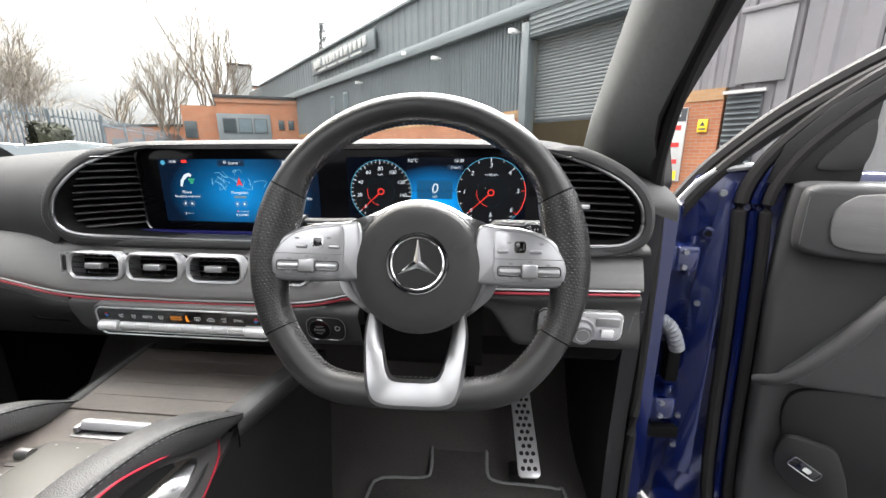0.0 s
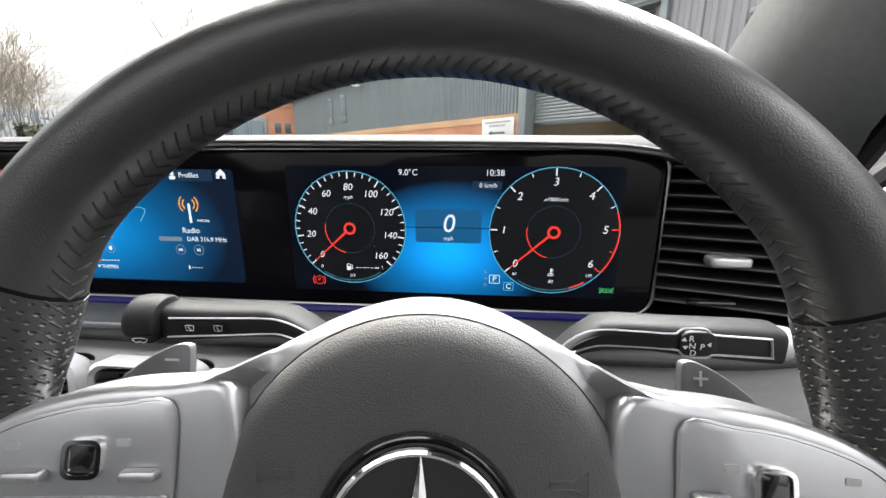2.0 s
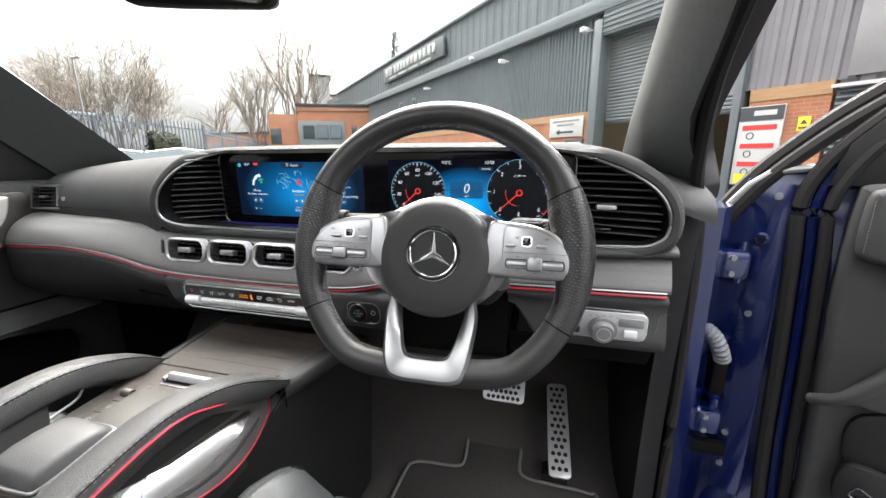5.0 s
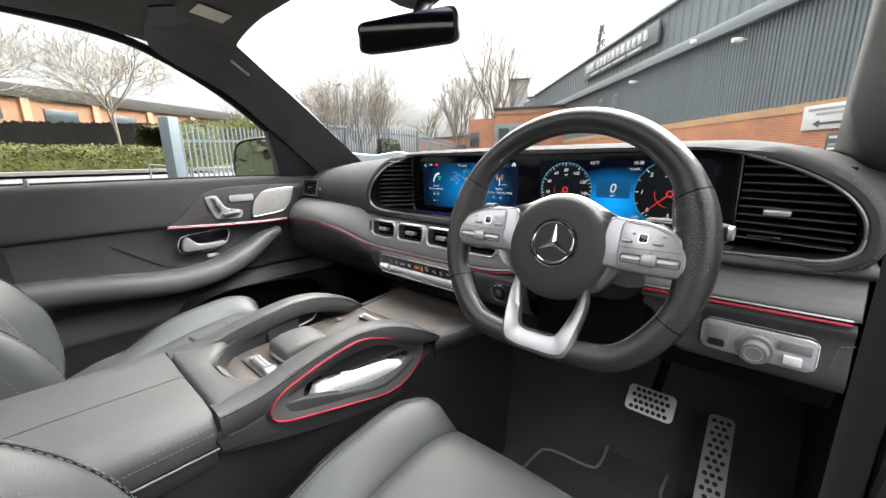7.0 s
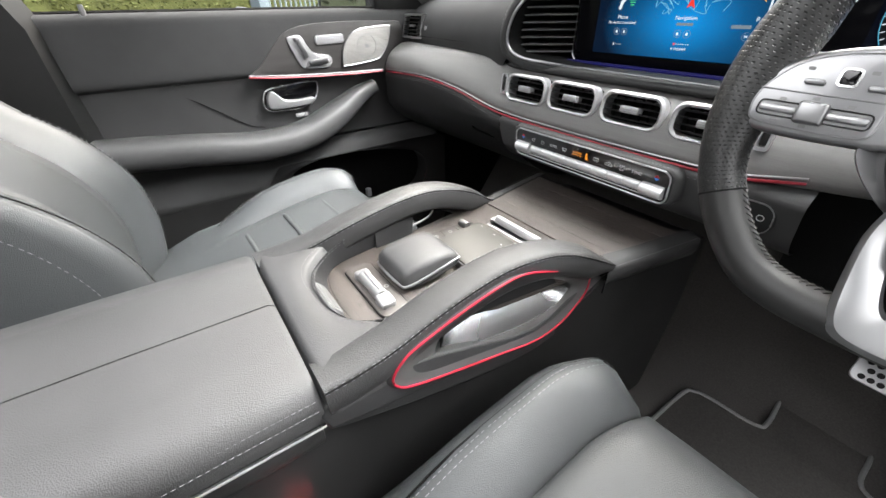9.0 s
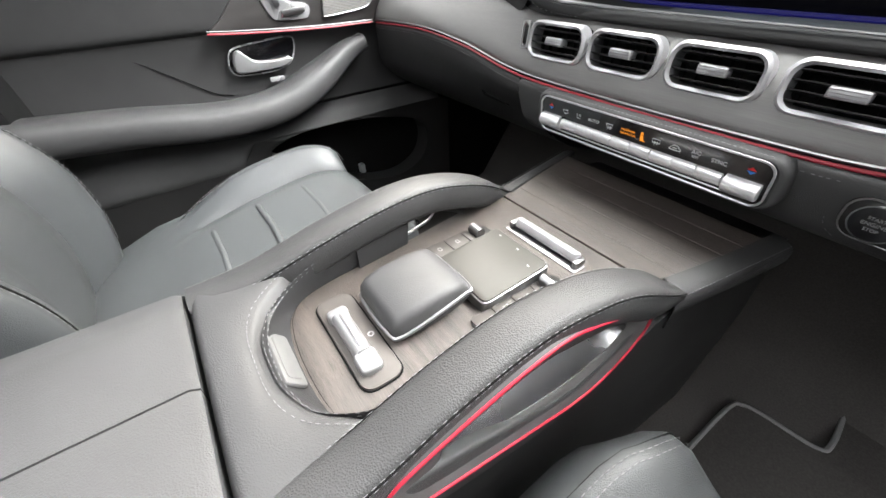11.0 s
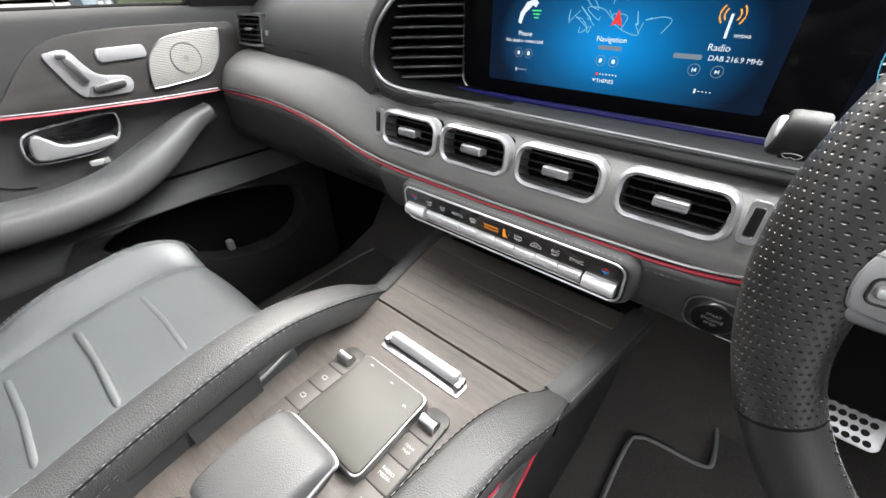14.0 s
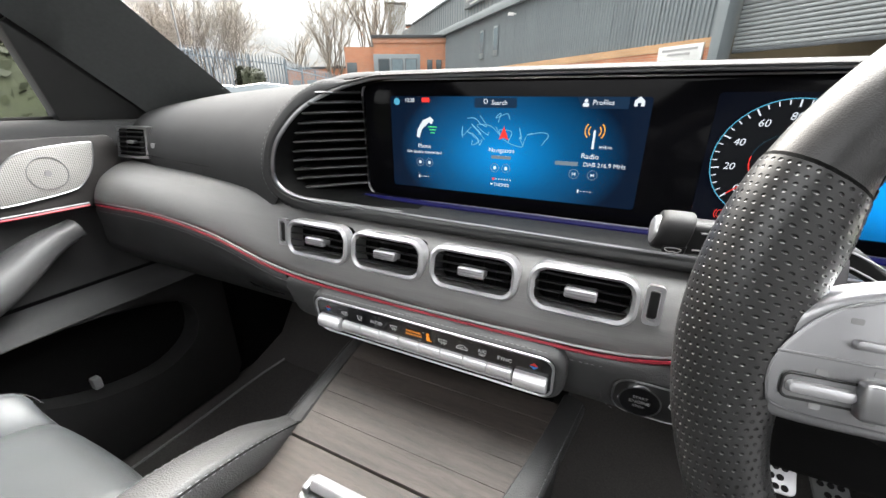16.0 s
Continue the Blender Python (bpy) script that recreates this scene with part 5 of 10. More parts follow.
# two dials
for cx, vals, lo, hi, ticks in ((-0.102, [0, 20, 40, 60, 80, 100, 120, 140, 160], 222, -42, 33), (0.083, [0, 1, 2, 3, 4, 5, 6], 222, -40, 13)):
    cz, R = 1.231, 0.0525 if cx < 0 else 0.0565
    dial = disp("dial_face", circle(R, 48), cx, cz, glow("dial_black" + str(cx), (0.002, 0.004, 0.008), 0.4), cluster, 0.0008)
    part("dial_ring", ringed(circle(R + 0.0003, 48), circle(R - 0.0005, 48), 0.0002, S(cx, cz, 0.0012)), LITCYAN, cluster, "pale cyan ring")
    bm, br = bm_new(), bm_new()
    for i in range(ticks):
        a = radians(lo + (hi - lo) * i / (ticks - 1))
        big = i % (4 if cx < 0 else 2) == 0
        l = 0.006 if big else 0.0038
        red = cx > 0 and i >= ticks - 3
        m_ = S(cx, cz, 0.0014) @ Matrix.Rotation(a, 4, "Z") @ Matrix.Translation((R - 0.001 - l / 2, 0, 0))
        box(br if red else bm, (0, 0, 0), (l, 0.0012 if big else 0.0008, 0.0002), 0, 1, None)
        vs = list((br if red else bm).verts)[-8:]
        bmesh.ops.transform(br if red else bm, matrix=m_, verts=vs)
    part("tick_marks", bm, LIT, cluster, smooth=False, kind="stuff")
    if cx > 0:
        part("red_tick_marks", br, LITRED, cluster, smooth=False, kind="stuff")
        arc = [S(cx, cz, 0.0015) @ Vector(((R - 0.0006) * math.cos(radians(a)), (R - 0.0006) * math.sin(radians(a)), 0)) for a in range(-40, 22, 4)]
        part("red_arc", tubed(arc, 0.0007, 4), LITRED, cluster)
    else:
        br.free()
    for k, v in enumerate(vals):
        a = radians(lo + (hi - lo) * k / (len(vals) - 1))
        rr = R - 0.0145 if cx < 0 else R - 0.0125
        lettering(str(v), 0.0088 if cx < 0 else 0.0098, S(cx + rr * math.cos(a), cz + rr * math.sin(a), 0.0014), LIT, cluster, "dial_number", shear=0.15)
    a = radians(lo)
    part("needle", slabbed([(0.004, -0.0011), (R - 0.006, -0.0004), (R - 0.006, 0.0004), (0.004, 0.0011)], 0.0003, S(cx, cz, 0.0018) @ Matrix.Rotation(a, 4, "Z")), LITRED, cluster, "red needle")
    part("needle_hub", ringed(circle(0.0058, 20), circle(0.0036, 20), 0.0004, S(cx, cz, 0.002)), LITRED, cluster)
    part("inner_ring", ringed(circle(0.0235, 32), circle(0.0232, 32), 0.0002, S(cx, cz, 0.0012)), LITTEAL, cluster)
    arc = [S(cx, cz, 0.0014) @ Vector((0.0235 * math.cos(radians(q)), 0.0235 * math.sin(radians(q)), 0)) for q in range(170, 265, 8)]
    part("inner_arc", tubed(arc, 0.0005, 4), LITRED, cluster)
    for k in range(4):
        seg = [S(cx, cz, 0.0015) @ Vector(((R - 0.0026) * math.cos(radians(q)), (R - 0.0026) * math.sin(radians(q)), 0)) for q in (237 + 17 * k, 242 + 17 * k, 247 + 17 * k, 252.5 + 17 * k)]
        part("lower_arc", tubed(seg, 0.0007, 4), LITRED if cx > 0 and k == 3 else LITTEAL, cluster)
    for word, q in (("0", 231), ("1", 309)) if cx < 0 else (("60", 229), ("130", 311)):
        lettering(word, 0.0040, S(cx + (R - 0.0062) * math.cos(radians(q)), cz + (R - 0.0062) * math.sin(radians(q)) - 0.001, 0.0014), LIT, cluster, "dial_word", shear=0.15)
    lettering("mph" if cx < 0 else "x1000/min", 0.0048, S(cx, cz + 0.029, 0.0014), LIT, cluster, "dial_word", shear=0.15)
    lettering("1/2" if cx < 0 else "80", 0.0042, S(cx, cz - 0.0455, 0.0014), LIT, cluster, "dial_word", shear=0.15)
    if cx < 0:
        part("fuel_icon", ringed(rrect(0.0038, 0.0062, 0.0006, 2), rrect(0.0026, 0.0020, 0.0003, 2, 0, 0.0015), 0.0002, S(cx - 0.003, cz - 0.037, 0.0014)), LIT, cluster, "fuel pump mark", smooth=False)
        part("fuel_hose", tubed([S(cx - 0.003, cz - 0.037, 0.0015) @ Vector((a, b, 0)) for a, b in ((0.0019, 0.0), (0.0029, -0.0004), (0.0029, -0.0022), (0.0037, -0.0020), (0.0036, 0.0014), (0.0026, 0.0024))], 0.0003, 4), LIT, cluster)
    else:
        disp("coolant_icon", [(-0.0006, -0.001), (0.0006, -0.001), (0.0006, 0.0038), (-0.0006, 0.0038)], cx, cz - 0.037, LIT, cluster, 0.0014)
        for dz in (0.003, 0.0016):
            disp("coolant_icon", rrect(0.0016, 0.0005, 0.0002, 1), cx + 0.0013, cz - 0.037 + dz, LIT, cluster, 0.0014)
        for dz in (-0.0012, -0.0028):
            disp("coolant_icon", rrect(0.0058, 0.0006, 0.0003, 1), cx, cz - 0.037 + dz, LIT, cluster, 0.0014)
    if cx < 0:
        for j in range(5):
            disp("range_dash", rrect(0.0022, 0.0006, 0.0002, 1), cx + 0.005 + 0.0036 * j, cz - 0.0375, LIT, cluster, 0.0014)
        lettering("mi", 0.0042, S(cx + 0.024, cz - 0.0372, 0.0014), LIT, cluster, "dial_word", shear=0.15)
lettering("9.0°C", 0.0076, S(-0.0465, 1.2822, 0.001), LIT, cluster, "display_text")
lettering("10:38", 0.0076, S(0.030, 1.2822, 0.001), LIT, cluster, "display_text")
disp("value_box", rrect(0.026, 0.0074, 0.001, 2), 0.0235, 1.2715, LITDARK, cluster)
lettering("0 km/h", 0.0056, S(0.0245, 1.2715, 0.0014), LIT, cluster, "display_text")
speed = disp("speed_panel", rrect(0.060, 0.031, 0.002, 3), -0.0105, 1.235, glow("speed_panel_blue", (0.004, 0.10, 0.25), 0.9), cluster)
lettering("0", 0.0235, S(-0.0105, 1.2365, 0.0016), LIT, cluster, "speed_value", shear=0.15)
lettering("mph", 0.0052, S(-0.0105, 1.2236, 0.0016), LIT, cluster, "display_text", shear=0.15)
disp("panel_line", rrect(0.118, 0.0007, 0.0003, 1), -0.010, 1.2335, glow("display_black", (0.0, 0.004, 0.01), 0.3), cluster, 0.0013)
for k, t in enumerate("RND"):
    lettering(t, 0.0046, S(0.024, 1.1925 - 0.0062 * k, 0.001), LITGREY, cluster, "gear_letter")
part("gear_box", ringed(rrect(0.0098, 0.0082, 0.001, 2), rrect(0.0088, 0.0072, 0.001, 2), 0.0002, S(0.0325, 1.186, 0.0012)), LIT, cluster)
lettering("P", 0.0074, S(0.0325, 1.186, 0.0014), LIT, cluster, "gear_letter")
part("mode_box", ringed(rrect(0.0092, 0.0082, 0.001, 2), rrect(0.0080, 0.007, 0.001, 2), 0.0002, S(0.0455, 1.1795, 0.0012)), LITCYAN, cluster)
lettering("C", 0.0072, S(0.0455, 1.1795, 0.0014), LIT, cluster, "gear_letter")
part("brake_lamp", ringed(circle(0.0044, 18), circle(0.0038, 18), 0.0002, S(-0.135, 1.180, 0.0012)), LITRED, cluster, "red parking brake lamp")
lettering("P", 0.0052, S(-0.135, 1.180, 0.0013), LITRED, cluster, "lamp_letter")
for s in (-1, 1):
    part("side_lamp", tubed([S(0.133 + 0.0006 * s, 1.1785, 0.0012) @ Vector((s * a, b, 0)) for a, b in ((0.0, -0.0018), (0.0, 0.0018), (0.0016, 0.0016), (0.0026, 0.0), (0.0016, -0.0016))], 0.0003, 4, True), LITGREEN, cluster, "green side lamp mark")
    for k in (-1, 0, 1):
        part("lamp_ray", tubed([S(0.133 + 0.0006 * s, 1.1785, 0.0012) @ Vector((s * a, k * b, 0)) for a, b in ((0.0032, 0.0013), (0.0056, 0.0024))], 0.0003, 4), LITGREEN, cluster)
part("brake_bracket", tubed([S(-0.135, 1.180, 0.0013) @ Vector((0.0060 * math.cos(radians(q)), 0.0060 * math.sin(radians(q)), 0)) for q in range(-42, 43, 12)], 0.0004, 4), LITRED, cluster)
part("brake_bracket", tubed([S(-0.135, 1.180, 0.0013) @ Vector((0.0060 * math.cos(radians(q)), 0.0060 * math.sin(radians(q)), 0)) for q in range(138, 223, 12)], 0.0004, 4), LITRED, cluster)

# three tiles of the media display; street and station names stand as bars
disp("profile_icon", circle(0.0042, 16), -0.4935, 1.278, LITCYAN, media)
lettering("10:38", 0.0062, S(-0.4755, 1.2795, 0.001), LIT, media, "display_text")
disp("red_tag", rrect(0.0105, 0.0052, 0.001, 2), -0.4535, 1.280, LITRED, media)
disp("search_box", rrect(0.049, 0.0105, 0.001, 2), -0.3665, 1.2775, LITDARK, media, 0.0008)
part("search_icon", ringed(circle(0.0026, 14), circle(0.0018, 14), 0.0002, S(-0.3775, 1.279, 0.0012)), LIT, media)
lettering("Search", 0.0068, S(-0.3615, 1.2775, 0.0012), LIT, media, "display_text")
disp("profiles_box", [(-0.024, 0.0055), (0.024, 0.0055), (0.024, -0.0055), (-0.019, -0.0055)], -0.2555, 1.2785, LITDARK, media, 0.0008)
disp("profile_head", circle(0.0019, 12), -0.271, 1.2802, LIT, media, 0.0012)
disp("profile_body", rrect(0.0062, 0.0036, 0.0015, 3), -0.271, 1.2764, LIT, media, 0.0012)
lettering("Profiles", 0.0068, S(-0.2545, 1.2785, 0.0012), LIT, media, "display_text")
disp("home_icon", [(-0.0045, -0.004), (-0.0015, -0.004), (-0.0015, -0.001), (0.0015, -0.001), (0.0015, -0.004), (0.0045, -0.004), (0.0045, 0.001), (0.0, 0.005), (-0.0045, 0.001)], -0.2225, 1.2795, LIT, media)
handset = [(-0.011, -0.011), (-0.0075, -0.0125), (-0.0035, -0.002), (0.006, 0.0062), (0.0095, 0.004), (0.0125, 0.0085), (0.008, 0.0125), (-0.002, 0.0085), (-0.0095, -0.002)]
disp("phone_icon", handset, -0.4555, 1.2485, LIT, media)
for k in range(3):
    disp("signal_bar", rrect(0.012 - 0.003 * k, 0.0014, 0.0006, 2), -0.4445, 1.2495 - 0.0034 * k, LITGREEN, media)
lettering("Phone", 0.0072, S(-0.456, 1.2265, 0.001), LIT, media, "display_text")
lettering("No device connected", 0.0056, S(-0.4565, 1.2192, 0.001), LIT, media, "display_text")
lettering("Navigation", 0.0072, S(-0.3565, 1.2265, 0.001), LIT, media, "display_text")
disp("street_bar", rrect(0.0235, 0.0038, 0.0008, 2), -0.3565, 1.2188, LITGREY, media)
lettering("Radio", 0.0078, S(-0.2605, 1.2258, 0.001), LIT, media, "display_text")
disp("station_bar", rrect(0.024, 0.0042, 0.0008, 2), -0.2835, 1.2172, LITGREY, media)
lettering("DAB 216.9 MHz", 0.0062, S(-0.2455, 1.2172, 0.001), LIT, media, "display_text")
lettering("FM/DAB", 0.0036, S(-0.2465, 1.2355, 0.001), LIT, media, "display_text")
disp("nav_arrow", [(0.0, 0.0085), (0.0058, -0.0065), (0.0, -0.0038), (-0.0058, -0.0065)], -0.3545, 1.2447, LITRED, media, 0.0016)
rng = random.Random(9)
for k in range(11):
    x0, z0 = -0.3565 + rng.uniform(-0.045, 0.045), 1.2475 + rng.uniform(-0.018, 0.022)
    pts = [(x0, z0)]
    for _ in range(4):
        pts.append((pts[-1][0] + rng.uniform(-0.016, 0.016), pts[-1][1] + rng.uniform(-0.012, 0.012)))
    pts = [(min(-0.305, max(-0.405, x)), 0, min(1.270, max(1.231, z))) for x, z in pts]
    bm = bm_new()
    tube(bm, [(p[0], 0.6508, p[2]) for p in spline(pts, 5)], 0.0005, 3)
    part("map_road", bm, LITMAP, media, smooth=False)
part("mast_icon", tubed([(-0.259, 0.6508, 1.2335), (-0.259, 0.6508, 1.252)], 0.0012, 5), LIT, media)
for s in (-1, 1):
    for r in (0.006, 0.0095):
        part("wave_icon", tubed([S(-0.259, 1.2515, 0.001) @ Vector((s * r * math.cos(radians(q)), r * math.sin(radians(q)), 0)) for q in range(-45, 46, 15)], 0.0007, 4), LITORANGE, media)
for x in (-0.4625, -0.4495, -0.3635, -0.350, -0.2745, -0.2555):
    part("round_button", ringed(circle(0.0052, 20), circle(0.0047, 20), 0.0002, S(x, 1.2065, 0.001)), LITGREY, media)
    if x < -0.3:
        disp("button_icon", rrect(0.0034, 0.0040, 0.001, 2), x, 1.2065, LIT, media)
        continue
    d = -1 if x < -0.265 else 1
    disp("button_icon", [(-0.0018 * d, 0.0017), (0.0010 * d, 0.0), (-0.0018 * d, -0.0017)][::d], x, 1.2065, LIT, media)
    disp("button_icon", rrect(0.0007, 0.0034, 0.0002, 1), x + 0.0014 * d, 1.2065, LIT, media)
for x in (-0.458, -0.262):
    for k in range(5):
        disp("temperature_dash", rrect(0.0016, 0.0008 if k else 0.004, 0.0003, 1), x - 0.006 + 0.0032 * k, 1.1885, LIT, media)
for k in range(7):
    disp("page_dot", circle(0.0008 if k else 0.0016, 8), -0.3645 + 0.0034 * k, 1.1935, LITRED if k == 0 else LIT, media)
lettering("THEMES", 0.0052, S(-0.3545, 1.1868, 0.001), LIT, media, "display_text")
disp("theme_arrow", [(-0.0018, 0.0015), (0.0018, 0.0015), (0.0, -0.0015)], -0.3665, 1.1868, LIT, media)

# grey trim band with the four middle vents
trim_top = spline([(-1.19, 0.655, 1.150), (-1.0, 0.628, 1.150), (-0.80, 0.610, 1.150), (-0.66, 0.598, 1.147), (-0.45, 0.594, 1.139), (-0.18, 0.594, 1.137), (0.08, 0.598, 1.137), (0.322, 0.624, 1.137)], 8)
trim_mid = spline([(-1.19, 0.615, 1.125), (-1.0, 0.596, 1.126), (-0.80, 0.583, 1.122), (-0.66, 0.570, 1.117), (-0.45, 0.560, 1.108), (-0.18, 0.562, 1.108), (0.08, 0.582, 1.116), (0.322, 0.609, 1.112)], 8)
trim_low = spline([(-1.19, 0.596, 1.084), (-0.956, 0.581, 1.094), (-0.79, 0.569, 1.087), (-0.62, 0.548, 1.071), (-0.453, 0.543, 1.067), (-0.20, 0.546, 1.069), (0.083, 0.574, 1.090), (0.322, 0.600, 1.086)], 8)
bm = bm_new()
rows = []
for a, b, c in zip(trim_top, trim_mid, trim_low):
    rows.append(spline([a + Vector((0, 0.03, 0.004)), a, b, c, c + Vector((0, 0.02, -0.004))], 4))
sheet(bm, rows)
VENTS = (-0.5615, -0.458, -0.352, -0.2435)
for vx in VENTS:
    for co, no in (((vx - 0.044, 0, 0), (1, 0, 0)), ((vx + 0.044, 0, 0), (1, 0, 0)), ((0, 0, 1.1145 - 0.019), (0, 0, 1)), ((0, 0, 1.1145 + 0.019), (0, 0, 1))):
        bmesh.ops.bisect_plane(bm, geom=bm.verts[:] + bm.edges[:] + bm.faces[:], plane_co=co, plane_no=no, dist=1e-6)
gone = []
for f in bm.faces:
    c = f.calc_center_median()
    if c.y < 0.58 and abs(c.z - 1.1145) < 0.019 and any(abs(c.x - vx) < 0.044 for vx in VENTS):
        gone.append(f)
bmesh.ops.delete(bm, geom=gone, context="FACES")
trim = part("trim_band", bm, TRIMWOOD, dash, "grey open-pore trim band", angle=70)
part("trim_end", slabbed([(r.y, r.z) for r in (trim_top[-1], trim_mid[-1], trim_low[-1])] + [(0.70, 1.08), (0.70, 1.14)], 0.006, plane_frame((0.323, 0, 0), (0, 1, 0), (1, 0, 0))), PAD, dash)
# leather shelf between the screen loop and the band
bm = bm_new()
rows = []
for x in [-0.72 + 0.0262 * i for i in range(41)]:
    k = smooth((-0.60 - x) / 0.12)
    y0 = 0.598 + 0.02 * k + 0.02 * smooth((x - 0.2) / 0.12)
    rows.append(spline([(x, y0 + 0.05, 1.156), (x, y0 + 0.004, 1.155), (x, y0 - 0.012, 1.146), (x, y0 - 0.006, 1.138), (x, y0 + 0.03, 1.136)], 3))
sheet(bm, rows)
shelf = part("shelf_roll", bm, SMOOTHLEATHER, dash, "leather roll below the screen", angle=80)
part("shelf_bead", tubed([(-0.60, 0.577, 1.1585), (-0.5, 0.588, 1.1565), (-0.2, 0.590, 1.1535), (0.1, 0.590, 1.1545), (0.26, 0.60, 1.158)], 0.0013, 6), SILVER, shelf)

red = [(-1.178, 0.592, 1.0795), (-0.956, 0.577, 1.0895), (-0.79, 0.565, 1.0825), (-0.62, 0.543, 1.0660), (-0.453, 0.538, 1.0625), (-0.30, 0.539, 1.0625), (-0.20, 0.541, 1.0655), (-0.129, 0.552, 1.0765)]
redr = [(0.075, 0.570, 1.086), (0.20, 0.583, 1.0835), (0.315, 0.597, 1.0805)]
part("red_strip", tubed(spline(red, 8), 0.0018, 6), REDLINE, dash, "thin red trim strip")
part("silver_strip", tubed([p + Vector((0, -0.0005, 0.0056)) for p in spline(red, 8)], 0.0014, 6), SILVER, dash, "thin silver trim strip")
part("red_strip", tubed(spline(redr, 8), 0.0024, 6), REDLINE, dash, "thin red trim strip")
part("silver_strip", tubed([p + Vector((0, -0.0005, 0.0060)) for p in spline(redr, 8)], 0.0019, 6), SILVER, dash, "thin silver trim strip")

# lower dashboard in three stretches
def lower(xs, secf, name, label, material=LEATHER):
    bm = bm_new()
    rows = [spline([(x, y, z) for y, z in secf(x)], 4) for x in xs]
    sheet(bm, rows)
    return part(name, bm, material, dash, label, angle=70)


def red_at(x):
    pts = spline(red if x < -0.1 else redr, 10)
    return min(pts, key=lambda p: abs(p.x - x))


# front faces down: its shade is put into the darker leather
lower([-1.19 + 0.0289 * i for i in range(21)], lambda x: [(red_at(x).y + 0.012, red_at(x).z - 0.003), (red_at(x).y + 0.002, red_at(x).z - 0.010), (red_at(x).y + 0.004, 1.035), (0.60, 0.985), (0.66, 0.93), (0.76, 0.885), (0.9, 0.87)], "glove_box", "black leather glove box front with shade in its colour", SMOOTHLEATHER)
lower([-0.61 + 0.0235 * i for i in range(22)], lambda x: [(red_at(max(-1.2, min(x, -0.13))).y + 0.012, 1.0625 if x < -0.2 else 1.0625 + 0.17 * (x + 0.2)), (0.541, 1.055), (0.546, 1.03), (0.562, 0.996), (0.60, 0.972), (0.70, 0.96)], "centre_panel", "black leather centre panel")
# shade below the column is put into this panel's near-black
lower([-0.125 + 0.025 * i for i in range(9)], lambda x: [(0.60, 1.09), (0.597, 1.03), (0.603, 0.97), (0.62, 0.93), (0.72, 0.90)], "knee_panel", "black panel under the steering column", SHADEPLASTIC)
KNEE = lambda x, z: red_at(x).z - 0.012 - (red_at(x).z - 0.012 - z) * (0.25 + 0.75 * smooth((x - 0.078) / 0.055))
lower([0.075 + 0.0123 * i for i in range(21)], lambda x: [(red_at(x).y + 0.012, red_at(x).z - 0.002), (red_at(x).y + 0.001, red_at(x).z - 0.010), (0.590 + 0.06 * (x - 0.1), KNEE(x, 1.052)), (0.590, KNEE(x, 1.01)), (0.594, KNEE(x, 0.992)), (0.612, KNEE(x, 0.981)), (0.66, KNEE(x, 0.976))], "knee_panel", "black leather panel with light switches", PAD)
# near-black sheet added for the shade below the driver's panel
lower([0.075 + 0.0205 * i for i in range(13)], lambda x: [(0.640, 0.979), (0.652, 0.965), (0.665, 0.94), (0.70, 0.91), (0.80, 0.895)], "knee_cover", "near-black cover standing in for shade under the driver's panel", SHADEPLASTIC)
bm = bm_new()
stitches(bm, [p + Vector((0, 0.001, -0.0125)) for p in spline(red, 10)], 0.0034, 0.0020, 0.00045)
part("stitching", bm, THREAD, dash, "grey stitching below the red strip", smooth=False, kind="stuff")
part("seam", tubed([(-0.613, 0.546, 1.062), (-0.6135, 0.553, 1.03), (-0.614, 0.59, 0.99), (-0.615, 0.64, 0.945)], 0.0016, 5), SHADEPLASTIC, dash)
latch = part("glove_latch", slabbed(rrect(0.072, 0.016, 0.006, 4), 0.01, plane_frame((-0.712, 0.586, 1.000), (1, 0.02, -0.12), (0, -0.80, -0.6)), 0.002), GLOSS, dash, "black glove box latch")
part("latch_slot", slabbed(rrect(0.05, 0.006, 0.002, 3), 0.004, plane_frame((-0.712, 0.5835, 0.9995), (1, 0.02, -0.12), (0, -0.80, -0.6))), SHADEPLASTIC, latch)


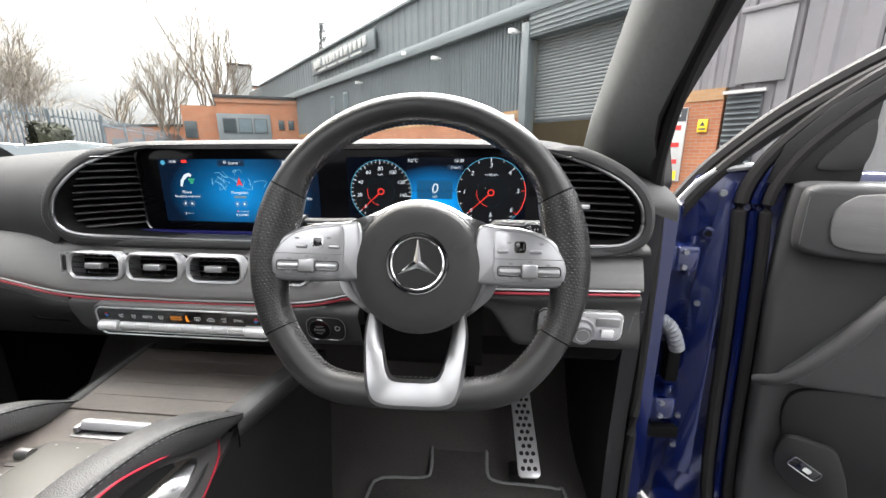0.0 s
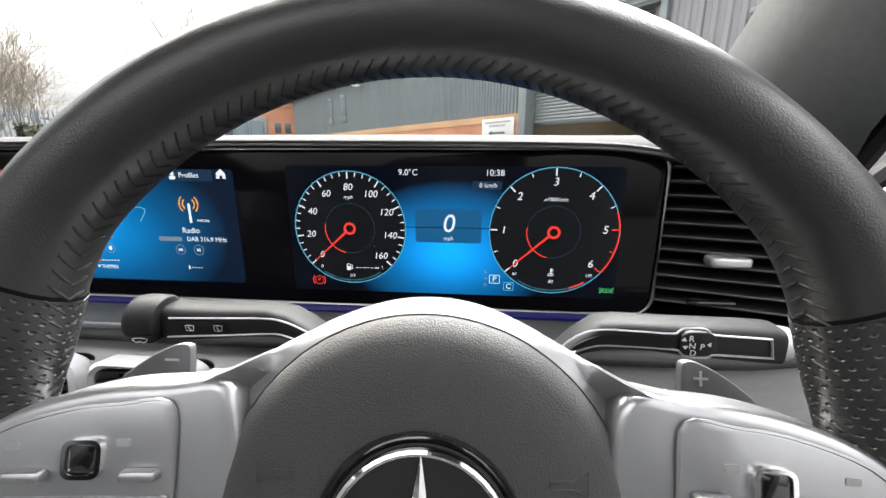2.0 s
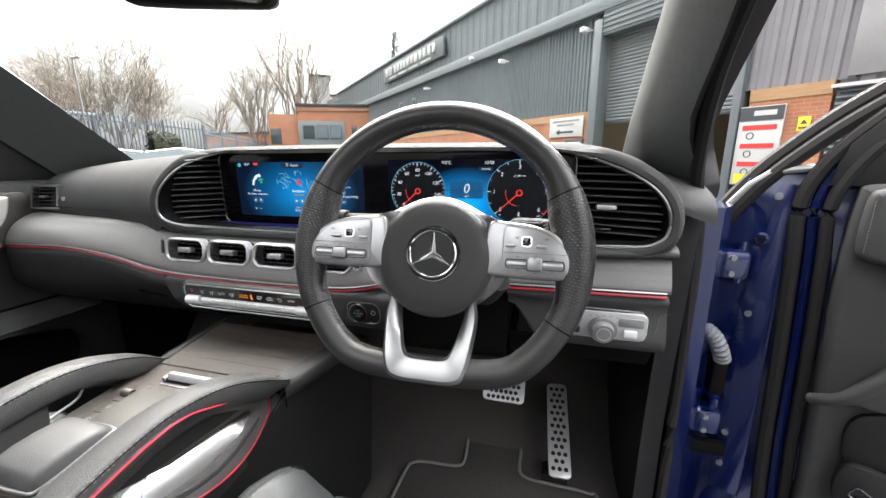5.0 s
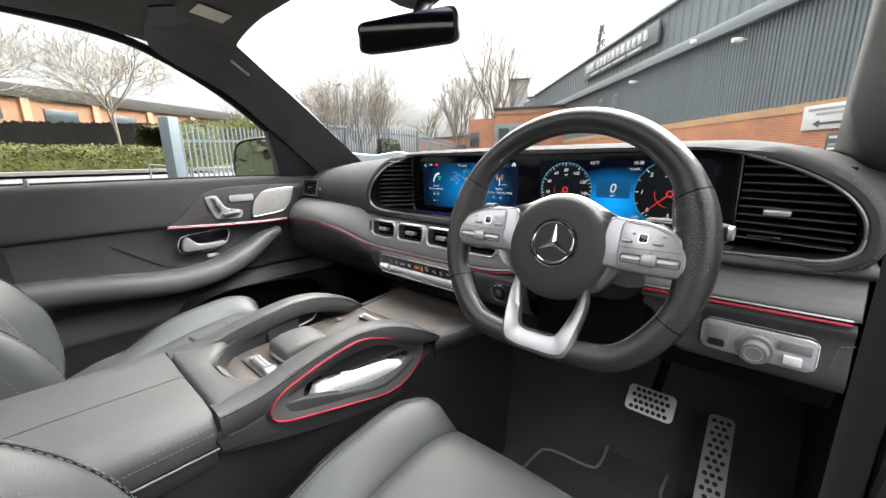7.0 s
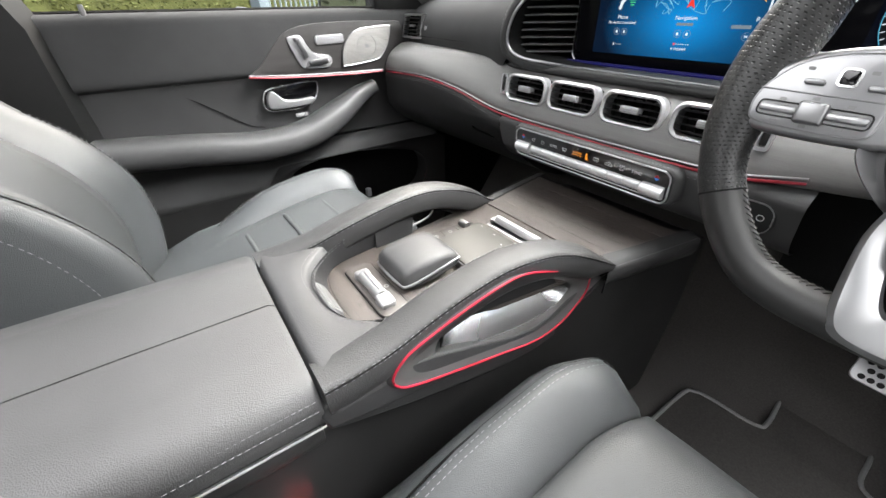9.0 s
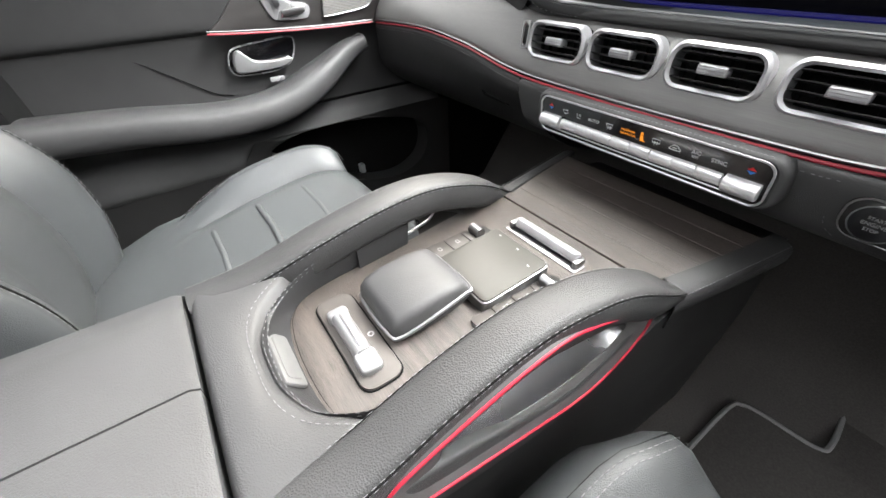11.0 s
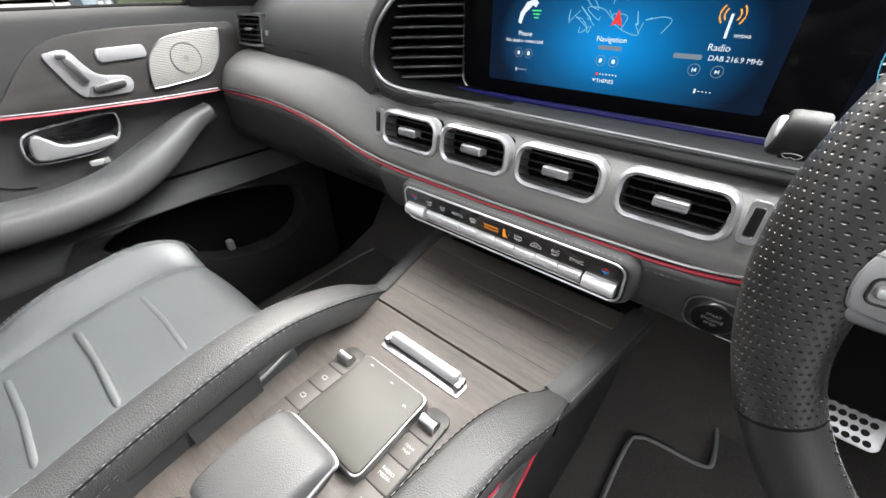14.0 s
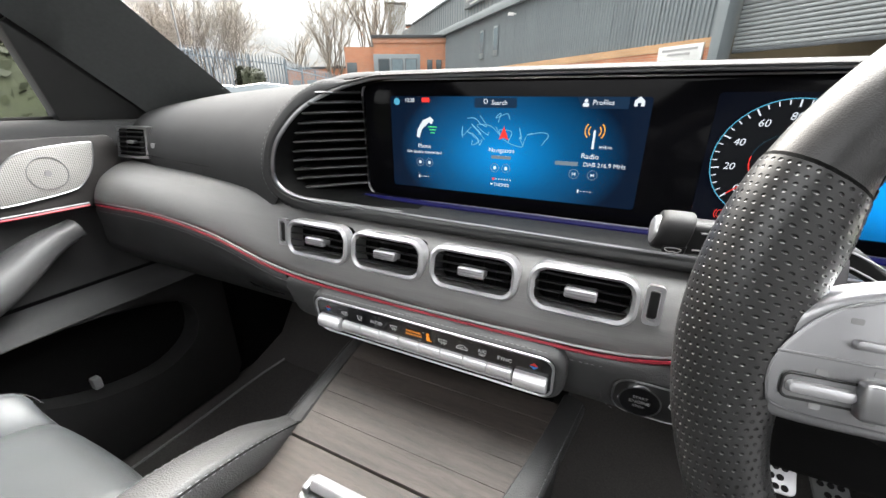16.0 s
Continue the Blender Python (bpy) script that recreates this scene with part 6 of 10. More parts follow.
# middle vents
def middle_vent(x, wide, turn):
    F = Matrix.Translation((x, 0.5555, 1.1145)) @ Matrix.Rotation(radians(90 - 8), 4, "X") @ Matrix.Rotation(radians(turn), 4, "Y")
    out, inn = rrect(wide, 0.0485, 0.017, 6), rrect(wide - 0.0125, 0.0370, 0.0125, 6)
    bm = bm_new()
    k = len(out)
    rings = [(out, -0.012), (out, 0.001), ([(a * 0.5 + c * 0.5, b * 0.5 + d * 0.5) for (a, b), (c, d) in zip(out, inn)], 0.004), (inn, 0.0015), (inn, -0.02)]
    loft(bm, [[F @ Vector((q[0], q[1], z)) for q in o] for o, z in rings], caps=False)
    v = part("air_vent", bm, FRAMESILVER, dash, "silver-framed rectangular air vent")
    part("vent_back", slabbed(rrect(wide - 0.008, 0.040, 0.010, 5), 0.002, F @ Matrix.Translation((0, 0, -0.020))), SHADEPLASTIC, v)
    for i in range(4):
        part("vent_slat", boxed((0, 0, 0), (wide - 0.0105, 0.0013, 0.012), 0.0005, 1, None), SLATBLACK, v)
        ob = v.children[-1]
        ob.matrix_basis = ROOT[dash] @ F @ Matrix.Translation((0, -0.0129 + 0.0086 * i, -0.006)) @ Matrix.Rotation(radians(-12), 4, "X") @ ROOT[dash].inverted()
    bm = bm_new()
    for i in range(6):
        box(bm, (-wide / 2 + 0.014 + (wide - 0.028) * i / 5, 0, -0.0165), (0.001, 0.034, 0.005))
    bmesh.ops.transform(bm, matrix=F, verts=bm.verts)
    part("vane_set", bm, SHADEPLASTIC, v, smooth=False, kind="stuff")
    t = part("vent_tab", slabbed(rrect(0.029, 0.0098, 0.002, 3), 0.014, F @ Matrix.Translation((0, 0.0005, 0.0060)), 0.0022, 3), FRAMESILVER, v, "ribbed silver slider")
    for q in (-0.0028, 0.0, 0.0028):
        part("rib", boxed((0, 0, 0), (0.026, 0.0007, 0.0008), 0, 1), SILVER, t)
        t.children[-1].matrix_basis = ROOT[dash] @ F @ Matrix.Translation((0, 0.0005 + q, 0.0062)) @ ROOT[dash].inverted()
    return v


for x, w, a in ((-0.5615, 0.098, 0), (-0.458, 0.098, 0), (-0.352, 0.098, 0), (-0.2435, 0.098, 0)):
    middle_vent(x, w, a)
for x, y in ((-0.622, 0.560), (-0.1835, 0.5565)):
    F = plane_frame((x, y, 1.117), (1, 0, 0), (0, -1, 0.14))
    wheel_ = part("vent_wheel", ringed(rrect(0.0145, 0.036, 0.004, 4), rrect(0.0088, 0.0285, 0.003, 4), 0.006, F @ Matrix.Translation((0, 0, 0.002))), FRAMESILVER, dash, "slim silver-framed thumb wheel")
    part("thumb_wheel", slabbed(rrect(0.0075, 0.024, 0.002, 3), 0.004, F @ Matrix.Translation((0, 0, 0.001)), 0.001), PLASTIC, wheel_)

# side vent at the passenger's end
F = plane_frame((-1.133, 0.668, 1.196), (1, -0.10, 0.0), (0.12, -1, 0.06))
out, inn = [(-0.054, -0.030), (-0.040, 0.031), (0.048, 0.031), (0.034, -0.032)], None
outl = spline([(-0.046, -0.031, 0), (-0.050, -0.022, 0), (-0.040, 0.022, 0), (-0.032, 0.030, 0), (0.038, 0.031, 0), (0.044, 0.024, 0), (0.036, -0.024, 0), (0.028, -0.031, 0)], 4, True)
inl = [Vector((p.x * 0.84, p.y * 0.84, 0)) for p in outl]
side = part("side_vent", ringed([(p.x, p.y) for p in outl], [(p.x, p.y) for p in inl], 0.02, F), SILVER, dash, "silver-framed side window vent")
part("vent_back", slabbed([(p.x, p.y) for p in inl], 0.003, F @ Matrix.Translation((0, 0, -0.014))), SHADEPLASTIC, side)
for i in range(5):
    z = -0.020 + 0.010 * i
    part("vent_slat", boxed((0, 0, 0), (0.070, 0.0025, 0.012), 0.0006, 1), PLASTIC, side)
    side.children[-1].matrix_basis = ROOT[dash] @ F @ Matrix.Translation((-0.004 + z * 0.2, z, -0.004)) @ ROOT[dash].inverted()
part("vent_tab", slabbed(rrect(0.018, 0.006, 0.002, 3), 0.01, F @ Matrix.Translation((-0.002, 0.001, 0.006)), 0.001), SILVER, side)
part("badge_plate", slabbed(rrect(0.030, 0.0095, 0.002, 3), 0.003, plane_frame((-1.053, 0.6655, 1.193), (1, -0.10, 0), (0.1, -1, 0.12)), 0.0008), GREYPRINT, dash, "small grey badge plate")

# climate panel
F = plane_frame((-0.400, 0.5265, 1.0320), (1, 0, 0), (0, -0.97, -0.10))
clim = thing("climate_panel", (-0.400, 0.54, 1.010), "gloss black climate panel with silver toggles", "control panel")
hb = bm_new()
rings = [(rrect(0.314, 0.060, 0.019, 6), -0.034), (rrect(0.312, 0.0585, 0.018, 6), -0.012), (rrect(0.308, 0.0565, 0.017, 6), -0.004), (rrect(0.303, 0.054, 0.016, 6), -0.001), (rrect(0.297, 0.0515, 0.0145, 6), -0.0003), (rrect(0.292, 0.050, 0.013, 6), -0.002)]
loft(hb, [[F @ Vector((q[0], q[1], z)) for q in o] for o, z in rings], caps=False)
part("bezel", hb, LEATHER, clim, "stitched leather bezel")
part("panel", slabbed(rrect(0.290, 0.048, 0.012, 6), 0.01, F), GLOSS, clim, "gloss black panel")
part("chrome_line", tubed([F @ Vector((q[0], q[1], 0.0)) for q in rrect(0.290, 0.048, 0.012, 6)], 0.0014, 5, True), FRAMESILVER, clim)
TOGGLE = mat("polished_toggle", (0.68, 0.68, 0.69), 0.36, metal=0.6, var=0.06, scale=50, rvar=0.04)


def rounded_key(x, w, high, deep, z0):
    """A key with a convex front, lying along the panel."""
    bm = bm_new()
    rings = []
    for u, k in ((-0.5, 0.80), (-0.485, 0.96), (-0.46, 1.0), (0.46, 1.0), (0.485, 0.96), (0.5, 0.80)):
        ring = []
        for j in range(11):
            a = math.pi * j / 10 - math.pi / 2
            ring.append(F @ Vector((x + u * w, -0.0075 + high / 2 * k * math.sin(a), z0 + deep * k * math.cos(a))))
        ring.append(F @ Vector((x + u * w, -0.0075 + high / 2 * k, z0 - 0.004)))
        ring.append(F @ Vector((x + u * w, -0.0075 - high / 2 * k, z0 - 0.004)))
        rings.append(ring)
    loft(bm, rings)
    return bm


for i in range(8):
    part("toggle", rounded_key(-0.0925 + 0.0264 * i, 0.0262, 0.0145, 0.0052, 0.0004), TOGGLE, clim, "polished silver toggle key")
for x in (-0.1240, 0.1240):
    part("rocker", rounded_key(x, 0.0330, 0.0185, 0.0095, 0.0006), TOGGLE, clim, "bulging silver temperature rocker")
part("lower_bar", tubed([F @ Vector((x, -0.0180, 0.0006)) for x in (-0.13, 0, 0.13)], 0.0009, 6), FRAMESILVER, clim)
for t, x in (("AUTO", -0.0565), ("SYNC", 0.097)):
    lettering(t, 0.0060, F @ Matrix.Translation((x, 0.0098, 0.0004)), WHITEPRINT, clim, "panel_word")
lettering("A/C", 0.0060, F @ Matrix.Translation((0.0735, 0.0118, 0.0004)), WHITEPRINT, clim, "panel_word")
lettering("REST", 0.0034, F @ Matrix.Translation((0.0735, 0.0070, 0.0004)), WHITEPRINT, clim, "panel_word")
lettering("PASSENGER", 0.0036, F @ Matrix.Translation((-0.0070, 0.0118, 0.0004)), ORANGEPRINT, clim, "panel_word")
lettering("AIR BAG ON", 0.0036, F @ Matrix.Translation((-0.0070, 0.0076, 0.0004)), ORANGEPRINT, clim, "panel_word")
bm = bm_new()
slab(bm, circle(0.0018, 12, 0.0110, 0.0136), 0.0004, F @ Matrix.Translation((0, 0, 0.0008)))
slab(bm, [(0.0092, 0.0112), (0.0128, 0.0112), (0.0136, 0.0066), (0.0160, 0.0050), (0.0096, 0.0050)], 0.0004, F @ Matrix.Translation((0, 0, 0.0008)))
part("warning_icon", bm, ORANGEPRINT, clim)
ICONS = {
    -0.1020: [[(-0.004, 0.003), (-0.0015, -0.001), (0.0015, -0.002), (0.0045, 0.0)], [(-0.0015, 0.003), (0.004, 0.003)], [(0.0025, 0.0042), (0.0045, 0.003), (0.0025, 0.0018)]],
    -0.0795: [[(-0.003, 0.0035), (-0.0022, -0.002), (0.0025, -0.0026)], [(0.0008, 0.0035), (0.0008, 0.0)], [(0.0028, 0.0035), (0.0028, 0.0)]],
    -0.0325: [[(-0.0045, 0.003), (0.0045, 0.003), (0.0034, -0.001), (-0.0034, -0.001), (-0.0045, 0.003)], [(-0.0018, -0.0035), (-0.0018, 0.001)], [(0.0014, -0.0035), (0.0014, 0.001)]],
    0.0290: [[(-0.0045, 0.003), (0.0045, 0.003), (0.0045, -0.001), (-0.0045, -0.001), (-0.0045, 0.003)], [(-0.0016, -0.0035), (-0.0016, 0.001)], [(0.0016, -0.0035), (0.0016, 0.001)]],
    0.0510: [[(-0.0062, -0.0016), (-0.0048, 0.0006), (-0.002, 0.0030), (0.0024, 0.0030), (0.0046, 0.0006), (0.0064, -0.0004), (0.0064, -0.0022), (-0.0062, -0.0022)], [(-0.0026, 0.0), (0.002, 0.0)]],
}
for x, strokes in ICONS.items():
    bm = bm_new()
    for st in strokes:
        tube(bm, [F @ Vector((x + a, 0.0096 + b, 0.0006)) for a, b in st], 0.00042, 4)
    part("panel_icon", bm, WHITEPRINT, clim, smooth=False)
for x in (-0.1265, 0.1265):
    part("warm_mark", slabbed([(-0.004, 0), (0.004, 0), (0, 0.0035)], 0.0004, F @ Matrix.Translation((x, 0.0122, 0.0006))), REDPLASTIC, clim)
    part("cool_mark", slabbed([(-0.004, 0), (0.004, 0), (0, -0.0035)], 0.0004, F @ Matrix.Translation((x, 0.0112, 0.0006))), mat("blue_print" + str(x), (0.03, 0.2, 0.6), 0.5), clim)
bm = bm_new()
stitches(bm, [F @ Vector((q[0], q[1], -0.004)) for q in rrect(0.3085, 0.0568, 0.017, 8)], 0.0034, 0.002, 0.00045)
part("stitching", bm, THREAD, clim, "grey stitching", smooth=False, kind="stuff")

# start button pod
F = plane_frame((-0.1705, 0.5425, 1.0265), (1, 0.02, 0), (0, -0.98, -0.12))
start = thing("start_button", (-0.1705, 0.56, 1.006), "round black start button in a chrome-edged pod", "button")
part("pod", slabbed(rrect(0.066, 0.044, 0.016, 6), 0.04, F, 0.003), PLASTIC, start)
part("chrome_line", tubed([F @ Vector((q[0], q[1], -0.001)) for q in rrect(0.062, 0.040, 0.015, 6)], 0.0013, 5, True), SILVER, start)
bm = bm_new()
cyl(bm, 0.0165, 0.004, F @ Matrix.Translation((-0.0085, 0.0005, 0.0)), 28)
part("button", bm, GLOSS, start, "black push button")
part("button_ring", ringed(circle(0.0178, 28, -0.0085, 0.0005), circle(0.0164, 28, -0.0085, 0.0005), 0.004, F @ Matrix.Translation((0, 0, 0.004))), CHROME, start)
for k, t in enumerate(("START", "ENGINE", "STOP")):
    lettering(t, 0.0050 if k == 1 else 0.0042, F @ Matrix.Translation((-0.0085, 0.0056 - 0.0054 * k, 0.0042)), GREYPRINT, start, "button_word")
part("eco_icon", ringed(circle(0.0042, 14, 0.019, 0.002), circle(0.0034, 14, 0.019, 0.002), 0.0004, F @ Matrix.Translation((0, 0, 0.0006))), WHITEPRINT, start)
bm = bm_new()
stitches(bm, [F @ Vector((q[0], q[1] - 0.002, -0.008)) for q in rrect(0.082, 0.058, 0.018, 6)[6:20]], 0.0034, 0.002, 0.00045)
part("stitching", bm, THREAD, start, smooth=False, kind="stuff")

# light switch panel
F = plane_frame((0.2265, 0.5815, 1.0315), (1, 0.03, 0.0), (0.0, -0.99, -0.08))
lights = thing("light_switches", (0.2265, 0.60, 1.008), "satin silver light switch panel with a round knob", "switch panel")
part("plate", slabbed(rrect(0.126, 0.047, 0.010, 6), 0.014, F, 0.003), FRAMESILVER, lights)
part("plate_line", tubed([F @ Vector((q[0], q[1], -0.004)) for q in rrect(0.128, 0.049, 0.011, 6)], 0.0012, 5, True), CHROME, lights)
bm = bm_new()
cyl(bm, 0.0225, 0.006, F @ Matrix.Translation((0.0, -0.006, 0.0)), 32, 0.021)
part("knob_base", bm, KEYSILVER, lights)
bm = bm_new()
cyl(bm, 0.0165, 0.012, F @ Matrix.Translation((0.0, -0.006, 0.006)), 32, 0.0150)
part("knob", bm, KEYSILVER, lights, "round silver knob")
part("knob_ring", ringed(circle(0.0105, 24, 0, -0.006), circle(0.0098, 24, 0, -0.006), 0.001, F @ Matrix.Translation((0, 0, 0.0188))), STEEL, lights)
part("brake_switch", slabbed(rrect(0.026, 0.034, 0.004, 4), 0.004, F @ Matrix.Translation((-0.0445, 0.001, 0.003)), 0.001), KEYSILVER, lights)
part("switch_recess", slabbed(rrect(0.020, 0.011, 0.003, 3), 0.002, F @ Matrix.Translation((-0.0445, -0.009, 0.0040))), GLOSS, lights)
part("level_switch", slabbed(rrect(0.036, 0.015, 0.003, 4), 0.004, F @ Matrix.Translation((0.0405, 0.0085, 0.0025)), 0.001), KEYSILVER, lights)
part("level_switch", slabbed(rrect(0.019, 0.012, 0.002, 4), 0.008, F @ Matrix.Translation((0.0405, -0.0095, 0.006)), 0.001), WHITEPRINT, lights)
bm = bm_new()
for k in range(5):
    slab(bm, rrect(0.005, 0.0012, 0.0004, 1), 0.0004, F @ Matrix.Translation((-0.020 + 0.010 * k, 0.0175 - 0.0008 * abs(k - 2), 0.0006)))
slab(bm, rrect(0.007, 0.005, 0.001, 1), 0.0004, F @ Matrix.Translation((-0.0445, 0.010, 0.0034)))
slab(bm, rrect(0.007, 0.004, 0.001, 1), 0.0004, F @ Matrix.Translation((0.0405, 0.0085, 0.0029)))
part("switch_marks", bm, GREYPRINT, lights, smooth=False, kind="stuff")
bm = bm_new()
stitches(bm, [F @ Vector((x, y, -0.010)) for x, y in [(-0.075, 0.0)] + rrect(0.150, 0.070, 0.018, 6, 0.004, 0.0)[12:26] + [(0.082, 0.02), (0.098, 0.026)]], 0.0034, 0.002, 0.00045)
part("stitching", bm, THREAD, lights, smooth=False, kind="stuff")

# ---------- steering wheel ----------
TILT = radians(17.24)
WHEEL = Matrix.Translation((0.0004, 0.4045, 1.1790)) @ Matrix.Rotation(radians(3.86), 4, "Z") @ Matrix(((1, 0, 0, 0), (0, math.sin(TILT), -math.cos(TILT), 0), (0, math.cos(TILT), math.sin(TILT), 0), (0, 0, 0, 1))) @ Matrix.Rotation(radians(-1.1), 4, "Z") @ Matrix.Scale(1.03, 4)
wheel = thing("steering_wheel", WHEEL.translation, "black leather flat-bottomed steering wheel with silver spokes", "steering wheel", turn=WHEEL.to_3x3().to_4x4())


def perforated(name):
    """Leather with rows of small pressed dimples, laid along the rim."""
    m = mat(name, (0.016, 0.016, 0.016), 0.36, var=0.2, scale=14)
    N, L = m.node_tree.nodes, m.node_tree.links
    uv = N.new("ShaderNodeUVMap")
    sp = N.new("ShaderNodeSeparateXYZ")
    L.new(uv.outputs[0], sp.inputs[0])

    def math_(op, a, b=None, c=None):
        n = N.new("ShaderNodeMath")
        n.operation = op
        for i, v in enumerate((a, b, c)):
            if v is None:
                continue
            if isinstance(v, (int, float)):
                n.inputs[i].default_value = v
            else:
                L.new(v, n.inputs[i])
        return n.outputs[0]

    u = sp.outputs[0]
    v = sp.outputs[1]
    row = math_("FLOOR", u)
    odd = math_("MULTIPLY", math_("MODULO", row, 2.0), 0.5)
    fu = math_("SUBTRACT", math_("FRACT", u), 0.5)
    fv = math_("SUBTRACT", math_("FRACT", math_("ADD", v, odd)), 0.5)
    d = math_("SQRT", math_("ADD", math_("MULTIPLY", fu, fu), math_("MULTIPLY", math_("MULTIPLY", fv, fv), 0.7)))
    dot = N.new("ShaderNodeMapRange")
    dot.inputs["From Min"].default_value, dot.inputs["From Max"].default_value = 0.08, 0.22
    L.new(d, dot.inputs["Value"])
    bp = N.new("ShaderNodeBump")
    bp.inputs["Strength"].default_value, bp.inputs["Distance"].default_value = 0.9, 0.0016
    L.new(dot.outputs[0], bp.inputs["Height"])
    b = N["Principled BSDF"]
    L.new(bp.outputs[0], b.inputs["Normal"])
    # shade inside each dimple is put into the base colour, beside the bump
    pit_shade = N.new("ShaderNodeVectorMath")
    pit_shade.operation = "SCALE"
    L.new(b.inputs["Base Color"].links[0].from_socket, pit_shade.inputs[0])
    L.new(math_("MULTIPLY_ADD", dot.outputs[0], 0.3, 0.7), pit_shade.inputs["Scale"])
    L.new(pit_shade.outputs[0], b.inputs["Base Color"])
    return m


PERF = perforated("perforated_leather")


def rim_at(a):
    """The rim's middle line at an angle, flattened at the bottom."""
    x, y = 0.1667 * math.cos(a), 0.1667 * math.sin(a)
    if y < -0.118:
        y = -0.118 - 0.026 * math.tanh((-0.118 - y) / 0.026)
    return Vector((x, y + 0.005, -0.0127))


def rest_at(a):
    """How far the grip swells inwards: thumb rests above the spokes."""
    a = a if a < 90 else 180 - a
    return 0.75 * smooth((a + 24) / 30) * smooth((38 - a) / 22)


def rim_piece(name, a0, a1, material, thick=1.0, n=40):
    bm = bm_new()
    uvl = bm.loops.layers.uv.new("UVMap")
    sides = 20
    rings, length = [], 0.0
    us = []
    prev = None
    for i in range(n + 1):
        a = radians(a0 + (a1 - a0) * i / n)
        p, q, r_ = rim_at(a), rim_at(a - 0.01), rim_at(a + 0.01)
        t = (r_ - q).normalized()
        o = Vector((t.y, -t.x, 0))
        if prev is not None:
            length += (p - prev).length
        prev = p
        us.append(length / 0.0035)
        ring = []
        for j in range(sides):
            b = 2 * math.pi * j / sides
            wo, wz = 0.0166 * thick * math.cos(b), 0.0180 * thick * math.sin(b)
            if wo < 0:
                wo *= 1 + rest_at(math.degrees(a))
            ring.append(p + o * wo + Vector((0, 0, wz)))
        rings.append(ring)
    rows = [[bm.verts.new(p) for p in r] for r in rings]
    for i in range(n):
        for j in range(sides):
            f = bm.faces.new((rows[i][j], rows[i][(j + 1) % sides], rows[i + 1][(j + 1) % sides], rows[i + 1][j]))
            for l, (ii, jj) in zip(f.loops, ((i, j), (i, j + 1), (i + 1, j + 1), (i + 1, j))):
                l[uvl].uv = (us[ii], jj * 33 / sides)
    bm.faces.new(rows[0])
    bm.faces.new(rows[-1][::-1])
    return part(name, bm, material, wheel, local=True)


rim_piece("rim_top", 26.5, 153.5, RIMLEATHER).select_set(False)
rim_piece("rim_grip", -28, 26, PERF, 1.03, 24)
rim_piece("rim_grip", 154, 208, PERF, 1.03, 24)
rim_piece("rim_bottom", 208.5, 331.5, RIMLEATHER)
for a in (26.2, 153.8, 208.2, 331.8):
    rim_piece("rim_seam", a - 0.35, a + 0.35, SHADEPLASTIC, 1.02, 2)
bm = bm_new()
for i in range(0, 360, 2):
    # herringbone: two slanting stitches meet on the inner side of the rim
    def skin(a, b):
        p = rim_at(a)
        q = (rim_at(a + 0.01) - rim_at(a - 0.01)).normalized()
        swell = 1 + rest_at(math.degrees(a) % 360 if math.degrees(a) % 360 < 270 else math.degrees(a) % 360 - 360)
        return p + Vector((q.y, -q.x, 0)) * 0.0168 * math.cos(b) * swell + Vector((0, 0, 0.0182 * math.sin(b)))
    a = radians(i)
    tube(bm, [skin(a, 2.72), skin(a + 0.014, 2.90), skin(a + 0.026, 3.06)], [0.0004, 0.0007, 0.0004], 5)
    tube(bm, [skin(a + 0.010, 3.40), skin(a + 0.020, 3.24), skin(a + 0.030, 3.08)], [0.0004, 0.0007, 0.0004], 5)
part("rim_stitching", bm, mat("black_thread", (0.010, 0.010, 0.010), 0.6, var=0.2, scale=900), wheel, "black cross stitching inside the rim", smooth=False, local=True, kind="stuff")

PADDLE = mat("paddle_grey", (0.10, 0.10, 0.105), 0.45, metal=0.5, var=0.06, scale=60)
PADSILVER = mat("pad_silver", (0.33, 0.33, 0.338), 0.36, metal=0.9, var=0.06, scale=60, bump=0.05, bscale=3000)
# hub: domed cap with a plain three-armed chrome emblem
bm = bm_new()
cap = [(0.030, 0.0005), (0.050, -0.001), (0.0635, -0.004), (0.0702, -0.0095), (0.0722, -0.018), (0.071, -0.045), (0.06, -0.07)]
rings = [[Vector((r * math.cos(2 * math.pi * j / 48), r * math.sin(2 * math.pi * j / 48) - 0.004, z)) for j in range(48)] for r, z in cap]
loft(bm, rings)
vinyl = mat("airbag_vinyl", (0.027, 0.0268, 0.0266), 0.62, spec=0.3, bump=0.4, bscale=1600, kind="grain", var=0.12)
vinyl.node_tree.nodes["Principled BSDF"].inputs["Sheen Weight"].default_value = 0.12
vinyl.node_tree.nodes["Principled BSDF"].inputs["Sheen Roughness"].default_value = 0.5
hub = part("airbag_cap", bm, vinyl, wheel, "round grained airbag cover", local=True)
bm = bm_new()
loft(bm, [[Vector((r * math.cos(2 * math.pi * j / 48), r * math.sin(2 * math.pi * j / 48), z)) for j in range(48)] for r, z in ((0.0330, 0.0006), (0.0325, 0.0020), (0.0302, 0.0012), (0.0285, -0.0004))], caps=False)
part("emblem_well", bm, GLOSS, hub, "gloss black sloped rim", local=True)
part("emblem_ring", tubed([(0.0274 * math.cos(2 * math.pi * j / 48), 0.0274 * math.sin(2 * math.pi * j / 48), 0.0022) for j in range(48)], 0.0014, 8, True), CHROME, hub, "chrome ring", local=True)
bm = bm_new()
cyl(bm, 0.0286, 0.0012, Matrix.Translation((0, 0, -0.0002)), 40)
part("emblem_disc", bm, PLASTIC, hub, "black disc", local=True)
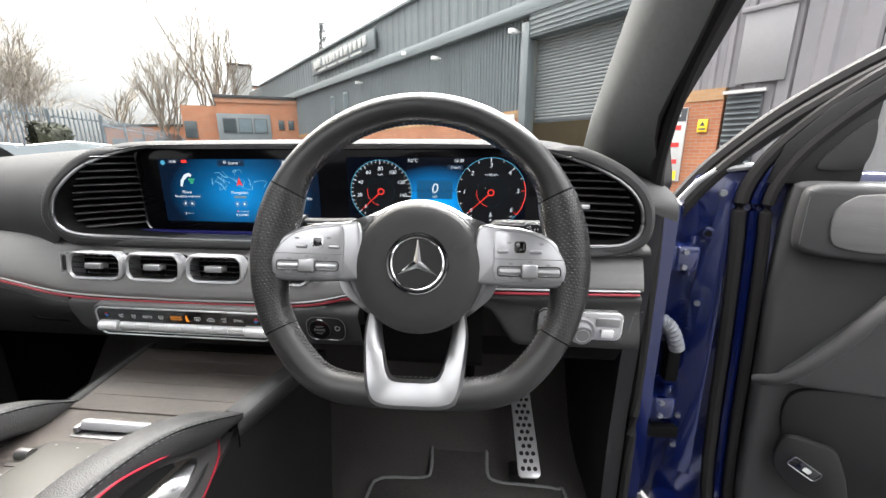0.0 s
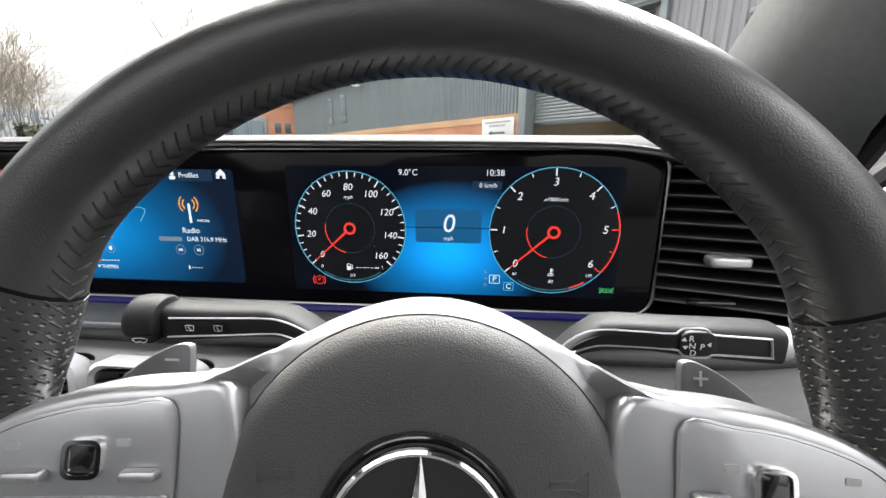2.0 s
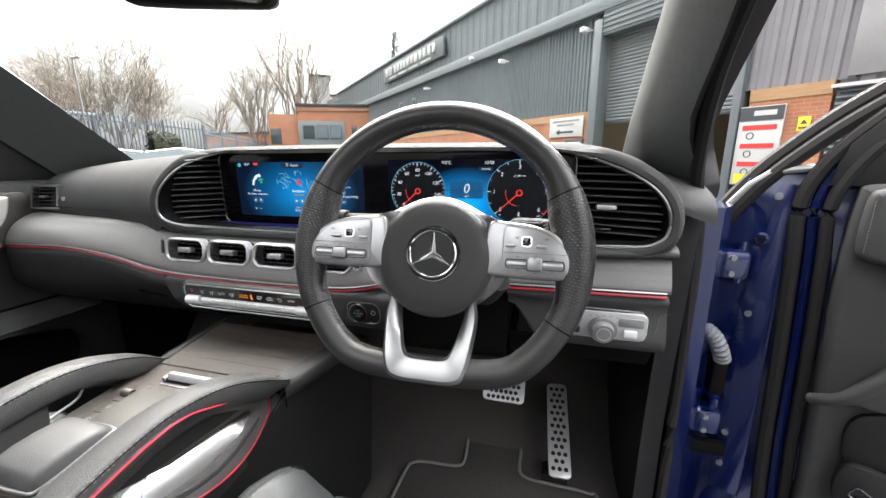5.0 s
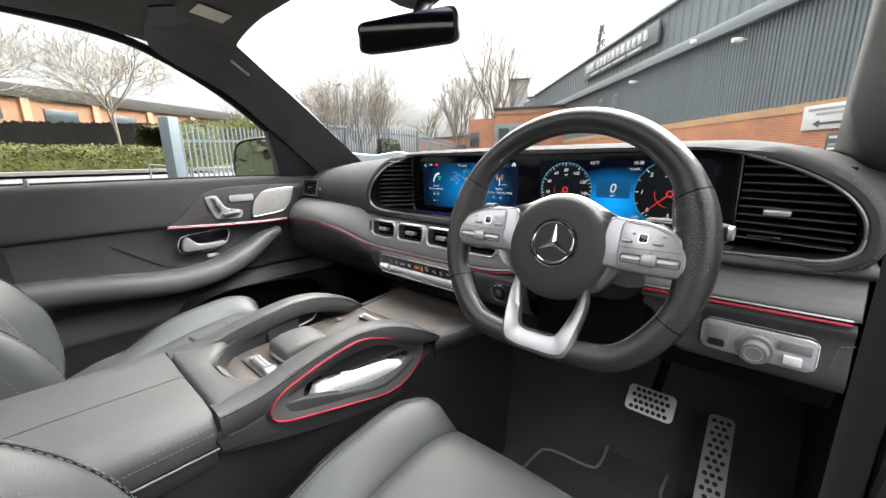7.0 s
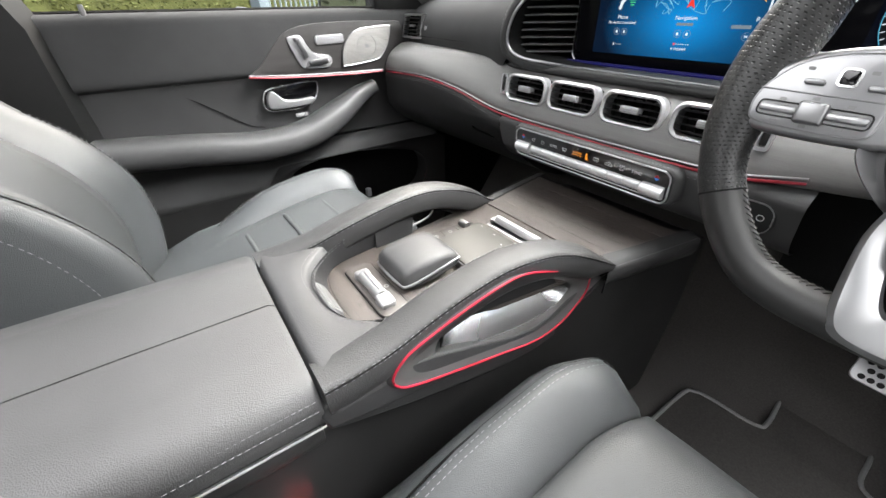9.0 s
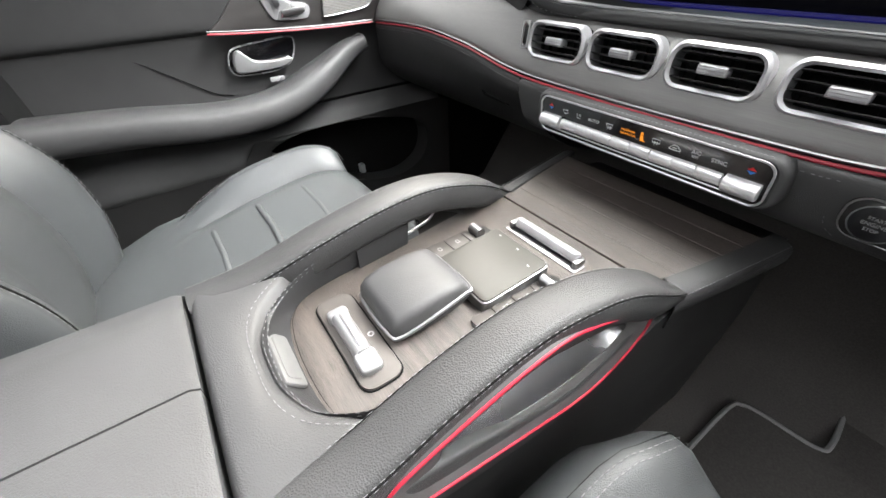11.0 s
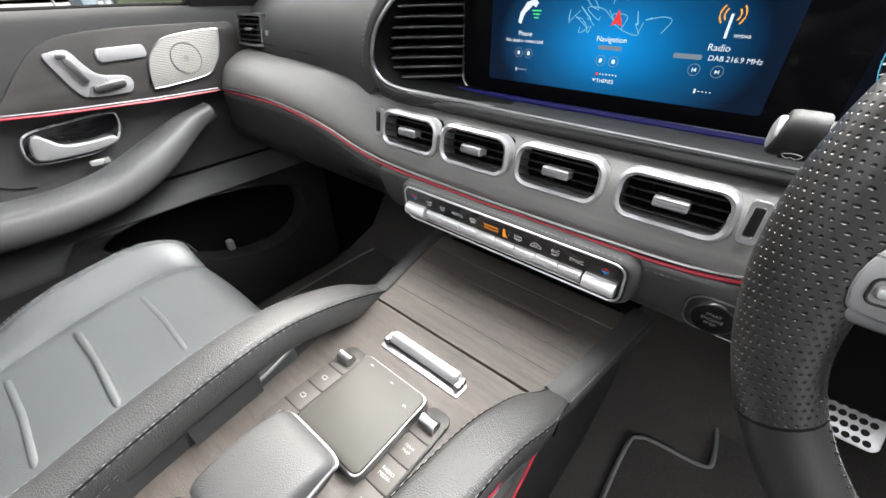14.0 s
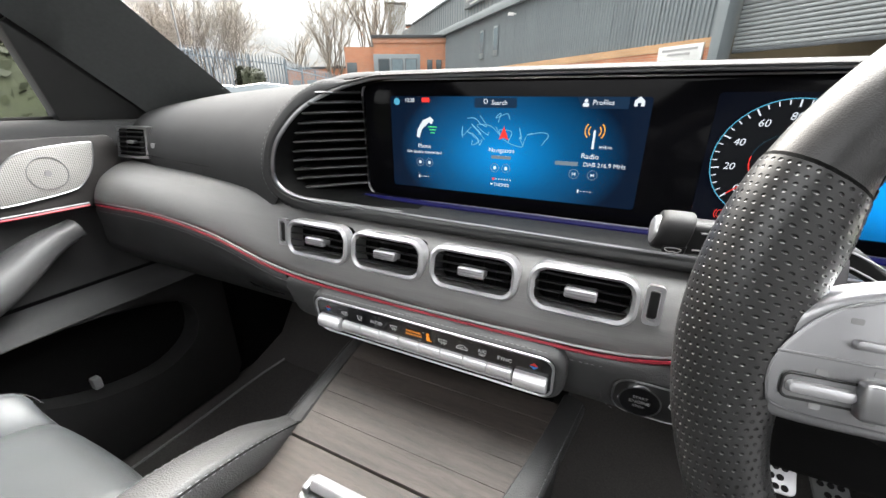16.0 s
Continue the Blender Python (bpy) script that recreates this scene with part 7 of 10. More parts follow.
for k in range(3):
    a = radians(90 + 120 * k)
    R = Matrix.Rotation(a, 4, "Z")
    bm = bm_new()
    pts = [(0.0, 0.0044), (0.0272, 0.0), (0.0, -0.0044)]
    b0 = [bm.verts.new(R @ Vector((x, y, 0.0015))) for x, y in pts]
    top0, top1 = bm.verts.new(R @ Vector((-0.0, 0, 0.0052))), bm.verts.new(R @ Vector((0.0268, 0, 0.0030)))
    bm.faces.new((b0[0], b0[1], top1, top0))
    bm.faces.new((b0[1], b0[2], top0, top1))
    bm.faces.new((b0[2], b0[0], top0))
    part("emblem_arm", bm, CHROME, hub, "chrome arm", smooth=False, local=True)
lettering("AIRBAG", 0.0085, WHEEL @ Matrix.Translation((0, -0.051, -0.0012)), PLASTIC, wheel, "embossed_word", bold=0.0)
for s in (-1, 1):
    bm = bm_new()
    pts = [(s * 0.040, 0.019), (s * 0.047, 0.019), (s * 0.052, 0.022), (s * 0.052, 0.014), (s * 0.047, 0.0165), (s * 0.040, 0.0165)]
    tube(bm, [(x, y, 0.0003 - 0.0018 * (abs(x) - 0.03) / 0.02) for x, y in pts], 0.0002, 4, True)
    part("horn_mark", bm, PLASTIC, hub, local=True)


def mirrored(pts, s):
    return [(s * x, y) for x, y in (pts if s > 0 else pts[::-1])]


PADOUT = [(0.066, 0.043), (0.085, 0.0425), (0.108, 0.0405), (0.132, 0.033), (0.150, 0.019), (0.1575, 0.003), (0.1575, -0.011), (0.150, -0.0205), (0.120, -0.0225), (0.088, -0.0215), (0.070, -0.020), (0.062, -0.016), (0.060, 0.02)]
PADIN = [(0.083, 0.0370), (0.098, 0.0365), (0.114, 0.0345), (0.134, 0.0275), (0.1465, 0.0150), (0.1525, 0.0025), (0.1525, -0.0095), (0.147, -0.0158), (0.120, -0.0175), (0.092, -0.0170), (0.0835, -0.0150), (0.0810, -0.008), (0.0805, 0.020)]
PADOUT = [(x if x < 0.09 else 0.09 + (x - 0.09) * 1.03, y) for x, y in PADOUT]
for s in (-1, 1):
    name = "control_pad"
    o = [(p.x, p.y) for p in spline([(*q, 0) for q in mirrored(PADOUT, s)], 4, True)]
    i_ = [(p.x, p.y) for p in spline([(*q, 0) for q in mirrored(PADIN, s)], 4, True)]
    bm = bm_new()
    slab(bm, o, 0.016, Matrix.Translation((0, 0, -0.006)), 0.004, 3)
    pad = part(name, bm, PADSILVER, wheel, "satin silver control pad", local=True)
    part("key_field", slabbed(i_, 0.004, Matrix.Translation((0, 0, -0.0042)), 0.0012), PADSILVER, pad, local=True)
    part("field_line", tubed([Vector((x, y, -0.0046)) for x, y in i_], 0.0006, 5, True), SILVER, pad, local=True)
    part("divider", boxed((s * 0.1165, 0.0075, -0.0040), (0.071, 0.0012, 0.0012), 0.0004), KEYSILVER, pad, local=True)
    part("finger_sensor", slabbed(rrect(0.0090, 0.0094, 0.002, 3), 0.003, Matrix.Translation((s * 0.107, 0.0200, -0.0028)), 0.0005), GLOSS, pad, "black touch key", local=True)
    part("sensor_frame", ringed(rrect(0.0118, 0.0122, 0.003, 3), rrect(0.0090, 0.0094, 0.002, 3), 0.002, Matrix.Translation((s * 0.107, 0.0200, -0.0022))), CHROME, pad, local=True)
    for dx in (-0.0175, 0.0165):
        part("key", slabbed(rrect(0.0118, 0.0036, 0.0016, 3), 0.003, Matrix.Translation((s * 0.107 + s * dx, 0.0150, -0.0008)), 0.0012), PADSILVER, pad, "small raised key", local=True)
    part("roller_slot", slabbed(rrect(0.0640, 0.0100, 0.003, 4), 0.0012, Matrix.Translation((s * 0.1165, -0.0055, -0.0036))), KEYSILVER, pad, "shallow slot", local=True)
    part("slot_line", tubed([(s * 0.1165 + x, -0.0055 + y, -0.0034) for x, y in rrect(0.0640, 0.0100, 0.003, 4)], 0.0006, 5, True), PLASTIC, pad, local=True)
    for dx in (-0.0195, 0.0195):
        part("rocker", slabbed(rrect(0.0225, 0.0048, 0.0020, 3), 0.003, Matrix.Translation((s * 0.1165 + dx, -0.0055, -0.0002)), 0.0018), FRAMESILVER, pad, "satin rocker", local=True)
    bm = boxed((s * 0.1165, -0.0055, -0.0012), (0.0172, 0.0150, 0.0070), 0.0022, 3)
    roller = part("roller", bm, SILVER, pad, "silver roller", local=True)
    bm = bm_new()
    for x, y in ((0.096, 0.0245), (0.129, 0.0235), (0.098, 0.0025), (0.118, 0.0045), (0.136, 0.0015), (0.098, -0.0125), (0.118, -0.0145), (0.136, -0.0125)):
        slab(bm, rrect(0.0042, 0.0024, 0.0006, 2), 0.0002, Matrix.Translation((s * x, y, -0.0040)))
    part("key_print", bm, GREYPRINT, pad, smooth=False, local=True, kind="stuff")
    for ob in (pad, *pad.children):
        for v in ob.data.vertices:
            v.co.z += 0.10 * max(0.0, abs(v.co.x) - 0.075)
    # shift paddle
    bm = bm_new()
    pd = [(0.1085, 0.006), (0.1085, 0.0310), (0.1092, 0.0440), (0.1108, 0.0463), (0.1140, 0.0466), (0.1178, 0.0455), (0.1260, 0.0414), (0.1370, 0.0337), (0.1425, 0.0270), (0.1430, 0.012), (0.126, 0.004)]
    slab(bm, [(p.x, p.y) for p in spline([(*q, 0) for q in mirrored(pd, s)], 3, True)], 0.004, Matrix.Translation((0, 0, -0.0505)), 0.0012)
    pdl = part("shift_paddle", bm, PADDLE, wheel, "satin grey shift paddle", local=True)
    part("paddle_mark", boxed((s * 0.1172, 0.0393, -0.0504), (0.0062, 0.0009, 0.0008)), FRAMESILVER, pdl, local=True)
    if s > 0:
        part("paddle_mark", boxed((s * 0.1172, 0.0393, -0.0504), (0.0009, 0.0062, 0.0008)), FRAMESILVER, pdl, local=True)

# spoke body: a silver band round the cap that flows out into the two arms
SPOKE = [(0, 0.0850), (14, 0.0875), (24, 0.0925), (29, 0.0945), (33, 0.0905), (38, 0.0850), (45, 0.0800), (54, 0.0770), (65, 0.0760), (90, 0.0757), (270, 0.0718), (300, 0.0722), (316, 0.0755), (328, 0.0800), (338, 0.0850), (346, 0.0885), (360, 0.0850)]
bm = bm_new()
rings = [[] for _ in range(7)]
for j in range(144):
    q = 2.5 * j
    half = q if q <= 90 or q >= 270 else (180 - q) % 360
    r1 = float(np.interp(half, [k for k, _ in SPOKE], [v for _, v in SPOKE]))
    arm = smooth((r1 - 0.0765) / 0.010)
    low_ = smooth((-math.sin(radians(q)) - 0.45) / 0.3)
    zi, zo = -0.0135 - 0.012 * low_, -0.0215 + 0.0135 * arm
    d = Vector((math.cos(radians(q)), math.sin(radians(q)), 0))
    o = Vector((0, -0.004, 0))
    w = r1 - 0.0705
    for k, (rr, zz) in enumerate(((0.0690, zi - 0.004), (0.0716, zi), (0.0716 + w * 0.25, zi - 0.0015 - 0.0015 * arm), (0.0716 + w * 0.55, (zi * 0.45 + zo * 0.55) - 0.001 * arm), (0.0716 + w * 0.80, zo + 0.0008), (0.0716 + w * 0.86, zo - 0.004), (0.0716 + w * 0.80, zo - 0.018))):
        rings[k].append(o + d * rr + Vector((0, 0, zz)))
loft(bm, rings, caps=False)
part("spoke_body", bm, mat("spoke_silver", (0.21, 0.21, 0.215), 0.40, metal=0.6, var=0.06, scale=60, bump=0.05, bscale=3000), wheel, "satin silver spoke body round the cap", local=True, angle=60)

OUTF = [(-0.052, -0.050), (-0.056, -0.075), (-0.0535, -0.105), (-0.0495, -0.130), (-0.043, -0.1435), (-0.028, -0.1485), (0.0, -0.149), (0.028, -0.1485), (0.043, -0.1435), (0.0495, -0.130), (0.0535, -0.105), (0.056, -0.075), (0.052, -0.050)]
INF = [(-0.040, -0.054), (-0.0385, -0.075), (-0.033, -0.097), (-0.028, -0.112), (-0.0225, -0.1195), (-0.012, -0.1215), (0.0, -0.1215), (0.012, -0.1215), (0.0225, -0.1195), (0.028, -0.112), (0.033, -0.097), (0.0385, -0.075), (0.040, -0.054)]
bm = bm_new()
of, inf = spline([(*q, 0) for q in OUTF], 3), spline([(*q, 0) for q in INF], 3)
rings = []
for a, b in zip(of, inf):
    d = (b - a)
    z = 0.0075 - 0.020 * smooth((a.y + 0.145) / 0.09)
    rings.append([a + Vector((0, 0, z - 0.010)), a + Vector((0, 0, z - 0.003)), a + d * 0.18 + Vector((0, 0, z + 0.0015)), a + d * 0.55 + Vector((0, 0, z)), b - d * 0.08 + Vector((0, 0, z - 0.006)), b + Vector((0, 0, z - 0.014))])
loft(bm, rings)
part("lower_spoke", bm, SILVER, wheel, "satin silver forked lower spoke", local=True)
bm = bm_new()
cyl(bm, 0.052, 0.05, Matrix.Translation((0, -0.01, -0.085)), 32, 0.06)
part("hub_back", bm, SHADEPLASTIC, wheel, local=True)

# column shroud and stalks
column = thing("steering_column", (0.0, 0.56, 1.09), "black steering column shroud with two stalks", "steering column")
bm = bm_new()
loft(bm, [[(hw * x, y, zc + hh * z) for x, z in ((-1, -0.4), (-0.75, -0.95), (0.75, -0.95), (1, -0.4), (0.85, 0.6), (0.5, 1), (-0.5, 1), (-0.85, 0.6))] for y, hw, hh, zc in ((0.462, 0.062, 0.042, 1.135), (0.50, 0.074, 0.044, 1.122), (0.56, 0.08, 0.045, 1.108), (0.64, 0.085, 0.045, 1.098))])
part("shroud", bm, PLASTIC, column)
STALK = mat("stalk_black", (0.015, 0.015, 0.0155), 0.62, bump=0.25, bscale=1500, var=0.12, spec=0.2)
STALKDARK = mat("stalk_recess", (0.006, 0.006, 0.0065), 0.5, var=0.1, spec=0.25)
FRONTY = 0.512


def stalk_body(bm, tops, lows, depth, front=FRONTY):
    """A blunt-edged arm lofted through its upper and lower edges."""
    e = lambda v: math.copysign(abs(v) ** 0.5, v)
    rings = []
    for (xa, za), (xb, zb) in zip(tops, lows):
        a, b = Vector((xa, front + depth / 2, za)), Vector((xb, front + depth / 2, zb))
        c, h = (a + b) / 2, (a - b) / 2
        rings.append([c + h * e(math.sin(2 * math.pi * j / 20)) + Vector((0, depth / 2 * e(math.cos(2 * math.pi * j / 20)), 0)) for j in range(20)])
    loft(bm, rings)


def on_stalk(pts, y=FRONTY - 0.0003):
    return [Vector((x, y, z)) for x, z in pts]


# gear lever: arm with a long pocket, a bright outline and a round selector mark
bm = bm_new()
stalk_body(bm, [(0.0570, 1.1765), (0.0620, 1.1829), (0.0732, 1.1963), (0.0856, 1.2068), (0.0973, 1.2077), (0.1089, 1.2075), (0.1318, 1.2072), (0.1597, 1.2072), (0.1776, 1.2069), (0.1818, 1.2062)], [(0.0598, 1.1767), (0.0655, 1.1817), (0.0777, 1.1874), (0.0913, 1.1905), (0.1021, 1.1907), (0.1143, 1.1904), (0.1358, 1.1880), (0.1596, 1.1867), (0.1775, 1.1858), (0.1823, 1.1857)], 0.022)
stalk = part("stalk", bm, STALK, column, "satin black gear lever", angle=60)
part("stalk_line", tubed(spline(on_stalk([(0.0572, 1.1846), (0.0620, 1.1896), (0.0722, 1.1994), (0.0846, 1.2040), (0.1056, 1.2039), (0.1229, 1.2034), (0.1258, 1.2051), (0.1285, 1.2068), (0.1379, 1.2073), (0.1411, 1.2056), (0.1445, 1.2037), (0.1705, 1.2027), (0.1732, 1.2013), (0.1748, 1.1928), (0.1733, 1.1916), (0.1470, 1.1921), (0.1438, 1.1911), (0.1412, 1.1903), (0.1316, 1.1904), (0.1282, 1.1921), (0.1241, 1.1942), (0.0897, 1.1949), (0.0785, 1.1927), (0.0659, 1.1865), (0.0611, 1.1818)]), 3, True), 0.00065, 5, True), FRAMESILVER, stalk, "bright silver outline")
part("stalk_pocket", slabbed([(p.x, p.z) for p in spline(on_stalk([(0.0708, 1.1924), (0.0783, 1.1977), (0.0880, 1.2009), (0.1061, 1.2019), (0.1200, 1.2021), (0.1230, 1.1950), (0.1070, 1.1948), (0.0899, 1.1955), (0.0786, 1.1936)]), 3, True)], 0.001, Matrix.Translation((0, FRONTY - 0.0006, 0)) @ Matrix.Rotation(radians(90), 4, "X")), STALKDARK, stalk, "dark finger recess")
G = plane_frame((0.1362, FRONTY - 0.0016, 1.1983), (1, 0, 0), (0, -1, 0))
part("gear_plate", slabbed(rrect(0.0195, 0.0138, 0.0060, 6), 0.003, G, 0.0008), STALKDARK, stalk, "round-cornered selector plate")
for ch, (x, z) in zip("RNDP", [(0.1321, 1.2027), (0.1330, 1.1985), (0.1338, 1.1945), (0.1381, 1.1983), (0.1286, 1.2011), (0.1296, 1.1963), (0.1415, 1.1985)]):
    lettering(ch, 0.0048, plane_frame((x, FRONTY - 0.0019, z - 0.0012), (1, 0, 0), (0, -1, 0)), WHITEPRINT, stalk, "gear_letter")
for (x, z), turn in zip([(0.1321, 1.2027), (0.1330, 1.1985), (0.1338, 1.1945), (0.1381, 1.1983), (0.1286, 1.2011), (0.1296, 1.1963), (0.1415, 1.1985)][4:], (0, 180, 90)):
    part("gear_arrow", slabbed([(-0.0014, -0.0009), (0.0014, -0.0009), (0, 0.0011)], 0.0003, plane_frame((x, FRONTY - 0.0019, z), (1, 0, 0), (0, -1, 0)) @ Matrix.Rotation(radians(turn), 4, "Z")), WHITEPRINT, stalk, smooth=False)
bm = bm_new()
end_x, end_z = [(0.0570, 1.1765), (0.0620, 1.1829), (0.0732, 1.1963), (0.0856, 1.2068), (0.0973, 1.2077), (0.1089, 1.2075), (0.1318, 1.2072), (0.1597, 1.2072), (0.1776, 1.2069), (0.1818, 1.2062)][-1][0], ([(0.0570, 1.1765), (0.0620, 1.1829), (0.0732, 1.1963), (0.0856, 1.2068), (0.0973, 1.2077), (0.1089, 1.2075), (0.1318, 1.2072), (0.1597, 1.2072), (0.1776, 1.2069), (0.1818, 1.2062)][-1][1] + [(0.0598, 1.1767), (0.0655, 1.1817), (0.0777, 1.1874), (0.0913, 1.1905), (0.1021, 1.1907), (0.1143, 1.1904), (0.1358, 1.1880), (0.1596, 1.1867), (0.1775, 1.1858), (0.1823, 1.1857)][-1][1]) / 2
cyl(bm, 0.0098, 0.0052, plane_frame((end_x + 0.0008, FRONTY + 0.010, end_z), (0, 0, 1), (1, -0.1, 0)), 24, 0.0092)
part("stalk_end", bm, FRAMESILVER, stalk, "silver end button")

# wiper and lamp stalk: arm, turning collar with an end cap, key plate
bm = bm_new()
stalk_body(bm, [(-0.1774, 1.2057), (-0.1684, 1.2055), (-0.1416, 1.2055), (-0.1101, 1.2066), (-0.0966, 1.2038), (-0.0868, 1.1984), (-0.0756, 1.1900), (-0.0675, 1.1832)], [(-0.1776, 1.1814), (-0.1675, 1.1823), (-0.1403, 1.1855), (-0.1103, 1.1891), (-0.0994, 1.1879), (-0.0903, 1.1851), (-0.0822, 1.1811), (-0.0742, 1.1752)], 0.022)
stalk = part("stalk", bm, STALK, column, "satin black wiper stalk", angle=60)
for pts in ([(-0.1708, 1.1998), (-0.1356, 1.2012), (-0.1085, 1.2021), (-0.0971, 1.2005), (-0.0876, 1.1967), (-0.0773, 1.1911), (-0.0704, 1.1854)], [(-0.1738, 1.1872), (-0.1372, 1.1899), (-0.1063, 1.1923), (-0.0964, 1.1911), (-0.0867, 1.1875), (-0.0772, 1.1828)]):
    part("stalk_line", tubed(spline(on_stalk(pts), 4), 0.00065, 5), FRAMESILVER, stalk, "bright silver line")
KP = plane_frame((-0.1487, FRONTY - 0.0012, 1.1946), (1, 0, 0.03), (0, -1, 0))
part("key_plate", slabbed(rrect(0.0305, 0.0072, 0.0018, 4), 0.003, KP, 0.0006), STALKDARK, stalk, "dark wiper keys")
for x in (-0.0086, 0.0098):
    icon = [(-0.0026, 0.0016), (-0.0010, 0.0018), (0.0010, 0.0018), (0.0030, 0.0016), (0.0024, -0.0016), (0.0, -0.0018), (-0.0022, -0.0016)]
    part("key_icon", tubed([KP @ Vector((x + a, b, 0.0003)) for a, b in icon], 0.0003, 4, True), WHITEPRINT, stalk)
    part("key_icon", tubed([KP @ Vector((x + a, b, 0.0003)) for a, b in ((0.0008, -0.0014), (-0.0008, 0.0009))], 0.0003, 4), WHITEPRINT, stalk)
bm = bm_new()
e = lambda v: math.copysign(abs(v) ** 0.9, v)
rings = []
for x, k in ((-0.1755, 0.90), (-0.1765, 0.97), (-0.183, 0.99), (-0.191, 0.98), (-0.1945, 0.93), (-0.1955, 0.80)):
    rings.append([Vector((x - 0.05 * 0.0155 * k * e(math.cos(2 * math.pi * j / 28)) - 0.0024 * (1 - e(math.sin(2 * math.pi * j / 28))), FRONTY + 0.006 + 0.0145 * k * e(math.cos(2 * math.pi * j / 28)), 1.1975 + 0.0142 * k * e(math.sin(2 * math.pi * j / 28)))) for j in range(28)])
loft(bm, rings)
tc_ = part("stalk_collar", bm, STALK, stalk, "black turning collar", angle=50)
part("collar_band", slabbed([(-0.1925, 1.1850), (-0.1790, 1.1855), (-0.1780, 1.1905), (-0.1920, 1.1900)], 0.010, Matrix.Translation((0, FRONTY - 0.0072, 0)) @ Matrix.Rotation(radians(90), 4, "X"), 0.0012), STALKDARK, tc_, "dark band with wiper mark")
part("collar_mark", tubed(spline([(-0.191, FRONTY - 0.0074, 1.1882), (-0.186, FRONTY - 0.0074, 1.1893), (-0.181, FRONTY - 0.0074, 1.1884), (-0.1835, FRONTY - 0.0074, 1.1862), (-0.186, FRONTY - 0.0074, 1.1868), (-0.1885, FRONTY - 0.0074, 1.1862)], 3, True), 0.0003, 4, True), WHITEPRINT, tc_)
bm = slabbed(rrect(0.0190, 0.0170, 0.0062, 6), 0.006, plane_frame((-0.2005, FRONTY + 0.005, 1.1975), (0.10, 0.70, 0.70), (-1, -0.12, 0.10)), 0.0022, 3)
part("stalk_end", bm, FRAMESILVER, tc_, "silver end cap")

# ---------- centre console ----------
console = thing("centre_console", (-0.394, 0.25, 0.50), "black leather centre console with grey wood top", "console")
MX = -0.788  # x of a point plus that of its twin


def twin(p, s):
    return Vector((p[0] if s > 0 else MX - p[0], p[1], p[2]))


bm = bm_new()
sec = [(-0.45, 0.955, 0.125), (0.02, 0.955, 0.125), (0.08, 0.925, 0.118), (0.20, 0.878, 0.128), (0.345, 0.882, 0.130), (0.43, 0.922, 0.136), (0.59, 0.925, 0.145), (0.70, 0.90, 0.15)]
loft(bm, [[(-0.394 - w * 0.9, y, 0.50), (-0.394 - w, y, 0.75), (-0.394 - w, y, z), (-0.394 + w, y, z), (-0.394 + w, y, 0.75), (-0.394 + w * 0.9, y, 0.50)] for y, z, w in sec])
part("base", bm, PLASTIC, console, "black lower console", angle=30)


def handle_path(s):
    return [twin(p, s) for p in ((-0.2660, 0.440, 0.9355), (-0.2668, 0.427, 0.9415), (-0.2700, 0.400, 0.9550), (-0.278, 0.345, 0.981), (-0.2815, 0.295, 0.9945), (-0.285, 0.24, 0.996), (-0.285, 0.17, 0.984), (-0.283, 0.11, 0.9685), (-0.2815, 0.07, 0.9630), (-0.281, 0.038, 0.9615))]


# leather grab bars, one each side of the tray, sinking into the shoulder
for side in (1, -1):
    path = spline(handle_path(side), 8)
    rings = []
    for i, p in enumerate(path):
        a, b = path[max(i - 1, 0)], path[min(i + 1, len(path) - 1)]
        t = (b - a).normalized()
        w = Vector((0, 0, 1))
        u = t.cross(w).normalized()
        w = u.cross(t).normalized()
        k = smooth((0.447 - p.y) / 0.07)
        wide = 0.0122 + 0.0085 * k
        high = 0.0050 + 0.0145 * k
        p = p + Vector((0, 0, 0.0050 * (1 - k)))
        ring = []
        for j in range(16):
            c, s_ = math.cos(2 * math.pi * j / 16), math.sin(2 * math.pi * j / 16)
            e = lambda v: math.copysign(abs(v) ** 0.46, v)
            ring.append(p + u * wide * e(c) + w * high * e(s_))
        rings.append(ring)
    bm = bm_new()
    loft(bm, rings)
    grab = part("grab_bar", bm, BARLEATHER, console, "stitched black leather grab bar", angle=60)
    inner_side = min((0, 8), key=lambda k: abs(rings[30][k].x + 0.394))
    tray_x = lambda y: float(np.interp(y, [0.10, 0.165, 0.25, 0.36, 0.425], [-0.306, -0.299, -0.290, -0.276, -0.268]))
    for y0, y1 in ((0.190, 0.350),) if side > 0 else ((0.190, 0.262),):
        rows = []
        for p, r in zip(path, rings):
            if y0 <= p.y <= y1:
                q = twin((tray_x(p.y) - 0.001, p.y, 0.943), side)
                m_ = r[inner_side]
                rows.append([r[12] * 0.5 + m_ * 0.5, m_.lerp(q, 0.4) + Vector((0.004 * side, 0, 0)), q])
        if len(rows) > 1:
            bm = bm_new()
            sheet(bm, rows, 0.003)
            part("inner_wall", bm, SMOOTHLEATHER, grab, angle=60)
    bm = bm_new()
    for k, q in ((1, 2), (7, 6)):
        stitches(bm, [r[k] * 0.5 + r[q] * 0.5 + (r[q] - r[12]).normalized() * 0.0012 for r in rings], 0.0034, 0.0019, 0.00036)
        stitches(bm, [r[k] + (r[k] - r[8 if k == 1 else 0]).normalized() * 0.0003 for r in rings], 0.0034, 0.0019, 0.00036)
    part("stitching", bm, THREAD, grab, "double grey stitching", smooth=False, kind="stuff")
    for k, q in ((1, 2), (7, 6)):
        part("seam", tubed([r[k] * 0.72 + r[q] * 0.28 for r in rings], 0.0011, 4), SHADEPLASTIC, grab)

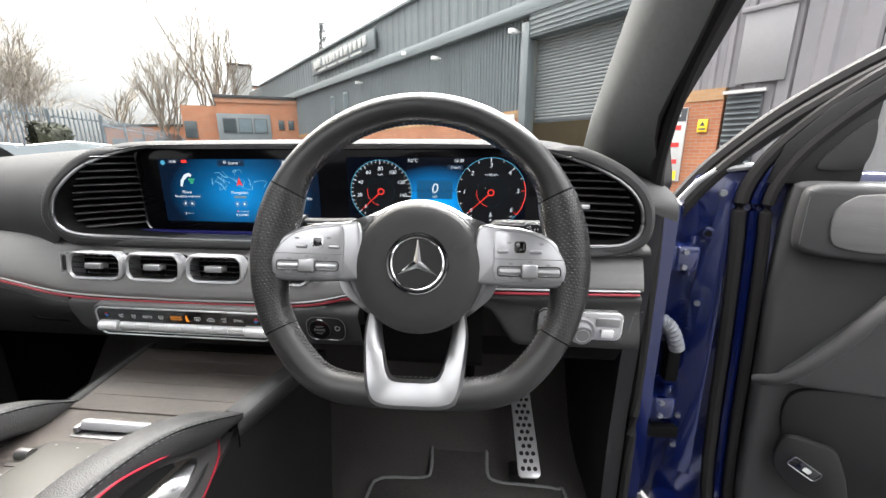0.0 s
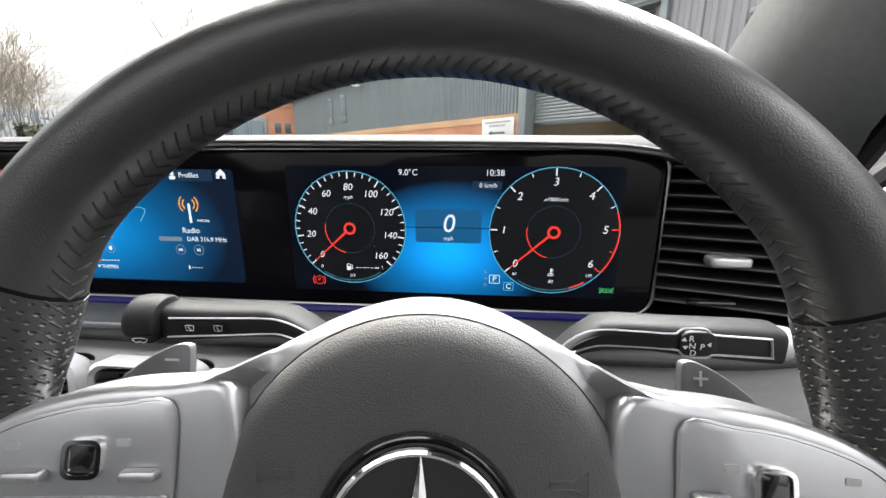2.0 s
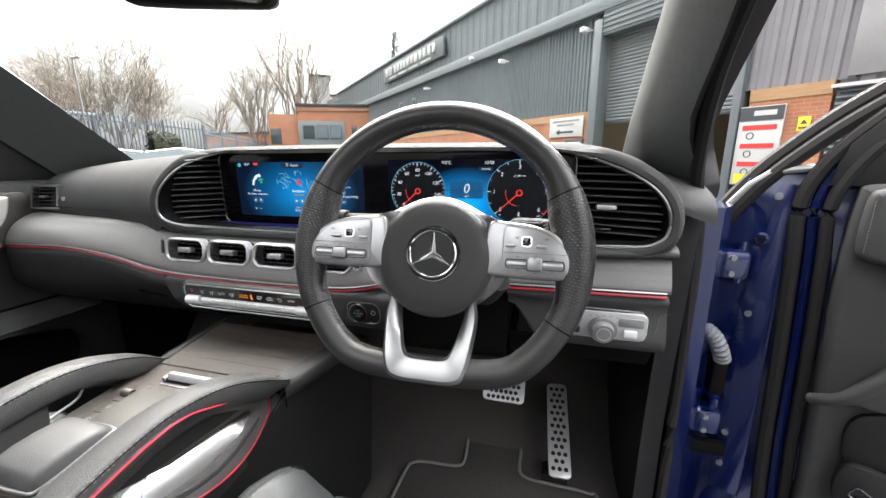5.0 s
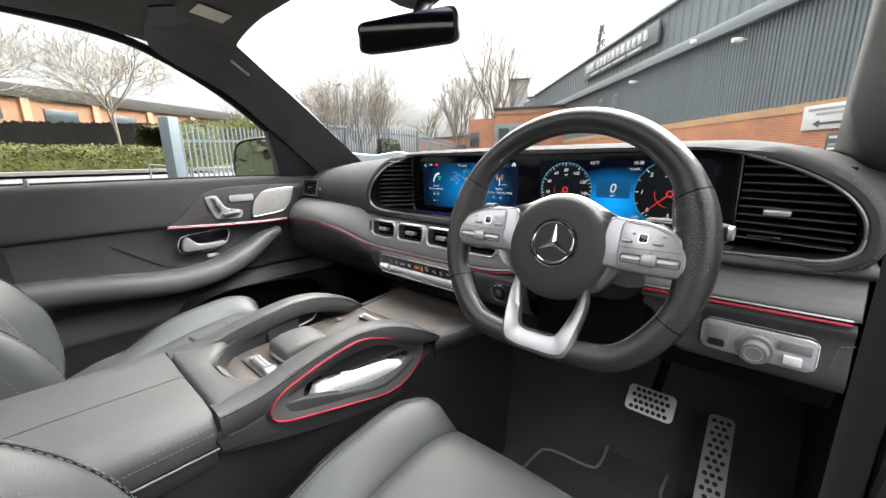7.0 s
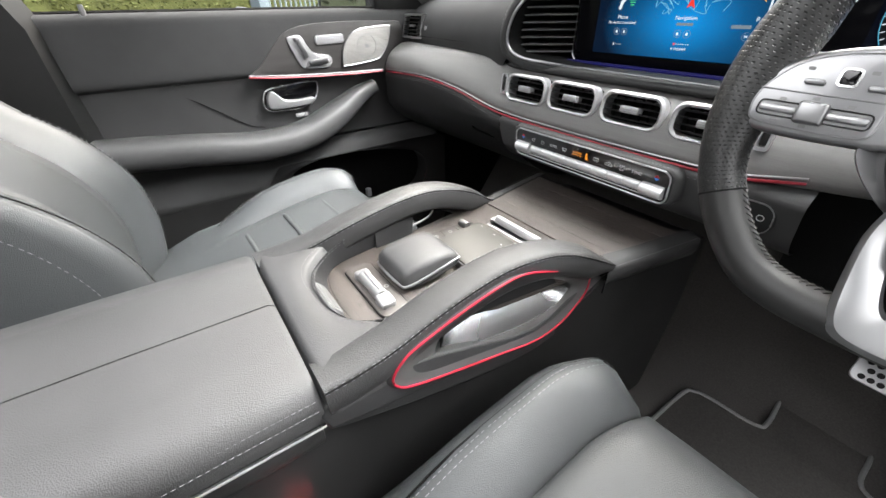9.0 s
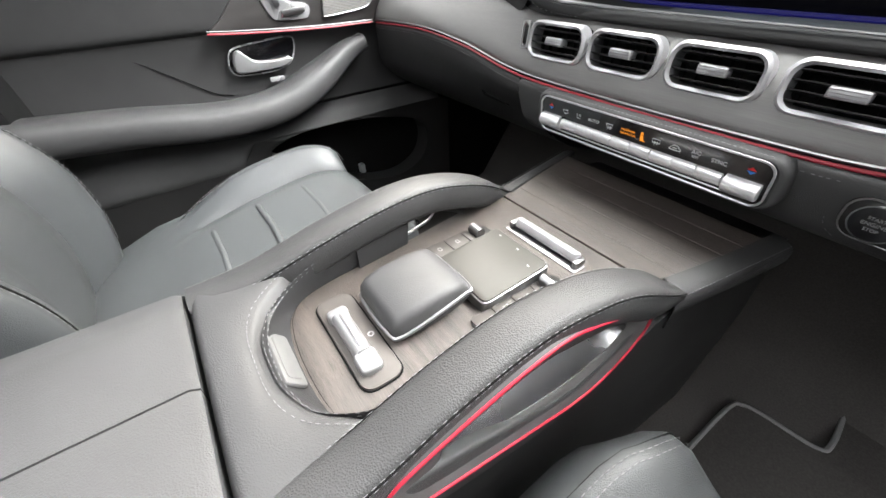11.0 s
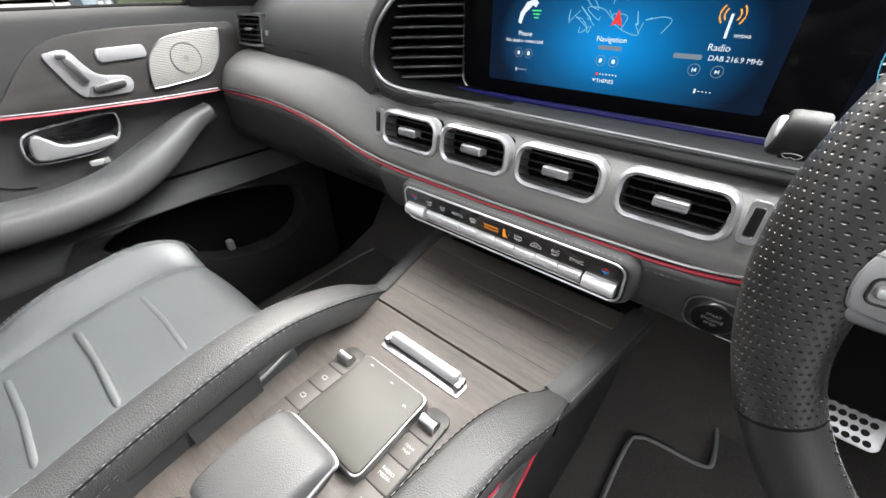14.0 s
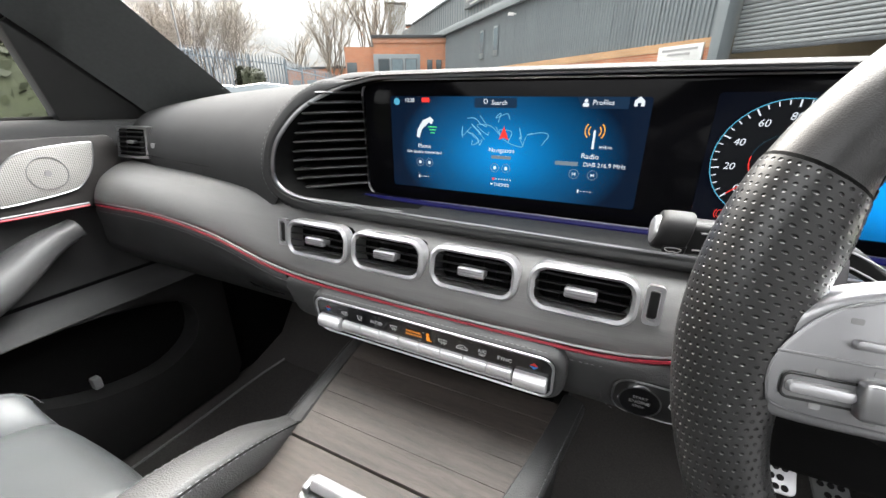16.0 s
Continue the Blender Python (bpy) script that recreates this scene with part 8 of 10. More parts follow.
# flat leather shoulder between the armrest and the tray
bm = bm_new()
outer_u = spline([(-0.276, 0.15, 0.952), (-0.270, 0.130, 0.966), (-0.2645, 0.10, 0.978), (-0.2625, 0.060, 0.979), (-0.2645, 0.040, 0.981), (-0.30, 0.0365, 0.984), (-0.394, 0.0365, 0.986), (-0.488, 0.0365, 0.984), (-0.5235, 0.040, 0.981), (-0.5255, 0.060, 0.979), (-0.5235, 0.10, 0.978), (-0.518, 0.130, 0.966), (-0.512, 0.15, 0.952)], 5)
inner_u = spline([(-0.289, 0.138, 0.952), (-0.2975, 0.126, 0.968), (-0.309, 0.116, 0.980), (-0.330, 0.094, 0.980), (-0.350, 0.083, 0.980), (-0.372, 0.0765, 0.980), (-0.394, 0.0755, 0.980), (-0.416, 0.0765, 0.980), (-0.438, 0.083, 0.980), (-0.458, 0.094, 0.980), (-0.479, 0.116, 0.980), (-0.4905, 0.126, 0.968), (-0.499, 0.138, 0.952)], 5)
sheet(bm, [[a + Vector((0, 0, -0.035)) for a in outer_u], [a + Vector((0, 0, -0.012)) for a in outer_u], [a.lerp(b, 0.10) - Vector((0, 0, 0.003)) for a, b in zip(outer_u, inner_u)], [a.lerp(b, 0.2) for a, b in zip(outer_u, inner_u)], [a.lerp(b, 0.6) + Vector((0, 0, 0.0015)) for a, b in zip(outer_u, inner_u)], [a.lerp(b, 0.94) for a, b in zip(outer_u, inner_u)], [b + Vector((0, 0, -0.003)) for b in inner_u], [b.lerp(Vector((-0.394, 0.20, b.z)), 0.05) + Vector((0, 0, -0.012)) for b in inner_u]])
shoulder = part("shoulder", bm, LEATHER, console, "smooth leather shoulder before the armrest", angle=70)
bm = bm_new()
stitches(bm, [a.lerp(b, 0.90) + Vector((0, 0, 0.0012)) for a, b in zip(outer_u, inner_u)][8:-8], 0.0034, 0.0019, 0.00036)
part("stitching", bm, THREAD, shoulder, "grey stitching", smooth=False, kind="stuff")

# side panels: leather shell, pocket edged in red, silver inner face
for s in (1, -1):
    def SP(y, z, x=-0.262):
        return twin((x, y, z), s)
    top = spline([(0.02, 0.962, 0), (0.10, 0.968, 0), (0.17, 0.978, 0), (0.24, 0.985, 0), (0.295, 0.983, 0), (0.345, 0.971, 0), (0.40, 0.945, 0), (0.437, 0.926, 0), (0.46, 0.918, 0)], 4)
    low = spline([(0.02, 0.925, 0), (0.083, 0.905, 0), (0.14, 0.880, 0), (0.20, 0.866, 0), (0.26, 0.864, 0), (0.345, 0.874, 0), (0.40, 0.895, 0), (0.437, 0.908, 0), (0.46, 0.912, 0)], 4)
    LOOPR = spline([(0.100, 0.951, 0), (0.112, 0.967, 0), (0.131, 0.977, 0), (0.189, 0.993, 0), (0.235, 1.001, 0), (0.264, 1.001, 0), (0.295, 0.992, 0), (0.378, 0.957, 0), (0.393, 0.946, 0), (0.396, 0.930, 0), (0.388, 0.910, 0), (0.352, 0.885, 0), (0.305, 0.879, 0), (0.24, 0.894, 0), (0.165, 0.913, 0), (0.120, 0.926, 0), (0.104, 0.937, 0)], 5, True)
    ctr = Vector((0.262, 0.934, 0))
    HOLE = spline([(0.154, 0.950, 0), (0.158, 0.940, 0), (0.172, 0.932, 0), (0.22, 0.922, 0), (0.28, 0.911, 0), (0.335, 0.911, 0), (0.362, 0.921, 0), (0.369, 0.932, 0), (0.360, 0.943, 0), (0.327, 0.963, 0), (0.29, 0.978, 0), (0.262, 0.986, 0), (0.24, 0.986, 0), (0.19, 0.976, 0), (0.163, 0.964, 0)], 8, True)
    angle_of = lambda p: math.atan2(p.y - ctr.y, (p.x - ctr.x) * 0.5)
    gap = lambda p, q: abs((angle_of(p) - angle_of(q) + math.pi) % (2 * math.pi) - math.pi)
    hole = [min(HOLE, key=lambda q: gap(p, q)).copy() for p in LOOPR]
    bm = bm_new()
    outer = []
    for p in LOOPR:
        d = (p - ctr).normalized()
        outer.append(p + d * (0.020 if d.y < 0 else 0.020 - 0.017 * smooth(d.y / 0.5)))
    mid = [p.lerp(q, 0.5) for p, q in zip(outer, LOOPR)]
    loft(bm, [[SP(p.x, p.y, x) for p in ring] for ring, x in ((outer, -0.281), (mid, -0.2660), (LOOPR, -0.2612))], caps=False)
    FLANK = mat("dark_flank" + str(s), (0.026, 0.026, 0.0265), 0.5, bump=0.3, bscale=900, kind="grain", var=0.15, scale=9, spec=0.35)
    sidep = part("side_panel", bm, FLANK, console, "dark leather side panel with open pocket", angle=50)
    bm = bm_new()
    rows = []
    for ring, x in ((LOOPR, -0.2612), ([p.lerp(q, 0.3) for p, q in zip(LOOPR, hole)], -0.2632), ([p.lerp(q, 0.85) for p, q in zip(LOOPR, hole)], -0.2665), (hole, -0.2695), (hole, -0.310 if s > 0 else -0.290)):
        rows.append([SP(p.x, p.y, x) for p in ring])
    loft(bm, rows, caps=False)
    part("pocket_ring", bm, mat("satin_grey_plastic" + str(s), (0.055, 0.054, 0.053), 0.5, var=0.1, scale=30, bump=0.2, bscale=1400), sidep, "satin grey pocket surround", angle=40)
    part("red_edge", tubed([SP(p.x, p.y, -0.2606) for p in LOOPR], 0.0013, 6, True), REDLINE, sidep, "red edging")
    # flank between the pocket and the armrest joint, leather rail beside the wood
    FL = spline([(0.0345, 0.955, 0), (0.0345, 0.928, 0), (0.040, 0.921, 0), (0.075, 0.909, 0), (0.115, 0.896, 0), (0.165, 0.882, 0), (0.24, 0.864, 0), (0.305, 0.856, 0), (0.36, 0.862, 0), (0.41, 0.890, 0), (0.438, 0.910, 0), (0.440, 0.925, 0), (0.40, 0.93, 0), (0.30, 0.90, 0), (0.17, 0.94, 0), (0.10, 0.958, 0)], 4, True)
    fb = slabbed([(p.x, p.y) for p in FL], 0.03, plane_frame((0, 0, 0), (0, 1, 0), (1, 0, 0)), 0.004, 3)
    for v in fb.verts:
        v.co = SP(v.co.y, v.co.z, -0.2640 + v.co.x)
    part("flank", fb, FLANK, console, "smooth leather flank below the pocket", angle=50)
    bm = bm_new()
    sect = [(-0.2680, 0.944), (-0.2655, 0.9475), (-0.250, 0.9455), (-0.2385, 0.9405), (-0.2345, 0.9345), (-0.2350, 0.922), (-0.241, 0.910), (-0.262, 0.902)]
    rail_x = lambda y: float(np.interp(y, [0.43, 0.50, 0.56, 0.615], [-0.2545, -0.2425, -0.2318, -0.2225]))
    loft(bm, [[SP(y - 0.43 * (x + 0.2345) * (y < 0.45), z - drop, rail_x(y) + 0.78 * (x + 0.2345)) for x, z in sect] for y, drop in ((0.4275, 0.003), (0.4315, 0.0), (0.50, 0.001), (0.56, 0.0015), (0.615, 0.002))], closed=False)
    rail_ = part("side_rail", bm, BARLEATHER, console, "leather rail beside the wood cover", angle=50)
    bm = bm_new()
    stitches(bm, [SP(y, 0.9412, rail_x(y) - 0.0022) for y in (0.434, 0.50, 0.56, 0.612)], 0.0034, 0.0019, 0.00042)
    part("stitching", bm, THREAD, rail_, "grey stitching", smooth=False, kind="stuff")
    part("rail_joint", tubed([SP(y, z, x) for x, y, z in ((-0.2800, 0.4420, 0.9455), (-0.2665, 0.4360, 0.9450), (-0.2575, 0.4300, 0.940), (-0.2555, 0.4285, 0.930), (-0.257, 0.4285, 0.90))], 0.0012, 5), SHADEPLASTIC, rail_)
    if s < 0:
        continue
    bm = bm_new()
    foot = spline([(0.158, 0.940, 0), (0.172, 0.931, 0), (0.22, 0.921, 0), (0.28, 0.910, 0), (0.335, 0.910, 0), (0.366, 0.928, 0)], 5)
    crest = spline([(0.194, 0.958, 0), (0.205, 0.958, 0), (0.235, 0.955, 0), (0.275, 0.951, 0), (0.335, 0.945, 0), (0.366, 0.936, 0)], 5)
    rows = []
    for k in (0, 0.3, 0.6, 0.85, 1.0):
        rows.append([SP(a.x + (b.x - a.x) * k, a.y + (b.y - a.y) * k, -0.270 - 0.038 * k ** 1.4) for a, b in zip(foot, crest)])
    sheet(bm, rows, 0.003)
    face = part("pocket_face", bm, mat("polished_silver", (0.62, 0.62, 0.63), 0.26, metal=1.0, var=0.05, scale=30, bump=0.03, bscale=2500), sidep, "curved satin silver pocket face", angle=80)
    part("face_edge", tubed(rows[-1], 0.0014, 6), SILVER, face, "bright upper edge")

# wood: roller cover slats and the tray floor
for i in range(5):
    y0 = 0.428 + 0.0335 * i
    wgt = 0.1215 + 0.0058 * i
    bm = bm_new()
    box(bm, (-0.394, y0 + 0.0165, 0.9405), (2 * wgt, 0.0332, 0.008), 0.0004, 1)
    part("wood_slat", bm, WOOD, console, "grey open-pore wood slat")
part("slat_bed", boxed((-0.394, 0.515, 0.934), (0.270, 0.19, 0.006)), SHADEPLASTIC, console)
TRAY = spline([(-0.520, 0.425, 0), (-0.513, 0.36, 0), (-0.499, 0.25, 0), (-0.490, 0.165, 0), (-0.480, 0.118, 0), (-0.440, 0.098, 0), (-0.394, 0.096, 0), (-0.348, 0.098, 0), (-0.308, 0.118, 0), (-0.298, 0.165, 0), (-0.289, 0.25, 0), (-0.275, 0.36, 0), (-0.268, 0.425, 0)], 4)
part("tray_floor", slabbed([(p.x, p.y) for p in TRAY], 0.008, Matrix.Translation((0, 0, 0.9445)), 0.001), WOOD, console, "grey open-pore wood tray")
bm = bm_new()
lip = spline([(-0.3020, 0.228, 0.990), (-0.3025, 0.20, 0.987), (-0.3035, 0.16, 0.982), (-0.312, 0.126, 0.976), (-0.333, 0.097, 0.973), (-0.352, 0.086, 0.974), (-0.372, 0.080, 0.975), (-0.394, 0.079, 0.975), (-0.416, 0.080, 0.975), (-0.436, 0.086, 0.974), (-0.455, 0.097, 0.973), (-0.476, 0.126, 0.976), (-0.4845, 0.16, 0.982), (-0.4855, 0.20, 0.987), (-0.4860, 0.228, 0.990)], 5)
toe = spline([(-0.2915, 0.218, 0.942), (-0.294, 0.20, 0.942), (-0.299, 0.16, 0.942), (-0.308, 0.128, 0.942), (-0.326, 0.112, 0.942), (-0.349, 0.1055, 0.942), (-0.372, 0.103, 0.942), (-0.394, 0.1025, 0.942), (-0.416, 0.103, 0.942), (-0.439, 0.1055, 0.942), (-0.462, 0.112, 0.942), (-0.480, 0.128, 0.942), (-0.489, 0.16, 0.942), (-0.494, 0.20, 0.942), (-0.4965, 0.218, 0.942)], 5)
sheet(bm, [[a.lerp(b, k) + Vector((0, 0, -0.004 * math.sin(math.pi * k))) for a, b in zip(lip, toe)] for k in (0, 0.25, 0.5, 0.75, 1.0)])
collar = part("tray_collar", bm, SMOOTHLEATHER, console, "sloped dark leather collar", angle=70)
bm = bm_new()
for k in (0.05, 0.17):
    stitches(bm, [a.lerp(b, k) + Vector((0, 0, 0.0010)) for a, b in zip(lip, toe)], 0.0034, 0.0019, 0.00042)
part("stitching", bm, THREAD, collar, "double grey stitching along the lip", smooth=False, kind="stuff")
part("floor_gap", tubed([b + Vector((0, 0, 0.0015)) for b in toe], 0.0012, 5), SHADEPLASTIC, collar)
PLATESILVER = mat("matt_plate_silver", (0.10, 0.10, 0.099), 0.55, metal=0.2, var=0.06, scale=60, bump=0.05, bscale=3000, spec=0.3)
AP = plane_frame((-0.405, 0.0895, 0.9575), (1, 0.0, 0.0), (0.0, 0.80, 0.62))
part("airbag_plate", slabbed(rrect(0.062, 0.022, 0.004, 4), 0.003, AP @ Matrix.Translation((0, 0, 0.0036)), 0.001), PLATESILVER, console, "satin silver plate on the collar")
part("plate_field", slabbed(rrect(0.050, 0.015, 0.003, 4), 0.002, AP @ Matrix.Translation((0, 0, 0.0045)), 0.0006), PLATESILVER, console)
# silver pull of the roller cover
bm = boxed((-0.394, 0.3895, 0.9535), (0.092, 0.0115, 0.0125), 0.0032, 3, Matrix.Rotation(radians(-24), 4, "X"))
part("cover_pull", bm, FRAMESILVER, console, "satin silver pull bar")
for x in (-0.4425, -0.3455):
    part("pull_end", boxed((x, 0.3875, 0.9505), (0.007, 0.016, 0.009), 0.0025, 2), SILVER, console)
part("pull_base", slabbed(rrect(0.108, 0.020, 0.004, 4), 0.003, Matrix.Translation((-0.394, 0.385, 0.9462)), 0.001), SILVER, console)

# touch pad on its plinth with keys either side
PADM = Matrix.Translation((-0.3957, 0.307, 0.9610)) @ Matrix.Rotation(radians(3), 4, "X") @ Matrix.Rotation(radians(0), 4, "Z")
part("touch_pad", slabbed(rrect(0.082, 0.086, 0.007, 5), 0.010, PADM, 0.002), mat("pad_black", (0.034, 0.033, 0.029), 0.5, var=0.08, spec=0.25), console, "smooth dark touch pad")
part("pad_edge", slabbed(rrect(0.085, 0.090, 0.008, 5), 0.012, PADM @ Matrix.Translation((0, 0, -0.0022)), 0.002), SILVER, console, "silver pad edge")
bm = bm_new()
for x, y in ((-0.026, 0.036), (0.004, 0.034), (0.030, 0.024)):
    slab(bm, rrect(0.0034, 0.0014, 0.0006, 2), 0.0003, PADM @ Matrix.Translation((x, y, 0.0004)))
part("pad_marks", bm, GREYPRINT, console, smooth=False, kind="stuff")
KEYDARK = mat("key_wood_grey", (0.040, 0.036, 0.033), 0.5, spec=0.3)
for s in (-1, 1):
    X = -0.3995 + s * 0.058
    plate = part("key_plate", slabbed(rrect(0.027, 0.112, 0.010, 5), 0.004, Matrix.Translation((X, 0.300, 0.9478)), 0.001), PLASTIC, console, "key strip beside the pad")
    for k in range(4):
        y = 0.258 + 0.0255 * k
        key = part("key", slabbed(rrect(0.0245, 0.0245, 0.002, 3), 0.003, Matrix.Translation((X, y, 0.9489)), 0.0006), KEYDARK, plate)
        if k < 3 and s > 0:
            for j, word in enumerate((("TEL",), ("RADIO", "MEDIA"), ("NAVI", "MAP"))[k]):
                lettering(word, 0.0042, Matrix.Translation((X, y + (0.0024 - 0.0048 * j if k else 0), 0.9491)), GREYPRINT, key, "key_word")
        elif k < 3:
            part("key_mark", ringed(rrect(0.0060, 0.0046, 0.001, 2), rrect(0.0046, 0.0032, 0.0006, 2), 0.0002, Matrix.Translation((X, y, 0.9491))), GREYPRINT, key, smooth=False)
    bm = bm_new()
    cyl(bm, 0.0062, 0.017, Matrix.Translation((X - 0.0085, 0.337, 0.9525)) @ Matrix.Rotation(radians(90), 4, "Y"), 16)
    part("side_roller", bm, SILVER, plate, "small silver roller")

# palm rest
bm = bm_new()
PX = -0.406
st = [(0.175, 0.9475, 0.960, 0.0310), (0.1772, 0.9472, 0.9700, 0.0350), (0.184, 0.947, 0.9755, 0.0366), (0.202, 0.947, 0.9795, 0.0372), (0.224, 0.948, 0.9812, 0.0372), (0.245, 0.952, 0.9800, 0.0370), (0.256, 0.956, 0.9760, 0.0365), (0.2602, 0.959, 0.971, 0.0345)]
loft(bm, [[(PX - w, y, lo + 0.003), (PX - w, y, hi - 0.008), (PX - w * 0.93, y, hi - 0.0025), (PX - w * 0.82, y, hi - 0.0006), (PX - w * 0.4, y, hi + 0.0006), (PX + w * 0.4, y, hi + 0.0006), (PX + w * 0.82, y, hi - 0.0006), (PX + w * 0.93, y, hi - 0.0025), (PX + w, y, hi - 0.008), (PX + w, y, lo + 0.003)] for y, lo, hi, w in st])
rest = part("palm_rest", bm, LEATHER, console, "padded leather palm rest", angle=60)
edge = [(-0.0372, 0.246, 0.9575), (-0.0378, 0.20, 0.9555), (-0.0365, 0.1775, 0.9545), (-0.030, 0.1725, 0.954), (0, 0.1705, 0.954), (0.030, 0.1725, 0.954), (0.0365, 0.1775, 0.9545), (0.0378, 0.20, 0.9575), (0.0372, 0.246, 0.966), (0.034, 0.2575, 0.9675), (0, 0.259, 0.967), (-0.034, 0.2575, 0.9645)]
part("silver_edge", tubed([Vector((PX, 0, 0)) + Vector(p) for p in [q + Vector((0, 0.003, 0)) for q in spline(edge, 4, True)]], 0.0021, 8, True), SILVER, rest, "bright silver lower edge")

# roller control near the driver
KP = Matrix.Translation((-0.4015, 0.1515, 0.9478))
plate = part("control_plate", slabbed(rrect(0.118, 0.037, 0.011, 6), 0.003, KP, 0.0008), mat("plate_grey", (0.062, 0.056, 0.052), 0.5, var=0.12, scale=60, spec=0.3), console, "grey oval control plate")
part("plate_gap", tubed([KP @ Vector((x, y, -0.0022)) for x, y in rrect(0.1195, 0.0385, 0.0115, 6)], 0.0008, 5, True), SHADEPLASTIC, plate)
bm = bm_new()
cyl(bm, 0.0085, 0.052, Matrix.Translation((-0.4255, 0.1475, 0.9525)) @ Matrix.Rotation(radians(90), 4, "Y"), 20)
part("roller", bm, KEYSILVER, plate, "ribbed silver roller")
part("roller_rib", boxed((-0.4000, 0.1475, 0.9612), (0.044, 0.0024, 0.0016), 0.0006), SILVER, plate)
for x, w in ((-0.4315, 0.014), (-0.365, 0.022)):
    part("roller_end", slabbed(rrect(w, 0.020, 0.005, 4), 0.010, Matrix.Translation((x, 0.1475, 0.957)) @ Matrix.Rotation(radians(10 if x > -0.4 else -10), 4, "Y"), 0.0035, 3), KEYSILVER, plate)
part("mode_mark", ringed(circle(0.0032, 14), circle(0.0018, 14), 0.0003, Matrix.Translation((-0.395, 0.1635, 0.9482))), GREYPRINT, plate)
# cup-holder edge by the passenger's bar
part("holder_edge", tubed(spline([(-0.503, 0.222, 0.966), (-0.499, 0.226, 0.956), (-0.4985, 0.238, 0.952), (-0.504, 0.270, 0.952), (-0.511, 0.302, 0.9535), (-0.515, 0.314, 0.960), (-0.517, 0.318, 0.968)], 6), 0.0019, 6), SILVER, console, "silver edge of the side opening")

# armrest lids
armrest = thing("armrest", (-0.40, -0.2, 0.90), "two-lid black leather armrest, closed", "armrest")
for x0, x1, name in ((-0.532, -0.396, "lid"), (-0.394, -0.2635, "lid")):
    bm = bm_new()
    rings = []
    inn = -1 if x0 < -0.5 else 1
    for y, dz in ((0.034, -0.004), (0.028, 0.0), (-0.1, 0.002), (-0.25, 0.003), (-0.46, 0.0)):
        xo, xi = (x0, x1) if inn < 0 else (x1, x0)
        rings.append([(xi, y, 0.985 + dz), (xo - inn * 0.05, y, 0.987 + dz), (xo - inn * 0.018, y, 0.983 + dz), (xo - inn * 0.004, y, 0.972 + dz), (xo, y, 0.958 + dz), (xo - inn * 0.004, y, 0.935), (xi, y, 0.935)])
    loft(bm, rings)
    lid = part(name, bm, LEATHER, armrest, "padded leather lid", angle=40)
    bm = bm_new()
    xo = x0 if inn < 0 else x1
    for dx, dz in ((0.0005, 0.967), (0.0012, 0.957)):
        stitches(bm, [(xo - inn * (0.0025 if dz > 0.96 else -0.0004), y, dz) for y in (0.03, -0.2, -0.45)], 0.0036, 0.0020, 0.0004)
    part("stitching", bm, THREAD, lid, "double grey stitching", smooth=False, kind="stuff")
part("box", boxed((-0.397, -0.22, 0.921), (0.264, 0.5, 0.024), 0.004), PLASTIC, armrest)
for x in (-0.5305, -0.2640):
    part("base_piping", tubed([(x, y, 0.9335) for y in (0.033, -0.2, -0.46)], 0.0012, 6), PAINTGREY, armrest, "thin grey piping below the lid")

# ---------- passenger's door, shut ----------
pdoor = thing("passenger_door", (-1.25, 0.3, 0.45), "closed door with black leather card and silver fittings", "door")


def CARD(x):
    """A pose whose x runs along the car, y up, facing into the cabin."""
    return plane_frame((x, 0, 0), (0, 1, 0), (1, 0, 0))


part("door_skin", boxed((-1.305, 0.27, 0.83), (0.03, 1.18, 0.80), 0.01), BLUE, pdoor, "blue painted outer skin")
part("door_core", boxed((-1.265, 0.27, 0.83), (0.045, 1.16, 0.78)), SHADEPLASTIC, pdoor)
bm = bm_new()
rows = []
for i in range(25):
    y = -0.24 + 1.10 * i / 24
    dip = 0.006 * smooth((y - 0.45) / 0.3)
    rows.append(spline([(-1.265, y, 1.243 - dip), (-1.235, y, 1.2435 - dip), (-1.212, y, 1.238 - dip), (-1.203, y, 1.222), (-1.203, y, 1.17), (-1.208, y, 1.11), (-1.216, y, 1.096), (-1.232, y, 1.088)], 3))
sheet(bm, rows)
upper = part("upper_card", bm, PAD, pdoor, "grained black upper card", angle=60)
SW = spline([(0.212, 1.093, 0), (0.245, 1.122, 0), (0.285, 1.165, 0), (0.325, 1.196, 0), (0.39, 1.210, 0), (0.50, 1.213, 0), (0.62, 1.210, 0), (0.665, 1.200, 0), (0.668, 1.12, 0), (0.66, 1.078, 0), (0.45, 1.0795, 0), (0.30, 1.088, 0)], 4, True)
panel = part("switch_panel", slabbed([(p.x, p.y) for p in SW], 0.01, CARD(-1.1985), 0.003), mat("dark_wood_panel", (0.030, 0.028, 0.027), 0.45, var=0.3, scale=80, squash=(1, 6, 30)), pdoor, "dark switch panel")
strip = [(-1.196, 0.207, 1.0955), (-1.196, 0.30, 1.088), (-1.196, 0.45, 1.0805), (-1.1925, 0.588, 1.0785)]
part("red_strip", tubed(spline(strip, 6), 0.0024, 6), REDLINE, pdoor, "red trim strip")
part("silver_strip", tubed([p + Vector((0.0005, 0, 0.0052)) for p in spline(strip, 6)], 0.0013, 6), KEYSILVER, pdoor, "silver trim strip")


